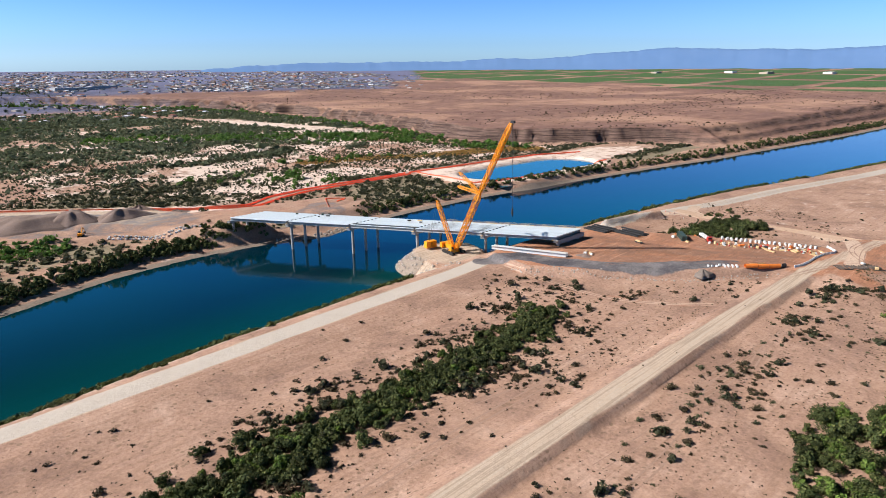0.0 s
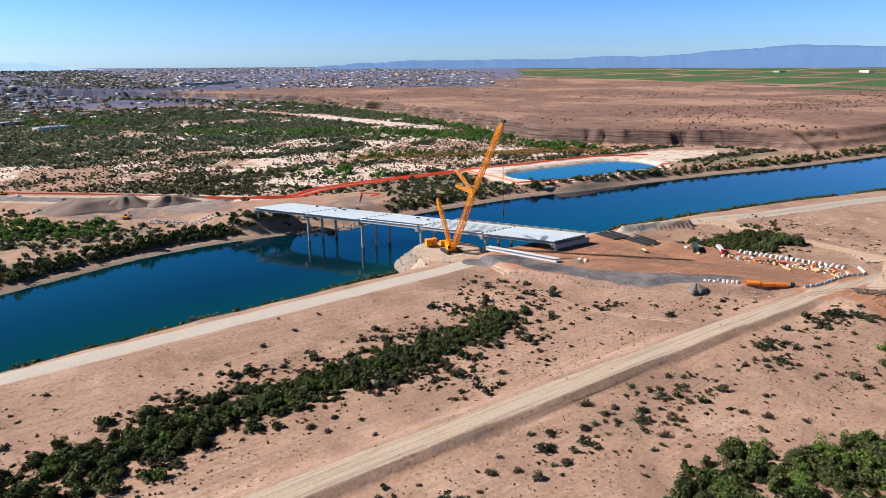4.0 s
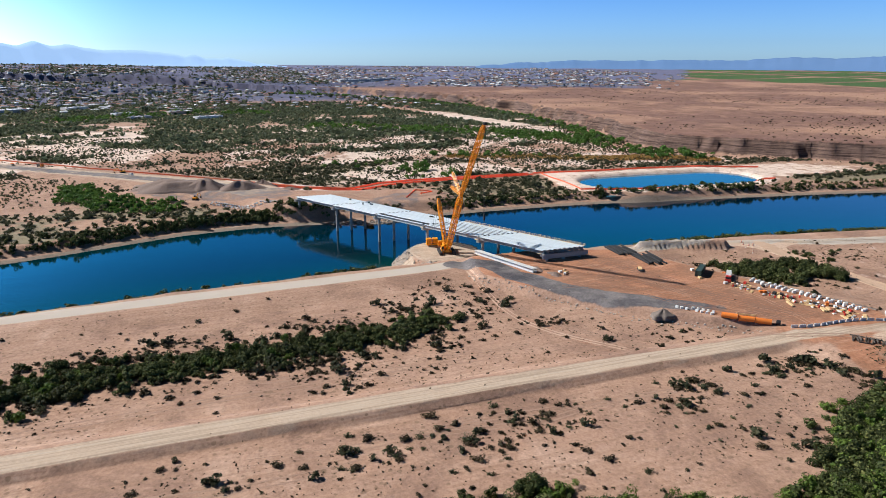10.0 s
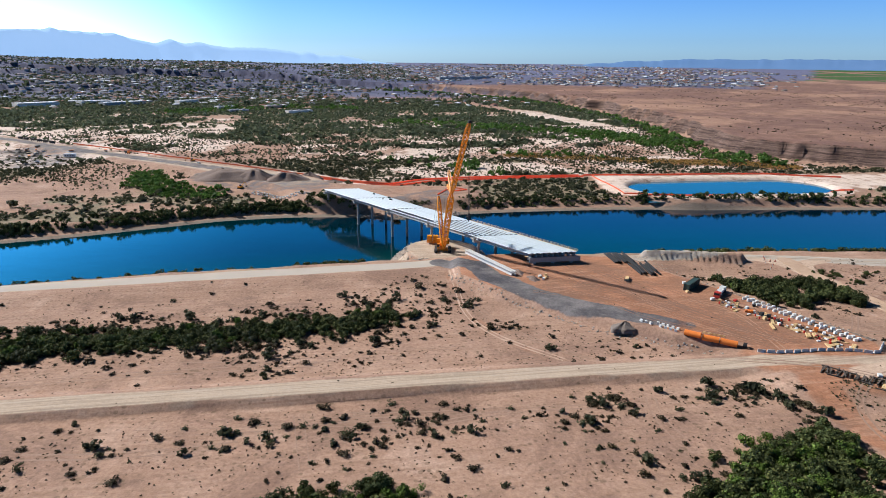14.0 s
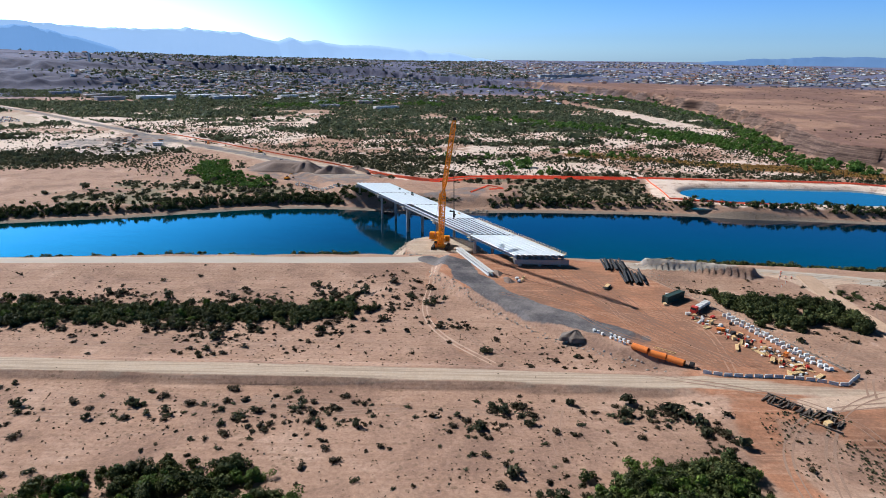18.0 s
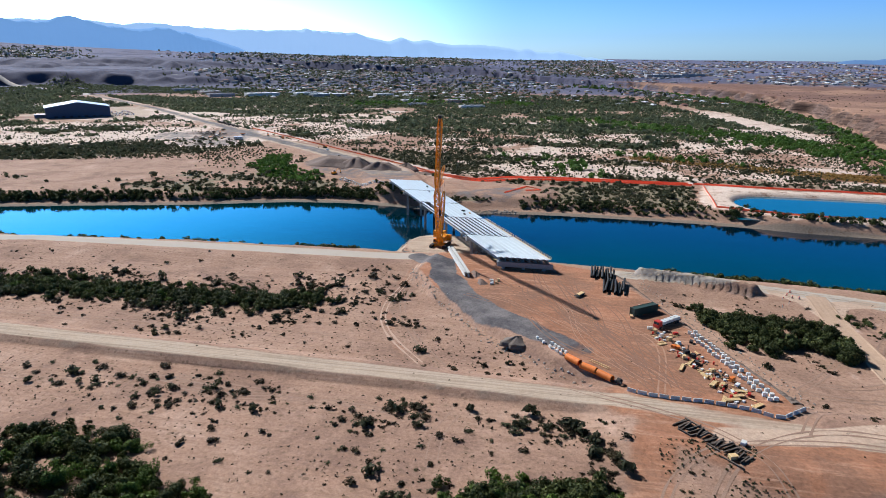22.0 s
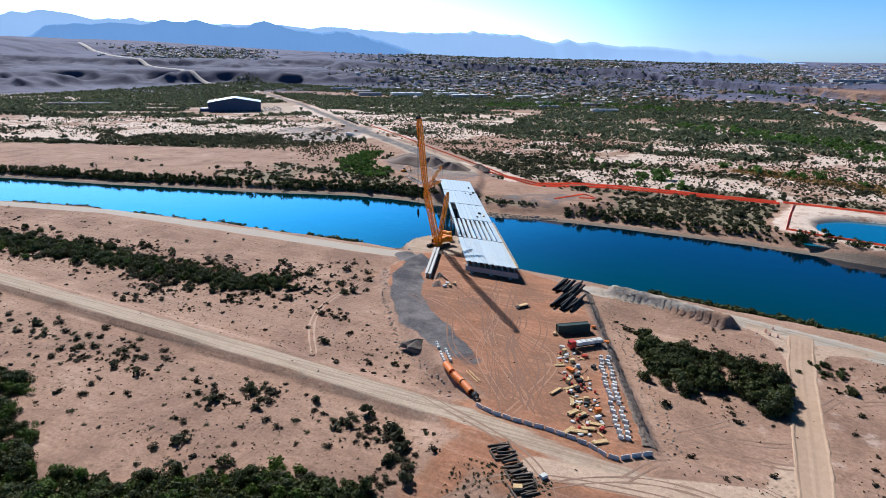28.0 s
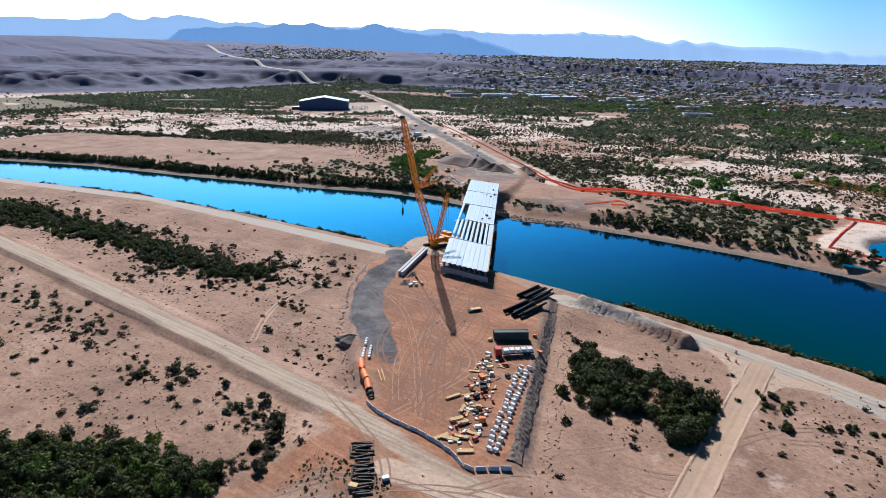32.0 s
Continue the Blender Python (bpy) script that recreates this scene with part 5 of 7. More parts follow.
nx_, ny_ = sample(15000, -120, 460, 76, 190, near_density)
wx_, wy_ = sample(2200, -60, 60, 20, 76, near_density)
ex_, ey_ = sample(900, 330, 480, 40, 160, near_density)
px, py = np.concatenate([hx, nx_, wx_, ex_]), np.concatenate([hy, ny_, wy_, ey_])
r = nrng.gamma(2.6, 0.22, len(px)) + 0.25
scatter("dry_shrubs", px, py, r, r * 0.65, 64, M_SHRUB, "scattered low brown desert shrubs on sand", "shrubs")
gx, gy = sample(2600, 60, 400, 24, 175, lambda x, y: near_density(x, y) * 0.35)
r = nrng.gamma(4.0, 0.28, len(gx)) + 0.4
scatter("green_shrubs", gx, gy, r, r, 64, M_SCRUB, "scattered grey-green creosote shrubs on sand", "shrubs")
vx, vy = sample(5000, 322, 352, 24, 62, lambda x, y: 0.3 * np.clip(0.25 + 1.4 * fbm(x, y, 9, 3), 0, 1) * smooth(20, 9, path_distance(x, y, [(331, 62), (335, 44), (339, 26)])[0]))
scatter("weeds", vx, vy, nrng.uniform(0.25, 0.5, len(vx)), nrng.uniform(0.2, 0.45, len(vx)), 14, M_SCRUB, "low grey weeds beside the track", "weeds")

tx_, ty_ = sample(26000, -60, 470, 0, 185, lambda x, y: np.clip(0.02 + 2.5 * near_density(x, y) + 0.35 * smooth(0.1, 0.4, fbm(x, y, 34, 3)) * (near_density(x, y) > 0), 0, 0.6))
scatter("dry_tufts", tx_, ty_, nrng.uniform(0.14, 0.42, len(tx_)), nrng.uniform(0.1, 0.32, len(tx_)), 7, M_SHRUB, "tiny dry tufts dotted over the bare sand", "tufts")

# river edge growth
ax_ = nrng.uniform(-520, 830, 4200)
keep = (ax_ < 198) | (ax_ > 318)
ax_ = ax_[keep & (nrng.uniform(0, 1, 4200) < 0.6 + 0.8 * fbm(ax_, ax_ * 0, 40, 3))]
ay_ = curve(NEAR_BANK, ax_) - 0.3 - nrng.gamma(2.0, 1.3, len(ax_))
r = nrng.uniform(0.5, 1.5, len(ax_))
scatter("bank_shrubs_near", ax_, ay_, r, r * 0.9, 64, M_BUSH, "green shrubs along the water's edge", "shrubs")
cx_ = np.concatenate([nrng.uniform(345, 860, 3400), nrng.uniform(-420, 188, 2600)])
cy_ = curve(NEAR_BANK, cx_) - nrng.uniform(3, 21, len(cx_))
keep = nrng.uniform(0, 1, len(cx_)) < np.where(cx_ > 300, 0.6, 0.22) + 1.2 * fbm(cx_, cy_, 18, 2)
cx_, cy_ = cx_[keep], cy_[keep]
r = nrng.uniform(0.7, 2.0, len(cx_)) * np.where(cx_ > 300, 1.3, 1.0)
scatter("bank_reeds", cx_, cy_, r, r * 0.8, 64, M_BUSH, "green reeds and shrubs on the river bank", "reeds")
fx_ = nrng.uniform(-900, 1350, 4600)
gap = ((fx_ < 172) | (fx_ > 264)) & (nrng.uniform(0, 1, 4600) < 0.85 + 0.7 * fbm(fx_, fx_ * 0, 55, 3))
fx_ = fx_[gap]
fy_ = curve(FAR_BANK, fx_) + 9 + nrng.gamma(2.2, 3.8, len(fx_))
r = nrng.gamma(4, 0.27, len(fx_)) + 0.4
scatter("bank_shrubs_far", fx_, fy_, r, r * 1.1, 64, M_BUSH, "dark shrub belt along the far river bank", "shrubs")

bx_ = nrng.uniform(-1000, 188, 2600)
by_ = curve(FAR_BANK, bx_) + 9 + nrng.gamma(3.0, 1.9, len(bx_))
keep = nrng.uniform(0, 1, len(bx_)) < 0.75 + 0.6 * fbm(bx_, by_, 30, 2)
bx_, by_ = bx_[keep], by_[keep]
r = nrng.uniform(0.9, 2.3, len(bx_))
scatter("bank_thicket_far", bx_, by_, r, r * 1.3, 64, M_BUSH, "continuous dark brush belt above the far waterline", "brush")
gx_, gy_ = sample(3600, -30, 100, 395, 545, lambda x, y: smooth(20, 9, path_distance(x, y, [(0, 512), (20, 462), (45, 426), (76, 410)])[0] + 6 * fbm(x, y, 12, 2)))
r = nrng.gamma(4, 0.3, len(gx_)) + 0.5
scatter("apron_thicket", gx_, gy_, r, r, 26, M_MESQUITE, "green brush patch beside the bridge approach", "brush")

qx, qy = sample(38000, -420, 900, 345, 720, scrub_density)
r = nrng.gamma(3, 0.42, len(qx)) + 0.5
scatter("far_scrub", qx, qy, r, r * 0.8, 26, M_SCRUB, "grey-green scrub over pale sand across the river", "scrub")
qx, qy = sample(95000, -620, 760, 440, 900, lambda x, y: far_clear(x, y) * (0.36 + 0.6 * fbm(x, y, 45, 3)) * (1 - 0.62 * smooth(-140, -220, x)))
r = nrng.uniform(0.45, 1.3, len(qx))
scatter("dune_shrubs", qx, qy, r, r, 7, M_SCRUB, "small grey shrubs dotted over pale dunes", "shrubs")
qx, qy = sample(105000, -1250, 900, 600, 1650, scrub_density)
r = nrng.gamma(3, 0.5, len(qx)) + 0.6
scatter("distant_scrub", qx, qy, r, r * 0.9, 7, M_FARBUSH, "dense dark scrub on the flood plain", "scrub")
qx, qy = sample(11000, -900, -150, 250, 640, lambda x, y: scrub_density(x, y))
r = nrng.gamma(4, 0.36, len(qx)) + 0.6
scatter("west_scrub", qx, qy, r, r * 0.9, 14, M_FARBUSH, "dark scrub on the flood plain", "scrub")


def grove_density(x, y):
    ragged = 16 * fbm(x, y, 50, 3)
    g = path_distance(x, y, GROVE_NEAR)[0] + ragged
    g2 = path_distance(x, y, GROVE_FAR)[0] + ragged
    e = path_distance(x, y, CLIFF_FOOT)[0] + 0.6 * ragged
    strip = path_distance(x, y, [(350, 608), (408, 588), (458, 568), (505, 536)])[0]
    d = np.maximum(np.maximum(np.maximum(0.8 * smooth(62, 26, g), 0.75 * smooth(58, 24, g2)), 0.8 * smooth(26, 12, e)), 0.45 * smooth(13, 7, strip))
    spots = np.maximum(smooth(14, 5, np.hypot(x - 322, y - 480)), smooth(40, 8, path_distance(x, y, [(250, 560), (290, 500)])[0]) * 0.5)
    return far_clear(x, y) * np.clip(np.maximum(d, spots) * (0.75 + 0.8 * fbm(x, y, 60, 3)), 0, 1)


qx, qy = sample(34000, -260, 820, 420, 2100, grove_density)
r = nrng.gamma(5, 0.5, len(qx)) + 0.9
scatter("green_groves", qx, qy, r, r * 1.0, 64, M_MESQUITE, "bright green mesquite groves on the flood plain", "trees")
yx, yy = sample(34000, 300, 760, 430, 640, lambda x, y: far_clear(x, y) * np.maximum(0.8 * smooth(26, 10, path_distance(x, y, [(380, 592), (440, 568), (520, 528)])[0]), 1.6 * smooth(24, 10, path_distance(x, y, [(535, 522), (583, 510), (625, 484)])[0])))
r = nrng.uniform(0.5, 1.5, len(yx))
scatter("yellow_brush", yx, yy, r, r * 0.7, 14, M_YELLOWGRASS, "yellow-orange dry brush behind the pond", "brush")
mxx, myy = sample(60000, 650, 3200, 260, 2900, lambda x, y: (x > np.interp(y, [p[0] for p in MESA], [p[1] for p in MESA]) + 22) * (y > curve(FAR_BANK, x) + 62) * smooth(2700, 1500, np.hypot(x, y))
                  * np.clip(0.10 + 0.7 * fbm(x, y, 200, 4) + 0.75 * smooth(0.045, 0.012, np.abs(fbm(x * 0.6, y * 1.3, 420, 3))), 0, 1))
r = nrng.uniform(0.6, 1.9, len(mxx))
scatter("mesa_scrub", mxx, myy, r, r * 0.7, 7, M_SHRUB, "sparse scrub on the red tableland", "scrub")

# ---- the work yard ----
YZ = 2.2
jersey = Geo().sweep([(-0.36, 0), (-0.36, 0.1), (-0.2, 0.36), (-0.11, 1.08), (0.11, 1.08), (0.2, 0.36), (0.36, 0.1), (0.36, 0)], (0, -1.25, 0), (0, 1.25, 0), (1, 0, 0)).mesh("barrier", M_CONCRETE)


def rest(x, y, dz=0.0):
    return zat(x, y) + dz


def put(name, me, x, y, dz, rz, label, category, group="", sx=1.0, sy=1.0, sz=1.0, rx=0.0):
    ob = new(name, me)
    ob.matrix_basis = pose(x, y, rest(x, y, dz), rx, 0, rz) @ Matrix.Diagonal((sx, sy, sz, 1))
    return tagged(ob, label, category, group)


for x, y, a in line_points([(316, 84.5), (322, 82.6), (329, 82), (337, 82), (345, 81), (350, 79.6), (354, 77.6), (357, 77.5), (363.5, 83)], 3.05, 1.5):
    put("jersey_barrier", jersey, x, y, -0.03, a - 90 + prng.uniform(-8, 8), "grey concrete jersey barrier along the yard edge", "barrier", "barriers round the yard")
block_me = Geo().box((0, 0, 0.62), (1.7, 0.95, 1.24), 0, 0.92).box((0, 0, 1.28), (0.5, 0.3, 0.14), 0, 0.7).mesh("block", M_WHITE)
for n, (x, y, a) in enumerate(line_points([(343, 129.5), (349, 112.4), (358, 87.4)], 2.35)):
    for row in range(2):
        off = -2.3 * row + prng.uniform(-0.25, 0.25)
        bx, by = x + off * 0.93 + prng.uniform(-0.3, 0.3), y + off * 0.36 + prng.uniform(-0.4, 0.4)
        put("concrete_block", block_me, bx, by, -0.02, a + 62 + prng.uniform(-14, 14), "white concrete barrier block stored in rows", "block", "stored blocks",
            prng.uniform(0.7, 0.95), prng.uniform(0.75, 1.0), prng.uniform(0.7, 1.0))
for x, y, a in line_points([(288.5, 114), (293, 108), (297, 103)], 1.9):
    for side in (0, 1):
        if prng.random() < 0.75:
            put("concrete_block", block_me, x + side * 1.7, y + side * 1.2, -0.02, a + prng.uniform(-30, 30), "white concrete block beside the haul road", "block", "blocks by the haul road", 0.6, 0.8, 0.7)
for x, y, a in line_points([(110, 404), (128, 392), (156, 377)], 2.4):
    for side in (0, 1):
        put("concrete_block", block_me, x + side * 1.5 + prng.uniform(-0.5, 0.5), y + side * 2.2 + prng.uniform(-0.5, 0.5), -0.02, a + prng.uniform(-25, 25), "pale stone block on the far bank", "block", "blocks on the far bank", 0.8, 1, 0.7)


def pipe_mesh(length, r, wall, material, n=18):
    g = Geo()
    ring = [(math.cos(2 * math.pi * i / n), math.sin(2 * math.pi * i / n)) for i in range(n)]
    vs = [(rr * c, e * length / 2, r + rr * s) for e in (-1, 1) for rr in (r, r - wall) for c, s in ring]
    fs = []
    for i in range(n):
        j = (i + 1) % n
        fs += [(i, j, 2 * n + j, 2 * n + i), (n + j, n + i, 3 * n + i, 3 * n + j), (j, i, n + i, n + j), (2 * n + i, 2 * n + j, 3 * n + j, 3 * n + i)]
    return g.add(vs, fs).mesh("pipe", material)


casing = pipe_mesh(5.6, 1.1, 0.06, M_RUST, 24)
for n, (x, y) in enumerate(((300.6, 98.8), (305.4, 95.2), (310.2, 91.6))):
    ob = put("casing_pipe", casing, x, y, -0.04, 53 - 90 + prng.uniform(-4, 4) - 90 + 180, "large rust-orange steel casing pipe lying on sand", "pipe", "casing pipes")
    ob.matrix_basis = pose(x, y, rest(x, y, -0.04), 0, 0, math.degrees(math.atan2(-12, 15)) - 90 + prng.uniform(-5, 5))
band_me = pipe_mesh(1.2, 0.95, 0.3, M_BLACKPIPE, 16)
put("pipe_coupling", band_me, 314.2, 88.4, -0.03, -129, "short black pipe coupling", "pipe")
for o in (0, 0.9):
    put("timber_pole", Geo().box((0, 0, 0.12), (0.25, 7.5, 0.24)).mesh("pole", M_LUMBER), 308.5 + o, 98.5 + o * 0.7, 0, -129, "long squared timber on the ground", "timber", "timbers")
black_me = pipe_mesh(15.0, 0.45, 0.05, M_BLACKPIPE, 12)
for cx, cy, cnt in ((318.5, 171.5, 8), (314.5, 187.5, 9)):
    for n in range(cnt):
        o = (n - cnt / 2) * 1.2
        for up in range(2 if n % 3 == 1 else 1):
            put("black_pipe", black_me, cx + o * 0.99, cy - o * 0.1 + prng.uniform(-2.2, 2.2), 0.9 * up - 0.02, -6 + prng.uniform(-4, 4), "long black steel pipe laid in a row", "pipe", "black pipes")

# stored girders beside the haul road
for n, o in enumerate((0, 1.75)):
    a, b = Vector((239.5 + o, 208.5, 0)), Vector((253.8 + o, 171.5, 0))
    d = (b - a).normalized()
    za, zb = zat(a.x, a.y), zat(b.x, b.y)
    zt = max(za, zb) + 2.1
    ob = thing("stored_girder", (a.x, a.y, 0), "long pale precast concrete girder lying beside the haul road", "girder", "stored girders")
    inv = Matrix.Translation(-ob.matrix_basis.translation)
    g = part("beam", Geo().sweep(slim_profile, a + Vector((0, 0, zt)), b + Vector((0, 0, zt)), Vector((d.y, -d.x, 0))), M_CONCRETE, ob)
    g.matrix_parent_inverse = inv
    for t in (0.08, 0.5, 0.92):
        c = a.lerp(b, t)
        gz = zat(c.x, c.y)
        s = part("support", Geo().box((c.x, c.y, (gz - 0.1 + zt - 1.95) / 2), (1.4, 0.5, max(0.2, zt - 1.95 - gz + 0.1)), math.degrees(math.atan2(d.y, d.x)) - 90), M_LUMBER, ob, "timber crib")
        s.matrix_parent_inverse = inv


def container(x, y, rz, label):
    ob = thing("storage_container", (x, y, rest(x, y, -0.02)), label, "container", rz=rz)
    g = Geo().box((0, 0, 1.55), (11.6, 2.34, 2.75))
    for n in range(-18, 19):
        for s in (-1, 1):
            g.box((n * 0.31, s * 1.2, 1.55), (0.15, 0.07, 2.5))
    part("body", g, M_GREENBOX, ob)
    fr = Geo()
    for sx_ in (-1, 1):
        for sy_ in (-1, 1):
            fr.box((sx_ * 5.95, sy_ * 1.15, 1.5), (0.2, 0.2, 3.0))
    for sy_ in (-1, 1):
        for z in (0.1, 2.95):
            fr.box((0, sy_ * 1.15, z), (11.9, 0.16, 0.16))
    part("corner_frame", fr, M_GREENBOX, ob)
    for s in (-1, 1):
        part("door", Geo().box((5.85, s * 0.57, 1.5), (0.1, 1.1, 2.6)), M_GREENBOX, ob)
    return ob


container(327.3, 145.5, 38.7, "long dark green shipping container in the yard")


def flat_truck(x, y, rz):
    ob = thing("flatbed_truck", (x, y, rest(x, y)), "red-cabbed flatbed truck loaded with white bundles", "truck", rz=rz)
    cabb = part("cab", Geo().box((-5.4, 0, 1.75), (2.2, 2.4, 2.3), 0, 0.9), M_RED, ob, "red truck cab")
    part("windscreen", Geo().box((-6.42, 0, 2.2), (0.1, 2.0, 0.8)), M_GLASS, cabb)
    part("flatbed", Geo().box((1.2, 0, 1.05), (10.5, 2.5, 0.3)), M_DARKSTEEL, ob)
    for n in range(5):
        part("wrapped_load", Geo().box((-2.8 + n * 2.0, 0.1 * (n % 2), 1.75), (1.8, 2.2, 1.05), 0, 0.94), M_WHITE, ob, "white wrapped bundle")
    for wx in (-5.2, 3.6, 4.9):
        for s in (-1, 1):
            part("wheel", Geo().tube((wx, s * 0.95, 0.5), (wx, s * 1.25, 0.5), 0.5, 14), M_BLACKPIPE, ob, "black rubber tyre")
    return ob


flat_truck(334.5, 135.5, 45)


def pickup(x, y, rz, paint_mat, colour):
    ob = thing("pickup_truck", (x, y, rest(x, y)), colour + " pickup truck parked on the work site", "truck", "parked pickups", rz=rz)
    b = Geo().box((0, 0, 0.75), (5.4, 1.9, 0.7), 0, 0.97).box((-0.4, 0, 1.4), (2.2, 1.75, 0.7), 0, 0.82)
    body = part("body", b, paint_mat, ob)
    part("windscreen", Geo().box((-1.38, 0, 1.38), (0.3, 1.5, 0.5), 0, 0.7), M_GLASS, body)
    part("cargo_bed", Geo().box((1.75, 0, 1.12), (1.7, 1.5, 0.1)), M_DARKSTEEL, body)
    for wx in (-1.75, 1.75):
        for s in (-1, 1):
            part("wheel", Geo().tube((wx, s * 0.75, 0.38), (wx, s * 1.0, 0.38), 0.38, 12), M_BLACKPIPE, ob)
    return ob


pickup(40, 556, 130, M_WHITE, "white")
pickup(70, 512, 310, M_DARKSTEEL, "dark")

plank = Geo().box((0, 0, 0.025), (4.0, 0.2, 0.05)).mesh("plank", M_LUMBER)


def lumber_stack(x, y, rz, wide, layers, length=1.0):
    ob = thing("lumber_stack", (x, y, rest(x, y)), "stack of yellow timber planks on bearers", "lumber", "lumber stacks", rz=rz)
    for e in (-1.3, 1.3):
        part("bearer", Geo().box((e * length, 0, 0.06), (0.12, wide * 0.24, 0.16)), M_LUMBER, ob)
    for k in range(layers):
        for i in range(wide):
            p = part("plank", plank, None, ob)
            p.matrix_basis = pose(prng.uniform(-0.2, 0.2), (i - (wide - 1) / 2) * 0.23, 0.14 + k * 0.075) @ Matrix.Diagonal((length, 1, 1.35, 1))


for x, y, rz, w, k, l in ((334.2, 101.5, 70, 4, 6, 1.2), (341.8, 92.5, 60, 6, 8, 0.9), (344.2, 92.2, 62, 5, 8, 0.8), (345.5, 84.6, 15, 6, 5, 1.1), (343.0, 84.0, 70, 5, 4, 1.1), (347.4, 86.8, 20, 5, 6, 0.9),
                       (351.6, 82.6, 40, 6, 4, 1.0), (340.2, 97.5, 110, 4, 7, 0.8), (337.6, 106.0, 60, 4, 3, 1.2), (349.0, 90.0, 10, 5, 3, 0.9), (330.5, 118.0, 30, 5, 3, 0.8)):
    lumber_stack(x, y, rz, w, k, l)


def crate(x, y, rz, s, material, label, category="crate", group="yard crates"):
    ob = thing("crate", (x, y, rest(x, y)), label, category, group, rz=rz)
    part("body", Geo().box((0, 0, 0.15 + 0.5 * s[2]), (s[0], s[1], s[2]), 0, 0.98), material, ob)
    sk = Geo()
    for o in (-0.4, 0, 0.4):
        sk.box((0, o * s[1], 0.08), (s[0] * 1.04, 0.12, 0.16))
    part("pallet", sk, M_LUMBER, ob, "timber pallet")
    part("lid", Geo().box((0, 0, 0.18 + s[2]), (s[0] * 1.03, s[1] * 1.03, 0.07)), material, ob)


for x, y, m, lab in ((331, 124, M_WHITE, "white wrapped crate on a pallet"), (333.5, 122, M_LUMBER, "timber-sided crate on a pallet"), (336, 119.5, M_WHITE, "white wrapped crate on a pallet"),
                     (334.0, 116.5, M_RUST, "orange equipment box on a pallet"), (335.2, 115.6, M_RUST, "orange equipment box on a pallet"), (337.5, 112.5, M_DARKSTEEL, "dark steel tool box on a pallet"),
                     (339.0, 110.2, M_DARKSTEEL, "dark steel tool box on a pallet"), (336.0, 108.5, M_LUMBER, "timber-sided crate on a pallet"), (339.5, 105.6, M_DARKSTEEL, "dark steel tool box on a pallet"),
                     (338.2, 103.2, M_WHITE, "white wrapped crate on a pallet"), (343.3, 101.0, M_LUMBER, "timber-sided crate on a pallet"), (344.0, 98.6, M_DARKSTEEL, "dark steel tool box on a pallet"),
                     (347.8, 96.0, M_RUST, "orange equipment box on a pallet"), (350.8, 88.2, M_RED, "red fuel box on a pallet"), (348.6, 93.0, M_WHITE, "white wrapped crate on a pallet"), (340.5, 121.5, M_DARKSTEEL, "dark steel tool box on a pallet"),
                     (329.3, 127.5, M_LUMBER, "timber-sided crate on a pallet"), (327.8, 130.2, M_WHITE, "white wrapped crate on a pallet"), (336.2, 127.4, M_RED, "red fuel box on a pallet"),
                     (329.5, 150.6, M_LUMBER, "timber-sided crate on a pallet"), (333.2, 152.0, M_RUST, "orange equipment box on a pallet"), (326.4, 149.9, M_WHITE, "white wrapped crate on a pallet"),
                     (322.3, 140.0, M_LUMBER, "timber-sided crate on a pallet"), (339.8, 143.5, M_RUST, "orange equipment box on a pallet"), (266.0, 168.0, M_WHITE, "white wrapped crate on a pallet"),
                     (268.2, 166.2, M_LUMBER, "timber-sided crate on a pallet"), (266.5, 164.5, M_WHITE, "white wrapped crate on a pallet"), (269.0, 169.0, M_LUMBER, "timber-sided crate on a pallet")):
    crate(x, y, prng.uniform(0, 90), (prng.uniform(1.0, 1.9), prng.uniform(0.8, 1.3), prng.uniform(0.6, 1.2)), m, lab)
litter = [(Geo().box((0, 0, 0.12), (1.6, 0.5, 0.24)).mesh("offcut", M_LUMBER), "loose timber offcut in the yard", "timber"), (Geo().box((0, 0, 0.2), (1.1, 0.8, 0.4), 0, 0.9).mesh("bag", M_WHITE), "white cement bags in the yard", "bag"),
          (Geo().tube((-1.4, 0, 0.1), (1.4, 0, 0.1), 0.09, 6).mesh("bar", M_DARKSTEEL), "loose dark steel bar in the yard", "bar"), (Geo().tube((0, 0, 0), (0, 0, 0.9), 0.3, 10).mesh("drum", M_RED), "red steel drum in the yard", "drum")]
for n in range(120):
    t = prng.random()
    x, y = 330 + t * 18 + prng.uniform(-3.5, 5), 127 - t * 42 + prng.uniform(-4, 4)
    k = prng.choice((0, 0, 0, 1, 1, 2, 2, 2, 3))
    me, lab, cat = litter[k]
    put({"timber": "timber_offcut", "bag": "cement_bag", "bar": "steel_bar", "drum": "steel_drum"}[cat], me, x, y, -0.01, prng.uniform(0, 180), lab, cat, "yard litter", prng.uniform(0.7, 1.5), 1, 1)
flat = thing("flat_trailer", (303.5, 158.5, rest(303.5, 158.5)), "small flat trailer with timber load on the graded dirt", "trailer", rz=60)
part("bed", Geo().box((0, 0, 0.65), (6.0, 2.0, 0.18)), M_DARKSTEEL, flat)
part("timber_load", Geo().box((0.4, 0, 0.93), (4.2, 1.6, 0.36)), M_LUMBER, flat)
for wx in (0.6, 1.6):
    for s in (-1, 1):
        part("wheel", Geo().tube((wx, s * 0.85, 0.33), (wx, s * 1.05, 0.33), 0.33, 10), M_BLACKPIPE, flat)

# steel stock outside the barriers
ib = Geo()
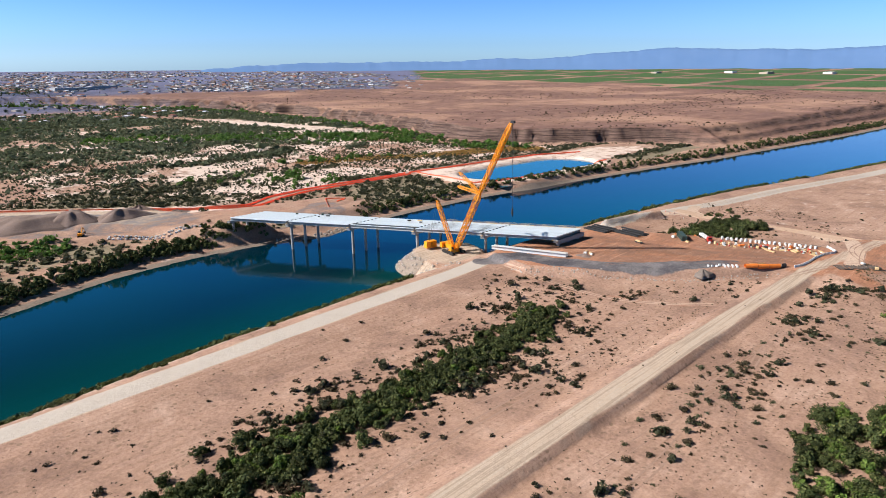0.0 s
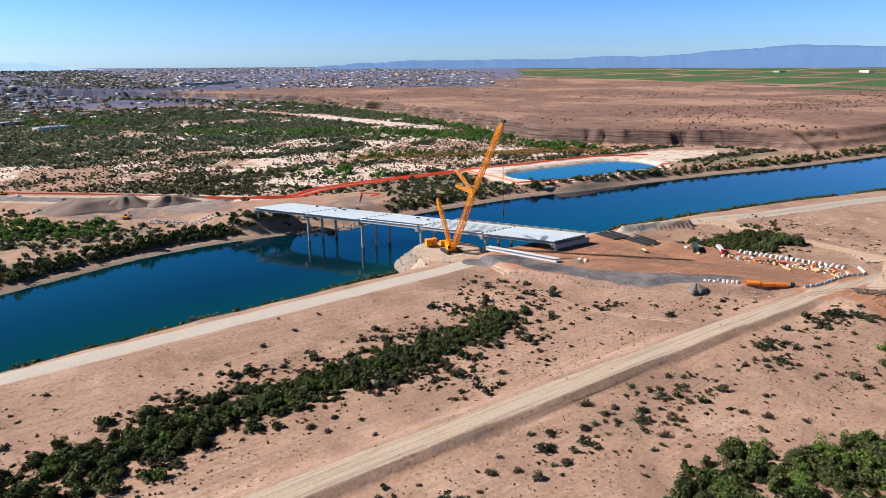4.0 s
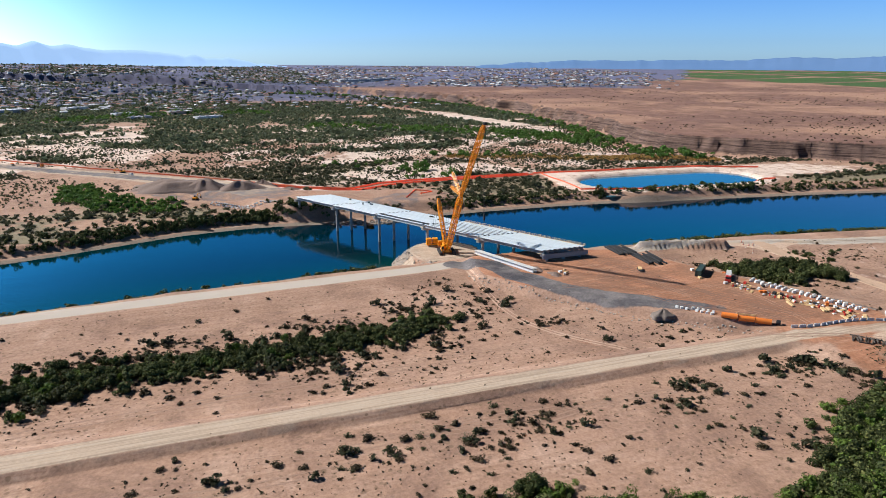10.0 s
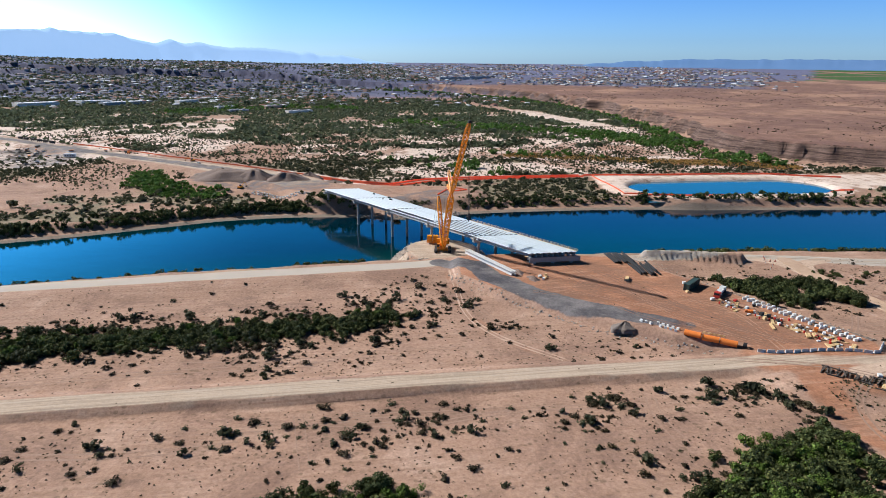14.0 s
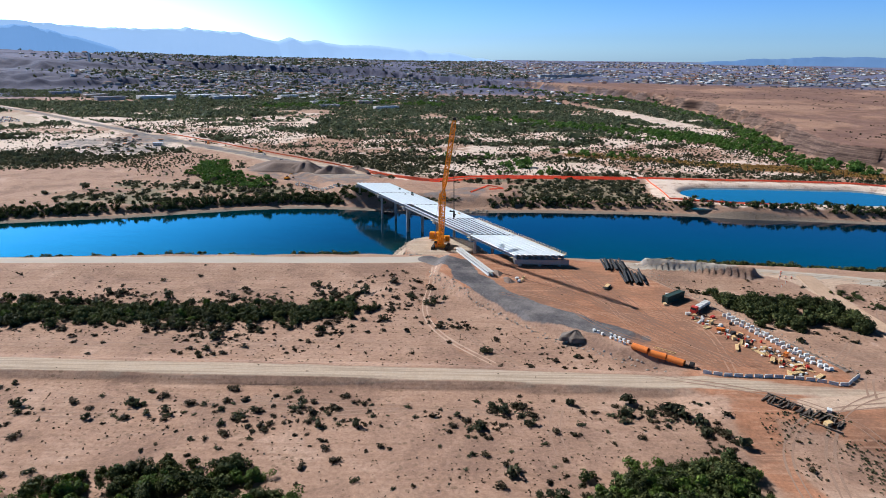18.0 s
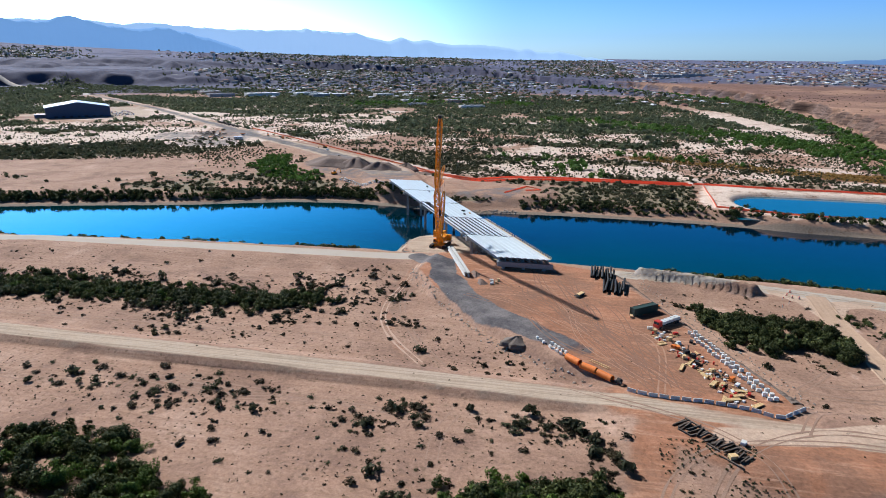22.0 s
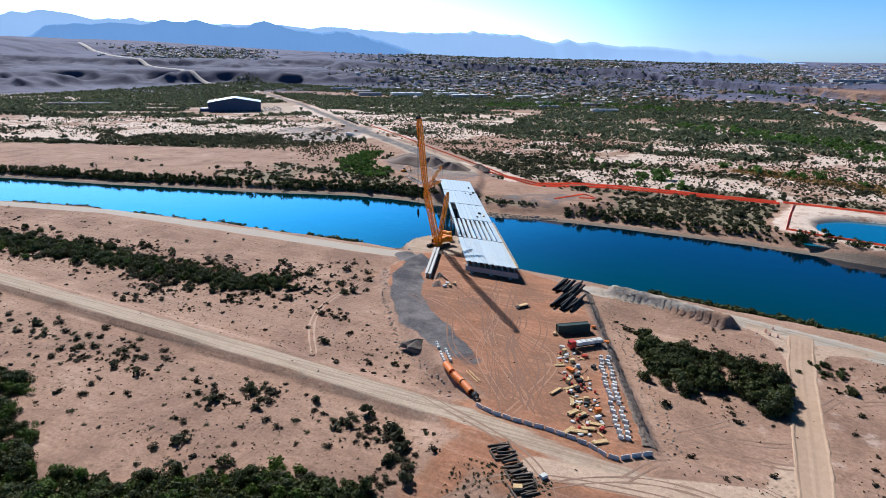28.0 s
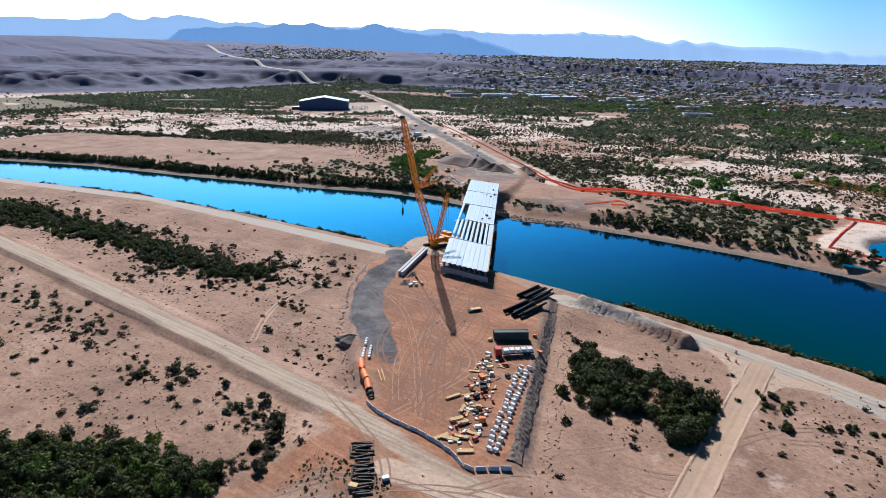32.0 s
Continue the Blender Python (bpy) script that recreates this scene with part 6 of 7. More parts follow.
ib.sweep([(-0.2, 0), (-0.2, 0.04), (-0.03, 0.06), (-0.03, 0.5), (-0.2, 0.52), (-0.2, 0.56), (0.2, 0.56), (0.2, 0.52), (0.03, 0.5), (0.03, 0.06), (0.2, 0.04), (0.2, 0)], (0, -4.5, 0), (0, 4.5, 0), (1, 0, 0))
beam_me = ib.mesh("beam", M_BROWNSTEEL)
for k in range(34):
    t = k / 33
    cx, cy = 328.5 + 14.0 * t + prng.uniform(-0.8, 0.8), 70.0 - 15.0 * t + prng.uniform(-0.8, 0.8)
    put("steel_beam", beam_me, cx, cy, 0.3 * (k % 3 == 1), -47 + prng.uniform(-14, 14), "dark steel beam laid across the stock pile", "beam", "steel beams", 0.8, prng.uniform(0.3, 0.6), prng.uniform(0.6, 1.0))
for o, t in ((-3.0, 0.2), (-2.4, 0.6), (2.2, 0.35), (3.1, 0.75), (2.7, 0.1), (-3.4, 0.9)):
    put("steel_beam", beam_me, 328.5 + 14 * t + o * 0.73, 70 - 15 * t + o * 0.68, -0.02, 43 + prng.uniform(-5, 5), "long dark steel beam beside the stock pile", "beam", "steel beams", 1, prng.uniform(0.4, 0.7), 0.8)
crate(339, 56, 20, (2.0, 1.4, 0.8), M_LUMBER, "timber crate beside the steel beams")
crate(343, 62.5, 60, (1.6, 1.2, 0.7), M_WHITE, "white wrapped crate beside the steel beams")
for x, y in ((384.5, 171.0), (388.0, 174.5), (386.5, 178.0)):
    ob = thing("marker_post", (x, y, rest(x, y)), "short red and white survey marker post", "post", "marker posts")
    part("post", Geo().tube((0, 0, -0.1), (0, 0, 1.3), 0.1, 6), M_WHITE, ob)
    part("flag", Geo().box((0.25, 0, 1.2), (0.5, 0.05, 0.35)), M_RED, ob)


def heap(x, y, rx, ry, h, rz, material, label, seed, flat=9.0):
    """A tipped heap: crested, slumped, uneven."""
    n, rings = 40, 12
    g = Geo()
    vs = []
    for k in range(rings + 1):
        t = k / rings
        for i in range(n):
            a = 2 * math.pi * i / n
            w = 1 + 0.16 * math.sin(3 * a + seed) + 0.1 * math.sin(7 * a + 2 * seed)
            px, py = rx * t * w * math.cos(a), ry * t * w * math.sin(a)
            z = h * min(flat * (1 + 0.25 * noise.noise((px * 0.12, py * 0.12, seed))), (0.35 * (0.5 + 0.5 * math.cos(math.pi * min(1, t * 1.02))) + 0.65 * max(0.0, 1 - t * 1.02)) * (1 + 0.12 * math.sin(5 * a + seed * 3))) + 0.25 * noise.noise((px * 0.35, py * 0.35, seed))
            vs.append((px, py, z if k < rings else -1.2))
    fs = [(k * n + i, (k + 1) * n + i, (k + 1) * n + (i + 1) % n, k * n + (i + 1) % n) for k in range(rings) for i in range(n)]
    me = g.add(vs, fs).mesh("gravel_mound", material)
    me.polygons.foreach_set("use_smooth", np.ones(len(fs), bool))
    ob = solid("gravel_mound", me, material, label, "heap", "gravel heaps", at=pose(x, y, rest(x, y, -0.1), 0, 0, rz))
    return ob


M_DARKHEAP = plain("dark_crushed_rock", (0.13, 0.105, 0.09), (0.23, 0.19, 0.16), 0.3, 0.95, bump_d=0.3)
heap(84, 470, 42, 19, 11.0, -22, M_HEAP, "large grey-brown gravel heap by the bridge approach", 1, 0.62)
heap(133, 449, 20, 13, 7.5, -10, M_HEAP, "grey-brown gravel heap by the bridge approach", 2, 0.75)
heap(151, 469, 13, 9, 5.0, -25, M_HEAP, "grey-brown gravel heap by the bridge approach", 3)
heap(106, 460, 18, 14, 9.5, -10, M_HEAP, "grey-brown gravel heap by the bridge approach", 4, 0.8)
heap(172, 455, 11, 5, 2.2, -25, M_HEAP, "low gravel heap by the bridge approach", 5)
heap(281.5, 113.5, 5.4, 4.2, 1.8, 30, M_DARKHEAP, "dark crushed rock pile beside the haul road", 6)
heap(258, 176, 5, 2.2, 1.4, 110, M_HEAP, "low grey gravel bank beside the haul road", 7)
heap(262, 166, 5, 2.2, 1.5, 110, M_HEAP, "low grey gravel bank beside the haul road", 8)

# stones round the spit and at the far bridge head
STONES = []
for k in range(4):
    bm = bmesh.new()
    bmesh.ops.create_icosphere(bm, subdivisions=1, radius=0.5)
    for v in bm.verts:
        v.co *= 1 + 0.35 * noise.noise(v.co * 2.2 + Vector((k * 5, 0, 0)))
    me = bpy.data.meshes.new("stone")
    bm.to_mesh(me)
    bm.free()
    me.materials.append(M_RIPRAP)
    STONES.append(me)
riprap = thing("riprap_bank", (231, 233, -6), "ring of grey riprap stones round the gravel spit", "riprap")
for n in range(240):
    a = prng.uniform(-0.5, 4.2)
    rr = prng.uniform(19, 29)
    x, y = 231 + rr * math.cos(a), 233 + rr * math.sin(a)
    ob = part("stone", STONES[prng.randrange(4)], None, riprap)
    s = prng.uniform(0.6, 1.7)
    ob.matrix_basis = Matrix.Translation((x - 231, y - 233, zat(x, y) + 6)) @ pose(0, 0, 0, prng.uniform(0, 360), prng.uniform(0, 360), 0) @ Matrix.Diagonal((s, s, s, 1))
head = thing("riprap_bank", (225, 336, -9), "dark grey riprap stones under the far bridge end", "riprap")
for n in range(150):
    x = prng.uniform(190, 262)
    y = float(curve(FAR_BANK, np.array([x]))[0]) + prng.uniform(0, 7)
    ob = part("stone", STONES[prng.randrange(4)], None, head)
    s = prng.uniform(0.7, 1.9)
    ob.matrix_basis = Matrix.Translation((x - 225, y - 336, zat(x, y) + 9)) @ pose(0, 0, 0, prng.uniform(0, 360), prng.uniform(0, 360), 0) @ Matrix.Diagonal((s, s, s, 1))


edge = thing("rock_edge", (250, 146, 0), "line of dark rocks along the haul road's edge", "rocks")
for x, y, a in line_points([(227, 184), (231, 174), (240, 158), (249, 145), (261, 129), (272, 116), (284, 106), (296, 97), (306, 89)], 0.75):
    ob = part("rock", STONES[prng.randrange(4)], None, edge)
    x, y, s = x + prng.gauss(0, 1.1), y + prng.gauss(0, 1.1), prng.uniform(0.3, 1.1)
    ob.matrix_basis = Matrix.Translation((x - 250, y - 146, zat(x, y))) @ pose(0, 0, 0, prng.uniform(0, 360), prng.uniform(0, 360), 0) @ Matrix.Diagonal((s, s, s, 1))


slope = thing("slope_rubble", (345, 138, 0), "grey rubble stones on the yard's steep east slope", "rubble")
for x, y, a in line_points([(328, 186), (340, 158), (352, 128), (364, 98), (367, 88)], 0.62):
    ob = part("stone", STONES[prng.randrange(4)], None, slope)
    o = prng.uniform(0, 5.2)
    x, y, k = x + o * 0.93, y + o * 0.37, prng.uniform(0.25, 0.8)
    ob.matrix_basis = Matrix.Translation((x - 345, y - 138, zat(x, y))) @ pose(0, 0, 0, prng.uniform(0, 360), prng.uniform(0, 360), 0) @ Matrix.Diagonal((k, k, k, 1))


# ---- orange net fences across the river ----
def net_fence(pts, h, label):
    ob = thing("net_fence", (pts[0][0], pts[0][1], rest(*pts[0])), label, "fence", "orange net fences")
    inv = Matrix.Translation(-ob.matrix_basis.translation)
    spots = line_points(pts, 6.0)
    for (x0, y0, _), (x1, y1, _) in zip(spots, spots[1:]):
        za, zb = zat(x0, y0), zat(x1, y1)
        s = Vector((y1 - y0, x0 - x1, 0)).normalized()
        g = Geo().add([(x0, y0, za + 0.05), (x1, y1, zb + 0.05), (x1, y1, zb + h), (x0, y0, za + h - 0.1)], [(0, 1, 2, 3)])
        g.add([Vector(v) + s * 0.06 for v in g.v], [(3, 2, 1, 0)])
        part("net", g, M_FENCE, ob).matrix_parent_inverse = inv
        part("post", Geo().tube((x0, y0, za - 0.3), (x0, y0, za + h + 0.15), 0.06, 4), M_WOOD, ob).matrix_parent_inverse = inv


NET = "bright orange plastic safety net fence on posts"
net_fence([(150, 488), (185, 455), (219, 436), (245, 452), (277, 459), (340, 461), (401, 458)], 1.5, NET)
net_fence([(160, 470), (219, 426), (250, 441), (277, 449), (330, 452), (401, 452)], 1.5, NET)
net_fence([(401, 458), (484, 449), (587, 435), (640, 415)], 1.5, NET)
net_fence([(408, 454), (404, 410), (401, 370), (420, 360), (447, 356), (536, 360), (600, 356)], 1.3, NET)
net_fence([(251, 376), (266, 403), (278, 392), (262, 386)], 0.9, NET)
net_fence([(150, 488), (110, 520), (66, 560), (-20, 640), (-150, 750)], 1.3, NET)


# ---- wheel tracks on the worked ground ----
def bend(pts, step=1.6):
    """A smooth line through a few points."""
    p = np.array(pts, float)
    t = np.concatenate([[0], np.cumsum(np.hypot(*np.diff(p, axis=0).T))])
    q = np.arange(0, t[-1], step)
    xy = np.stack([np.interp(q, t, p[:, 0]), np.interp(q, t, p[:, 1])], 1)
    for _ in range(90):
        xy[1:-1] = (xy[:-2] + 2 * xy[1:-1] + xy[2:]) / 4
    return xy


M_RUT = plain("pressed_dirt", (0.20, 0.108, 0.07), (0.30, 0.165, 0.11), 0.4, 0.95)
# Darker than the sand: the shadow inside the ruts is painted in.
M_RUTSHADE = plain("shaded_wheel_rut", (0.27, 0.172, 0.122), (0.35, 0.23, 0.168), 0.4, 0.95)


M_SCRAPE = plain("scraped_sand", (0.29, 0.185, 0.132), (0.36, 0.235, 0.17), 0.4, 0.95)
M_YARDPALE = plain("dry_churned_dirt", (0.36, 0.20, 0.128), (0.43, 0.25, 0.165), 0.4, 0.95)
M_PATH = plain("loose_pale_sand", (0.45, 0.305, 0.225), (0.53, 0.37, 0.275), 0.4, 0.95)
M_ROADRUT = plain("packed_tan_dirt", (0.42, 0.33, 0.245), (0.50, 0.405, 0.31), 0.4, 0.95)
TRACKS = [0]


def wheel_track(pts, material, gauge=2.0, wide=0.5, label="pair of wheel tracks pressed into the dirt"):
    TRACKS[0] += 1
    xy = bend(pts)
    d = np.gradient(xy, axis=0)
    nrm = np.stack([-d[:, 1], d[:, 0]], 1) / np.linalg.norm(d, axis=1)[:, None]
    verts, faces = [], []
    for side in (-1, 1):
        w = wide * 1.5 * (0.7 + 0.6 * fbm(xy[:, 0] * 3, xy[:, 1] * 3, 20, 2))
        for e in (-1, 1):
            r = xy + nrm * (side * gauge / 2 + e * w / 2)[:, None] if np.ndim(w) else xy
            z = zgrid(r[:, 0], r[:, 1]) + 0.03 + 0.0012 * TRACKS[0]
            verts.append(np.column_stack([r, z]))
    n = len(xy)
    for base in (0, 2 * n):
        faces += [(base + i, base + n + i, base + n + i + 1, base + i + 1) for i in range(n - 1)]
    me = bpy.data.meshes.new("wheel_track")
    me.from_pydata([tuple(v) for v in np.concatenate(verts)], [], faces)
    me.materials.append(material)
    me.update()
    return tagged(new("wheel_track", me), label, "track", kind="structure")


for pts in ([(164, 72), (165, 62), (167, 46)], [(164, 67), (182, 64), (201, 63)], [(178, 70), (200, 67), (225, 66)], [(120, 69), (150, 66), (190, 69)], [(200, 62), (230, 66), (262, 62)], [(95, 62), (120, 58), (150, 60)],
            [(268, 66), (262, 56), (266, 44)], [(60, 103), (110, 106), (170, 104)], [(120, 114), (170, 107), (212, 104)], [(188, 113), (205, 108), (222, 110)]):
    wheel_track(pts, M_SCRAPE, prng.uniform(1.6, 3.0), prng.uniform(0.3, 0.7), "faint scraped lines across the bare sand")
for o in (0.8,):
    wheel_track([(228 + o, 190), (227 + o, 168), (224 + o, 138), (230 + o, 119), (236 + o, 110.5), (251 + o, 94)], M_PATH, 1.8, 0.7, "pale sandy vehicle path across the plain")
for pts in ([(231, 190), (229, 165), (232, 140), (243, 115), (262, 90)],
            [(400, 62), (375, 70), (360, 66), (340, 64), (322, 50), (318, 20), (322, -10)], [(395, 70), (370, 76), (352, 68), (334, 50), (326, 20)],
            [(368, 100), (385, 96), (404, 100)], [(366, 108), (384, 102), (402, 112)], [(405, 80), (385, 88), (370, 92), (360, 70)], [(300, 84), (318, 76), (340, 70), (352, 50), (350, 20)],
            [(398, 150), (392, 128), (380, 112), (368, 100)], [(440, 160), (425, 158), (412, 150), (404, 132)], [(450, 156), (430, 152), (414, 142)]):
    wheel_track(pts, M_RUTSHADE)
for k in range(13):
    x0, y0 = 318 + prng.uniform(0, 20), 88 + prng.uniform(-4, 6)
    x3, y3 = 258 + prng.uniform(0, 46), 196 - prng.uniform(0, 60)
    bow = prng.uniform(-16, 22)
    mid = ((x0 + x3) / 2 + bow * 0.85, (y0 + y3) / 2 + bow * 0.5)
    wheel_track([(x0, y0), mid, (x3, y3), (x3 - prng.uniform(4, 14), y3 + prng.uniform(-8, 12))], M_RUT if k % 4 else M_YARDPALE, prng.uniform(1.8, 2.4), prng.uniform(0.22, 0.45))
for k in range(4):
    a = prng.uniform(0, 1)
    x0, y0 = 318 + 14 * a, 92 + prng.uniform(-4, 6)
    x3, y3 = 262 + prng.uniform(0, 42), 196 - prng.uniform(0, 26)
    m1 = (x0 - 12 + prng.uniform(-16, 12), y0 + 32 + prng.uniform(-10, 10))
    m2 = (x3 + 8 + prng.uniform(-14, 16), y3 - 30 + prng.uniform(-12, 12))
    wheel_track([(x0, y0), m1, m2, (x3, y3)], M_RUT, prng.uniform(1.8, 2.4), prng.uniform(0.25, 0.6))
for o in (-1.0, 1.5):
    wheel_track([(x + o * 0.3, y + o) for x, y in EAST_ROAD[:6]], M_ROADRUT, 1.9, 0.45)



def graded_road(pts, half, material, label):
    """A graded dirt road: a low crown between two pushed-up edges."""
    xy = bend(pts)
    d = np.gradient(xy, axis=0)
    nrm = np.stack([-d[:, 1], d[:, 0]], 1) / np.linalg.norm(d, axis=1)[:, None]
    profile = [(-1.3, -0.3), (-1.12, 0.08), (-1.02, 0.13), (-0.9, 0.05), (-0.5, 0.09), (-0.25, 0.06), (0, 0.12), (0.25, 0.06), (0.5, 0.09), (0.9, 0.05), (1.02, 0.13), (1.12, 0.08), (1.3, -0.3)]
    rough = half * (1 + 0.10 * fbm(xy[:, 0] * 3, xy[:, 1] * 3, 30, 3))
    n, verts, faces = len(xy), [], []
    for o, dz in profile:
        r = xy + nrm * (o * rough)[:, None]
        lift = dz + (0.28 if abs(o) > 1 else 0.05) * fbm(r[:, 0] * 5, r[:, 1] * 5, 12, 3)
        verts.append(np.column_stack([r, zgrid(r[:, 0], r[:, 1]) + 0.05 + lift]))
    for k in range(len(profile) - 1):
        faces += [(k * n + i, k * n + n + i, k * n + n + i + 1, k * n + i + 1) for i in range(n - 1)]
    me = bpy.data.meshes.new("dirt_road")
    me.from_pydata([tuple(v) for v in np.concatenate(verts)], [], faces)
    me.materials.append(material)
    me.update()
    return tagged(new("dirt_road", me), label, "road", kind="structure")


M_SPUR = plain("graded_tan_dirt", (0.39, 0.258, 0.172), (0.54, 0.385, 0.275), 0.5, 0.95)
graded_road(SPUR[:-1], 3.6, M_SPUR, "graded tan dirt road with pushed-up edges")
wheel_track([(401, 178), (400.6, 140), (400.8, 104), (401, 66)], M_ROADRUT, 1.9, 0.45)



def rubble_slope(pts, half, material, label):
    """A rough strip of tipped rock, darkened for shade, lying on the fill slope."""
    xy = bend(pts, 0.7)
    d = np.gradient(xy, axis=0)
    nrm = np.stack([-d[:, 1], d[:, 0]], 1) / np.linalg.norm(d, axis=1)[:, None]
    ragged = half * (1 + 0.45 * fbm(xy[:, 0] * 4, xy[:, 1] * 4, 14, 3))
    n, verts, faces, cols = len(xy), [], [], 9
    for k in range(cols):
        o = 2 * k / (cols - 1) - 1
        r = xy + nrm * (o * ragged)[:, None]
        lift = -0.25 if k in (0, cols - 1) else 0.1 + 0.18 * np.abs(nrng.normal(0, 1, n))
        verts.append(np.column_stack([r, zgrid(r[:, 0], r[:, 1]) + lift]))
    for k in range(cols - 1):
        faces += [(k * n + i, k * n + n + i, k * n + n + i + 1, k * n + i + 1) for i in range(n - 1)]
    me = bpy.data.meshes.new("rubble_slope")
    me.from_pydata([tuple(v) for v in np.concatenate(verts)], [], faces)
    me.materials.append(material)
    me.update()
    return tagged(new("rubble_slope", me), label, "slope", kind="structure")


# Grey rubble colour, deepened to carry the east slope's shade.
M_TIPPED_SHADE = plain("shaded_tipped_rock", (0.115, 0.09, 0.075), (0.25, 0.195, 0.16), 1.6, 0.95)
rubble_slope([(322, 189), (328.4, 174.5), (351.4, 117.5), (363.6, 86)], 2.0, M_TIPPED_SHADE, "strip of tipped rock with painted shade on the yard's fill slope")

# ---- the big hall by the road ----
hall = thing("sports_hall", (-523, 853, rest(-523, 853, -0.5)), "large dark blue hall with a pale low-pitched metal roof", "building", rz=43.5)
L2, D2, EV, RG = 47.0, 29.0, 17.0, 25.0
part("wall", Geo().add([(-L2, -D2, -3), (L2, -D2, -3), (L2, D2, -3), (-L2, D2, -3), (-L2, -D2, EV), (L2, -D2, EV), (L2, D2, EV), (-L2, D2, EV), (0, -D2, RG - 0.4), (0, D2, RG - 0.4)],
                       [(0, 1, 5, 8, 4), (1, 2, 6, 5), (2, 3, 7, 9, 6), (3, 0, 4, 7)]), M_BLUESTEEL, hall)
for s in (-1, 1):
    part("roof", Geo().add([(s * (L2 + 1), -D2 - 1, EV - 0.1), (0, -D2 - 1, RG), (0, D2 + 1, RG), (s * (L2 + 1), D2 + 1, EV - 0.1), (s * (L2 + 1), -D2 - 1, EV + 0.4), (0, -D2 - 1, RG + 0.5), (0, D2 + 1, RG + 0.5), (s * (L2 + 1), D2 + 1, EV + 0.4)],
                           [(0, 1, 2, 3), (7, 6, 5, 4), (0, 4, 5, 1), (3, 2, 6, 7), (0, 3, 7, 4)]), M_ROOFPALE, hall)
for n in range(-3, 4):
    part("door", Geo().box((n * 11.0, -D2 - 0.1, 1.6), (4.5, 0.3, 4.0)), M_DARKSTEEL, hall)
part("annex", Geo().box((-L2 - 8, -6, 1.5), (16, 20, 9)), M_BLUESTEEL, hall)

# ---- the town ----
WALLS = [plain("stucco_%s" % n, c, tuple(v * 1.12 for v in c), 0.3, 0.85) for n, c in (("white", (0.62, 0.60, 0.57)), ("tan", (0.42, 0.33, 0.26)), ("pink", (0.45, 0.30, 0.24)), ("grey", (0.33, 0.33, 0.34)))]
ROOFS = [plain("roof_%s" % n, c, tuple(v * 1.15 for v in c), 0.3, 0.8) for n, c in (("brown", (0.12, 0.08, 0.065)), ("grey", (0.15, 0.15, 0.16)), ("white", (0.60, 0.61, 0.63)), ("tile", (0.25, 0.11, 0.07)))]


def house_geo(g, x, y, z, rz, lx, ly, h, rise, wall_k, roof_k, base=2.5):
    m = Matrix.Translation((x, y, z)) @ Matrix.Rotation(radians(rz), 4, "Z")
    v = [m @ Vector(p) for p in ((-lx, -ly, -base), (lx, -ly, -base), (lx, ly, -base), (-lx, ly, -base), (-lx, -ly, h), (lx, -ly, h), (lx, ly, h), (-lx, ly, h))]
    g.add(v, [(0, 1, 5, 4), (1, 2, 6, 5), (2, 3, 7, 6), (3, 0, 4, 7)], wall_k)
    e = 0.4
    v = [m @ Vector(p) for p in ((-lx - e, -ly - e, h), (lx + e, -ly - e, h), (lx + e, ly + e, h), (-lx - e, ly + e, h), (-lx + ly * 0.6, 0, h + rise), (lx - ly * 0.6, 0, h + rise))]
    g.add(v, [(0, 1, 5, 4), (1, 2, 5), (2, 3, 4, 5), (3, 0, 4)], roof_k)


def town_density(x, y):
    mx = np.interp(y, [p[0] for p in MESA], [p[1] for p in MESA])
    d = np.hypot(x - 220, y)
    b = np.degrees(np.arctan2(-(x - 220), y))
    core = smooth(1330, 1500, y) * smooth(-50, -130, x - mx) * smooth(36, 24, b)
    north = smooth(2050, 2300, d) * smooth(-40, -34, b) * smooth(36, 20, b)
    west = smooth(2700, 2900, d) * smooth(3500, 3200, d) * smooth(38, 44, b) * smooth(54, 48, b) * 0.7
    shelf = smooth(1500, 1560, d) * smooth(1800, 1720, d) * smooth(58, 62, b) * smooth(72, 68, b) * 0.5
    k = np.clip(0.45 + 1.1 * fbm(x, y, 330, 3), 0, 1) * (1 - 0.5 * smooth(3300, 4300, d))
    return np.maximum(np.maximum(np.maximum(core, north) * k, west), shelf) * smooth(20, 40, path_distance(x, y, MAIN_ROAD)[0]) * smooth(20, 34, path_distance(x, y, UPHILL_ROAD)[0])


tx, ty = sample(24000, -2600, 2400, 1250, 4500, town_density)
near_first = np.argsort(np.hypot(tx - 220, ty))
tx, ty = tx[near_first], ty[near_first]
tz = height(tx, ty)
HOUSES = []
for k in range(8):
    lx, ly, h, rise = prng.uniform(6, 9), prng.uniform(4.5, 6), prng.uniform(2.8, 3.6), prng.uniform(1.2, 2.2)
    gw, gr = Geo(), Geo()
    house_geo(gw, 0, 0, 0, 0, lx, ly, h, rise, 0, 1)
    w = Geo()
    w.v, w.f, w.k = gw.v[:8], gw.f[:4], [0] * 4
    rf = Geo().add(gw.v[8:], [(0, 1, 5, 4), (1, 2, 5), (2, 3, 4, 5), (3, 0, 4), (3, 2, 1, 0)])
    win = Geo()
    for s in (-1, 1):
        for o in (-0.55, 0, 0.55):
            win.box((o * lx, s * (ly + 0.03), 1.5), (1.5, 0.12, 1.2))
    HOUSES.append((w.mesh("wall", WALLS[k % 4]), rf.mesh("roof", ROOFS[(k * 3 + 1) % 4]), win.mesh("window", M_GLASS), ("white", "tan", "pinkish", "grey")[k % 4]))
NEAR_HOUSES = 130
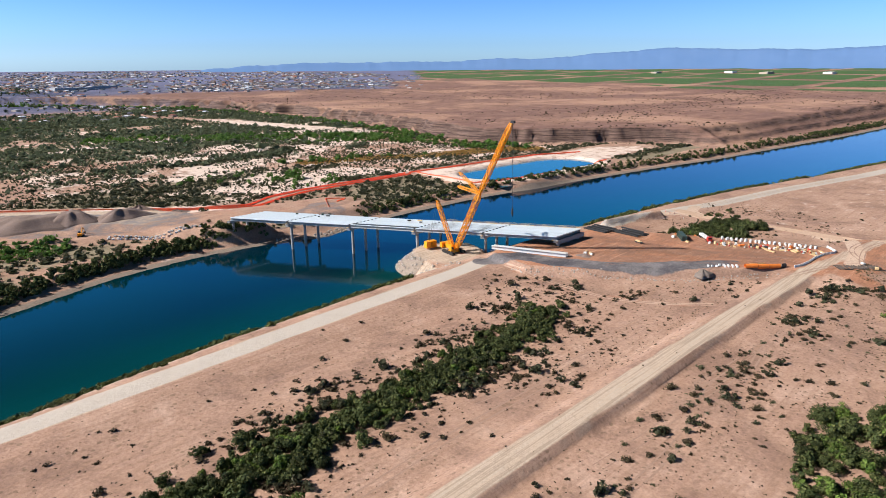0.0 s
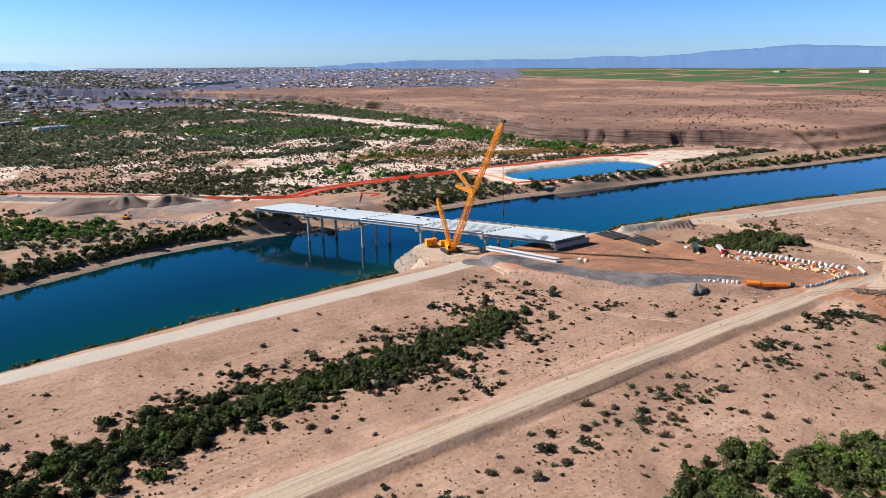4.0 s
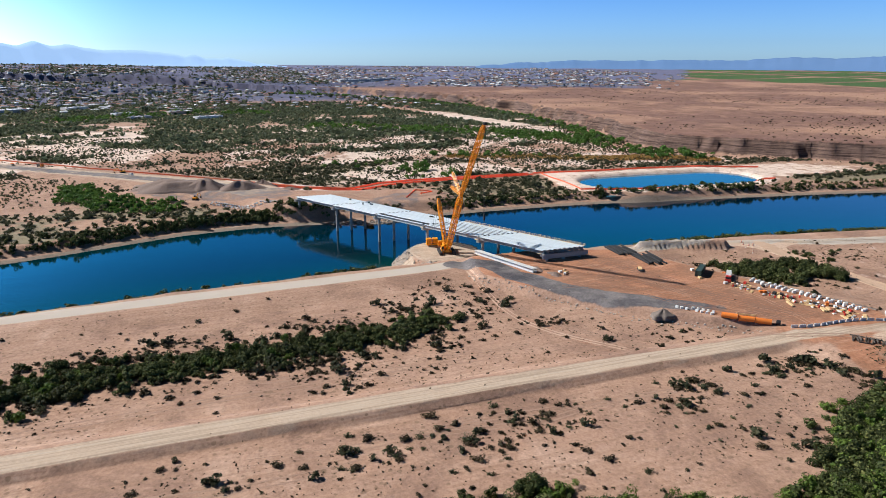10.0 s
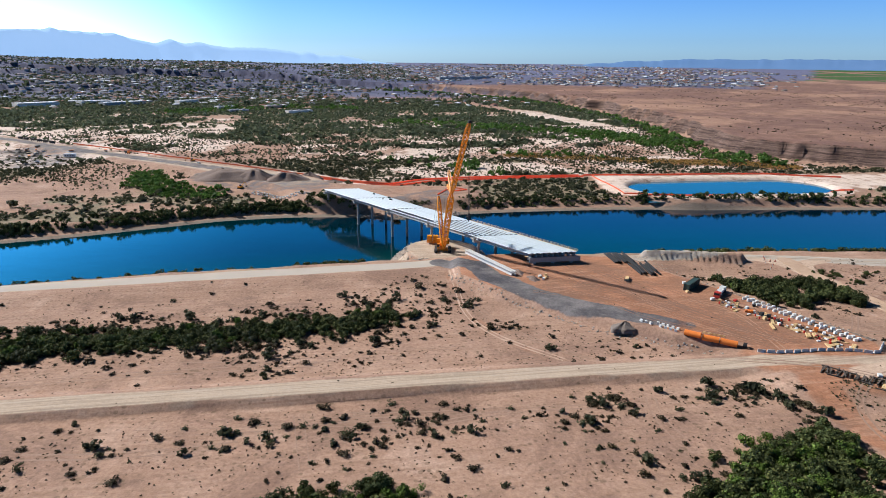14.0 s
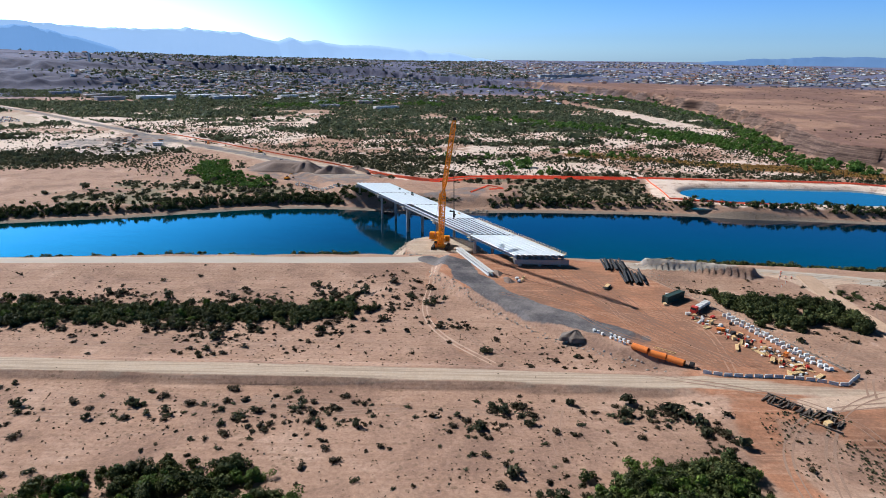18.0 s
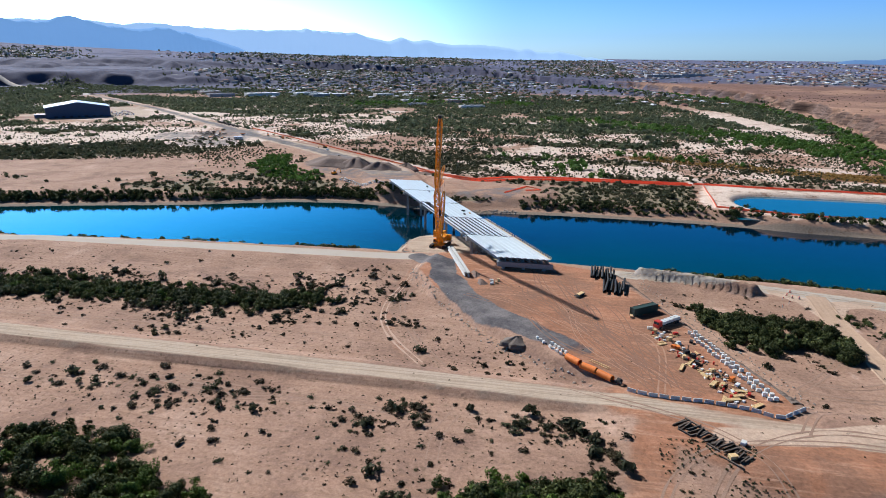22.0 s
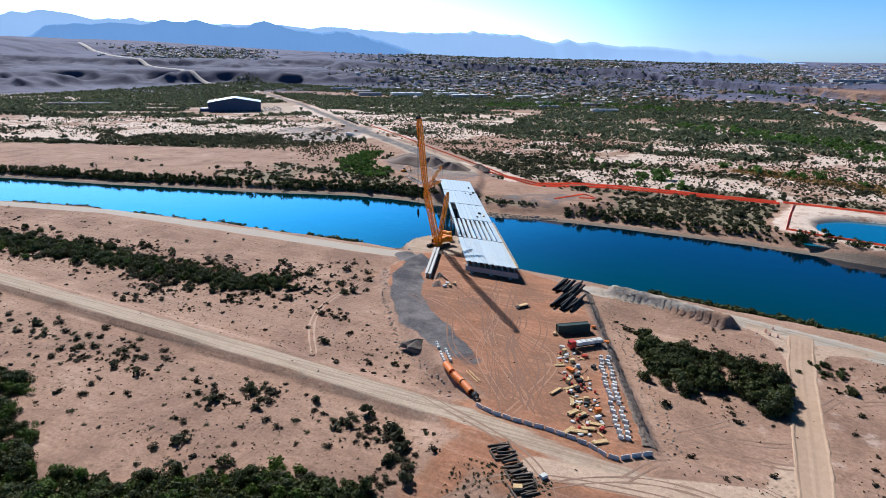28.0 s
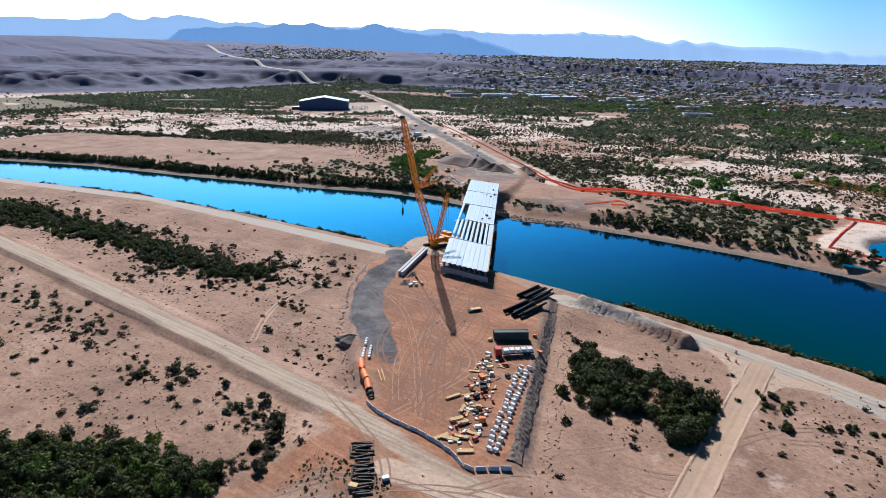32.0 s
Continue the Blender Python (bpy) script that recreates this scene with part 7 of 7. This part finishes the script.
for x, y, z in zip(tx[:NEAR_HOUSES], ty[:NEAR_HOUSES], tz):
    w, rf, win, colour = HOUSES[prng.randrange(8)]
    ob = thing("house", (x, y, z), colour + " single-storey house with a hipped roof", "house", "houses of the town", rz=prng.choice((35, 125, 40, 130)) + prng.uniform(-8, 8))
    part("wall", w, None, ob)
    part("roof", rf, None, ob)
    part("window", win, None, ob)
g = Geo()
for x, y, z in zip(tx[NEAR_HOUSES:], ty[NEAR_HOUSES:], tz[NEAR_HOUSES:]):
    house_geo(g, x, y, z, prng.choice((35, 125)) + prng.uniform(-10, 10), prng.uniform(6, 11), prng.uniform(4.5, 7), prng.uniform(2.8, 4.2), prng.uniform(0.8, 2.2), prng.choice((0, 1, 1, 2, 3, 3)), 4 + prng.choice((0, 0, 1, 1, 1, 2, 3)))
town = tagged(new("town_houses", g.mesh("town_houses", WALLS + ROOFS)), "spread-out desert town of low pale and brown houses", "houses", kind="stuff")


def big_box(x, y, rz, lx, ly, h, wall_m, roof_m, label):
    ob = thing("warehouse", (x, y, rest(x, y)), label, "building", "large town buildings", rz=rz)
    part("wall", Geo().box((0, 0, h / 2 - 1.5), (lx, ly, h + 3)), wall_m, ob)
    part("roof", Geo().box((0, 0, h + 0.25), (lx - 1.0, ly - 1.0, 0.5)), roof_m, ob)
    pr = Geo()
    for s in (-1, 1):
        pr.box((0, s * (ly / 2 - 0.2), h + 0.5), (lx, 0.4, 1.0)).box((s * (lx / 2 - 0.2), 0, h + 0.5), (0.4, ly - 0.8, 1.0))
    part("parapet", pr, wall_m, ob)
    for n in range(3):
        part("roof_unit", Geo().box((lx * (-0.3 + 0.3 * n), ly * 0.1, h + 1.4), (3.5, 2.5, 1.8)), WALLS[3], ob)


for x, y, rz, lx, ly, h, w, r_, c in ((-470, 1420, 40, 80, 40, 8, 0, 2, "white"), (-380, 1490, 40, 60, 36, 7, 0, 2, "white"), (-560, 1380, 42, 60, 30, 7, 3, 1, "grey"), (-300, 1440, 40, 90, 34, 8, 3, 2, "grey"),
                                      (-640, 1460, 45, 50, 34, 6, 1, 2, "tan"), (-180, 1520, 38, 46, 30, 6, 0, 2, "white"), (-60, 1330, 30, 40, 22, 5, 0, 2, "white"), (40, 1360, 30, 50, 24, 5, 1, 2, "tan"), (-760, 1540, 45, 70, 26, 6, 3, 1, "grey"),
                                      (100, 1210, 30, 52, 16, 5, 0, 2, "white"), (-20, 1230, 30, 40, 14, 5, 3, 2, "grey"), (640, 2480, 10, 130, 40, 9, 3, 2, "grey"), (760, 2560, 10, 90, 36, 9, 3, 2, "grey"), (-880, 780, 36, 120, 14, 4, 1, 2, "tan"),
                                      (3350, 1150, 0, 90, 40, 8, 1, 2, "white"), (3420, 1350, 0, 60, 40, 8, 0, 2, "white"), (3300, 1700, 0, 60, 30, 7, 1, 2, "white"), (3450, 900, 0, 80, 40, 8, 0, 2, "white")):
    big_box(x, y, rz, lx, ly, h, WALLS[w], ROOFS[r_], c + " flat-roofed commercial building of the town")
tower = thing("water_tower", (-1182, 2420, rest(-1182, 2420)), "tall white tower standing over the town", "tower")
part("shaft", Geo().tube((0, 0, -2), (0, 0, 26), 4.5, 14), WALLS[0], tower)
part("cap", Geo().tube((0, 0, 26), (0, 0, 32), 7, 14, 5), WALLS[0], tower)
ux, uy = sample(62000, -2600, 2400, 1250, 4600, lambda x, y: np.clip(town_density(x, y) * 1.3 + 0.10 * smooth(34, 24, np.degrees(np.arctan2(220 - x, y))), 0, 1) * far_clear(x, np.minimum(y, 2000)))
r = nrng.gamma(4, 0.55, len(ux)) + 1.0
scatter("town_trees", ux, uy, r, r * 1.1, 7, M_FARBUSH, "dark trees among the houses of the town", "trees")
wx_, wy_ = sample(18000, -2800, -500, 300, 2400, lambda x, y: far_clear(x, y) * np.clip(0.38 + 0.5 * fbm(x, y, 70, 3), 0, 1) * smooth(1720, 1620, np.hypot(x - 220, y) + 40 * fbm(x, y, 90, 2)))
r = nrng.gamma(4, 0.38, len(wx_)) + 0.7
scatter("west_trees", wx_, wy_, r, r * 0.9, 7, M_FARBUSH, "dark scrub woods on the flood plain", "trees")

# ---- vehicles and stores across the river ----
M_TYRE = plain("black_tyre", (0.015, 0.015, 0.016), (0.03, 0.03, 0.03), 2.0, 0.9)
CARPAINT = [(n, plain("car_paint_" + n, c, tuple(v * 1.1 for v in c), 0.5, 0.3)) for n, c in (("white", (0.66, 0.66, 0.65)), ("silver", (0.40, 0.41, 0.43)), ("dark grey", (0.05, 0.05, 0.055)), ("red", (0.30, 0.03, 0.025)), ("blue", (0.03, 0.07, 0.2)))]


def profile_body(points, half):
    """A side outline (along, up) drawn out to both sides."""
    n = len(points)
    vs = [(x, s * half, z) for s in (-1, 1) for x, z in points]
    return Geo().add(vs, [tuple(reversed(range(n))), tuple(range(n, 2 * n))] + [(i, (i + 1) % n, n + (i + 1) % n, n + i) for i in range(n)])


CAR_BODY = [profile_body([(-2.2, 0.35), (2.2, 0.35), (2.25, 0.75), (1.3, 0.95), (-2.2, 1.0)], 0.9).mesh("body", m) for _, m in CARPAINT]
CAR_CABIN = profile_body([(-1.9, 0.98), (1.1, 0.95), (0.45, 1.5), (-1.5, 1.52)], 0.78).mesh("cabin", M_GLASS)
CAR_WHEEL = Geo().tube((0, -0.12, 0), (0, 0.12, 0), 0.34, 10).mesh("wheel", M_TYRE)


def car(x, y, rz, k):
    ob = thing("car", (x, y, rest(x, y)), CARPAINT[k][0] + " car parked on the pale lot beside the hall", "car", "cars beside the hall", rz=rz)
    part("body", CAR_BODY[k], None, ob)
    part("cabin", CAR_CABIN, None, ob)
    for a in (-1.35, 1.4):
        for s in (-0.85, 0.85):
            part("wheel", CAR_WHEEL, None, ob).matrix_basis = pose(a, s, 0.34)


for row in range(7):
    for n in range(11):
        if prng.random() < 0.62:
            car(-463 + n * 0.725 * 3.1 - row * 0.69 * 15.5, 868 + n * 0.69 * 3.1 + row * 0.725 * 15.5, 133.5 + prng.choice((0, 180)) + prng.uniform(-3, 3), prng.choice((0, 0, 1, 1, 2, 2, 3, 4)))


def dump_truck(x, y, rz, paint, colour):
    ob = thing("dump_truck", (x, y, rest(x, y)), colour + " dump truck parked on the graded approach road", "truck", "trucks on the approach", rz=rz)
    part("cab", profile_body([(2.6, 0.9), (4.6, 0.9), (4.7, 1.9), (4.0, 2.1), (3.7, 3.1), (2.6, 3.1)], 1.2), paint, ob)
    part("bed", Geo().box((-0.7, 0, 2.3), (6.2, 2.5, 1.9), taper=1.06), M_BROWNSTEEL, ob)
    part("chassis", Geo().box((0.2, 0, 1.0), (8.4, 1.0, 0.4)), M_DARKSTEEL, ob)
    for a in (-2.8, -1.5, 3.6):
        for s in (-1.05, 1.05):
            part("wheel", Geo().tube((a, s - 0.18, 0.52), (a, s + 0.18, 0.52), 0.52, 12), M_TYRE, ob)


for k in range(6):
    t = k / 5
    dump_truck(-224 + 57 * t, 790 - 51 * t, -42 + prng.uniform(-2, 2), M_DARKSTEEL if k % 2 else M_BROWNSTEEL, "dark")


def excavator(x, y, rz, paint, label):
    ob = thing("excavator", (x, y, rest(x, y)), label, "excavator", "machines on the approach", rz=rz)
    for s in (-1.2, 1.2):
        part("track", profile_body([(-2.0, 0.0), (2.0, 0.0), (2.4, 0.5), (2.0, 0.95), (-2.0, 0.95), (-2.4, 0.5)], 0.3), M_DARKSTEEL, ob).matrix_basis = pose(0, s, 0)
    part("body", profile_body([(-2.2, 1.0), (1.6, 1.0), (1.6, 1.9), (-0.2, 2.2), (-2.2, 2.2)], 1.35), paint, ob)
    part("cab", profile_body([(0.1, 1.9), (1.7, 1.9), (1.5, 3.1), (0.1, 3.1)], 0.5), M_GLASS, ob).matrix_basis = pose(0, 0.75, 0)
    part("boom", Geo().tube((1.2, -0.3, 1.8), (4.0, -0.3, 4.6), 0.32, 6, 0.26).tube((4.0, -0.3, 4.6), (6.4, -0.3, 3.6), 0.26, 6), paint, ob)
    part("arm", Geo().tube((6.4, -0.3, 3.8), (6.9, -0.3, 1.2), 0.22, 6, 0.16), paint, ob)
    part("bucket", profile_body([(6.2, 0.3), (7.3, 0.5), (7.3, 1.3), (6.7, 1.3)], 0.55), M_DARKSTEEL, ob).matrix_basis = pose(0, -0.3, 0)


excavator(31, 572, 200, M_ORANGE, "yellow tracked excavator on the graded approach")
excavator(99, 420, 60, M_ORANGE, "yellow tracked excavator beside the gravel heaps")
dump_truck(-51, 638, -50, M_RUST, "orange")
trailer = thing("site_trailer", (-107, 633, rest(-107, 633)), "white site office trailer at the storage ground", "trailer", rz=-8)
part("body", Geo().box((0, 0, 2.0), (12, 3.2, 2.8)), M_WHITE, trailer)
part("roof", Geo().box((0, 0, 3.5), (12.4, 3.6, 0.2)), M_ROOFPALE, trailer)
for n in (-4, -1.5, 1.5, 4):
    part("window", Geo().box((n, -1.62, 2.3), (1.2, 0.08, 0.9)), M_GLASS, trailer)
part("skirt", Geo().box((0, 0, 0.3), (11.6, 2.8, 0.7)), M_DARKSTEEL, trailer)
for k in range(16):
    t = prng.random()
    x, y = -205 + 100 * t + prng.uniform(-14, 14), 690 - 100 * t * prng.uniform(0.4, 1.2) + prng.uniform(-18, 18)
    heap(x, y, prng.uniform(4, 9), prng.uniform(3, 5), prng.uniform(1.0, 2.6), prng.uniform(0, 180), prng.choice((M_HEAP, M_DARKHEAP, M_BROWNSTEEL)), "pile of brown spoil and scrap on the storage ground", 40 + k)
for k in range(22):
    x, y = -150 + prng.gauss(0, 28), 655 + prng.gauss(0, 26)
    ob = thing("material_stack", (x, y, rest(x, y)), "low stack of stored building material on grey dirt", "stack", "stacks on the storage ground", rz=prng.uniform(0, 180))
    w = prng.uniform(1.2, 2.4)
    for n in range(prng.randrange(2, 5)):
        part("layer", Geo().box((prng.uniform(-0.2, 0.2), 0, 0.3 + n * 0.52), (prng.uniform(3, 7), w, 0.48)), prng.choice((M_BROWNSTEEL, M_DARKSTEEL, M_LUMBER, M_WHITE, M_RUST)), ob)


def traffic_barrel(x, y):
    ob = thing("traffic_barrel", (x, y, rest(x, y)), "orange and white traffic barrel at the road junction", "barrel", "traffic barrels")
    part("base", Geo().tube((0, 0, 0), (0, 0, 0.1), 0.42, 12), M_TYRE, ob)
    for n in range(5):
        part("band", Geo().tube((0, 0, 0.1 + n * 0.2), (0, 0, 0.3 + n * 0.2), 0.34 - 0.02 * n, 12, 0.32 - 0.02 * n), M_FENCE if n % 2 == 0 else M_WHITE, ob)


for x, y in ((391, 180.5), (392, 187), (393.5, 180), (389.6, 183)):
    traffic_barrel(x, y)

# ---- small things on the deck ----
for s, a, lx, ly, h, m, name, label in ((92, 21.5, 3.0, 0.8, 0.5, M_LUMBER, "lumber_stack", "stack of yellow lumber on the bridge deck"), (97, 19.5, 2.2, 1.2, 0.7, M_DARKSTEEL, "formwork_stack", "dark formwork stack on the bridge deck"),
                                        (88, 17.0, 1.6, 1.0, 0.5, M_DARKSTEEL, "formwork_stack", "dark formwork stack on the bridge deck"), (150, 20.0, 2.4, 0.9, 0.6, M_DARKSTEEL, "formwork_stack", "dark formwork stack on the bridge deck"),
                                        (156, 22.5, 1.2, 1.2, 1.0, M_GREENBOX, "tool_box", "dark green tool box on the bridge deck"), (153, 16.5, 1.0, 0.8, 0.5, M_DARKSTEEL, "tool_box", "dark tool box on the bridge deck"), (172, 21.0, 1.4, 0.9, 0.9, M_GREENBOX, "tool_box", "dark green tool box on the bridge deck")):
    p = bridge_at(s, a, DECK + 0.02)
    ob = thing(name, tuple(p), label, "stack", "stores on the deck", rz=prng.uniform(100, 140))
    for n in range(2):
        part("layer", Geo().box((0, 0, h * (0.25 + 0.5 * n)), (lx * (1 - 0.08 * n), ly, h * 0.47)), m, ob)
for k in range(NS + 1):
    s = min(max(k * span, 0.6), BLEN - 0.6)
    hang = Geo().sweep([(-0.5, -0.08), (0.5, -0.08), (0.5, 0.0), (-0.5, 0.0)], bridge_at(s, -1.1, DECK - 1.6), bridge_at(s, 0.2, DECK - 1.6), BU)
    bpart("cap_platform", hang, M_LUMBER, "timber access platform at the pier cap")
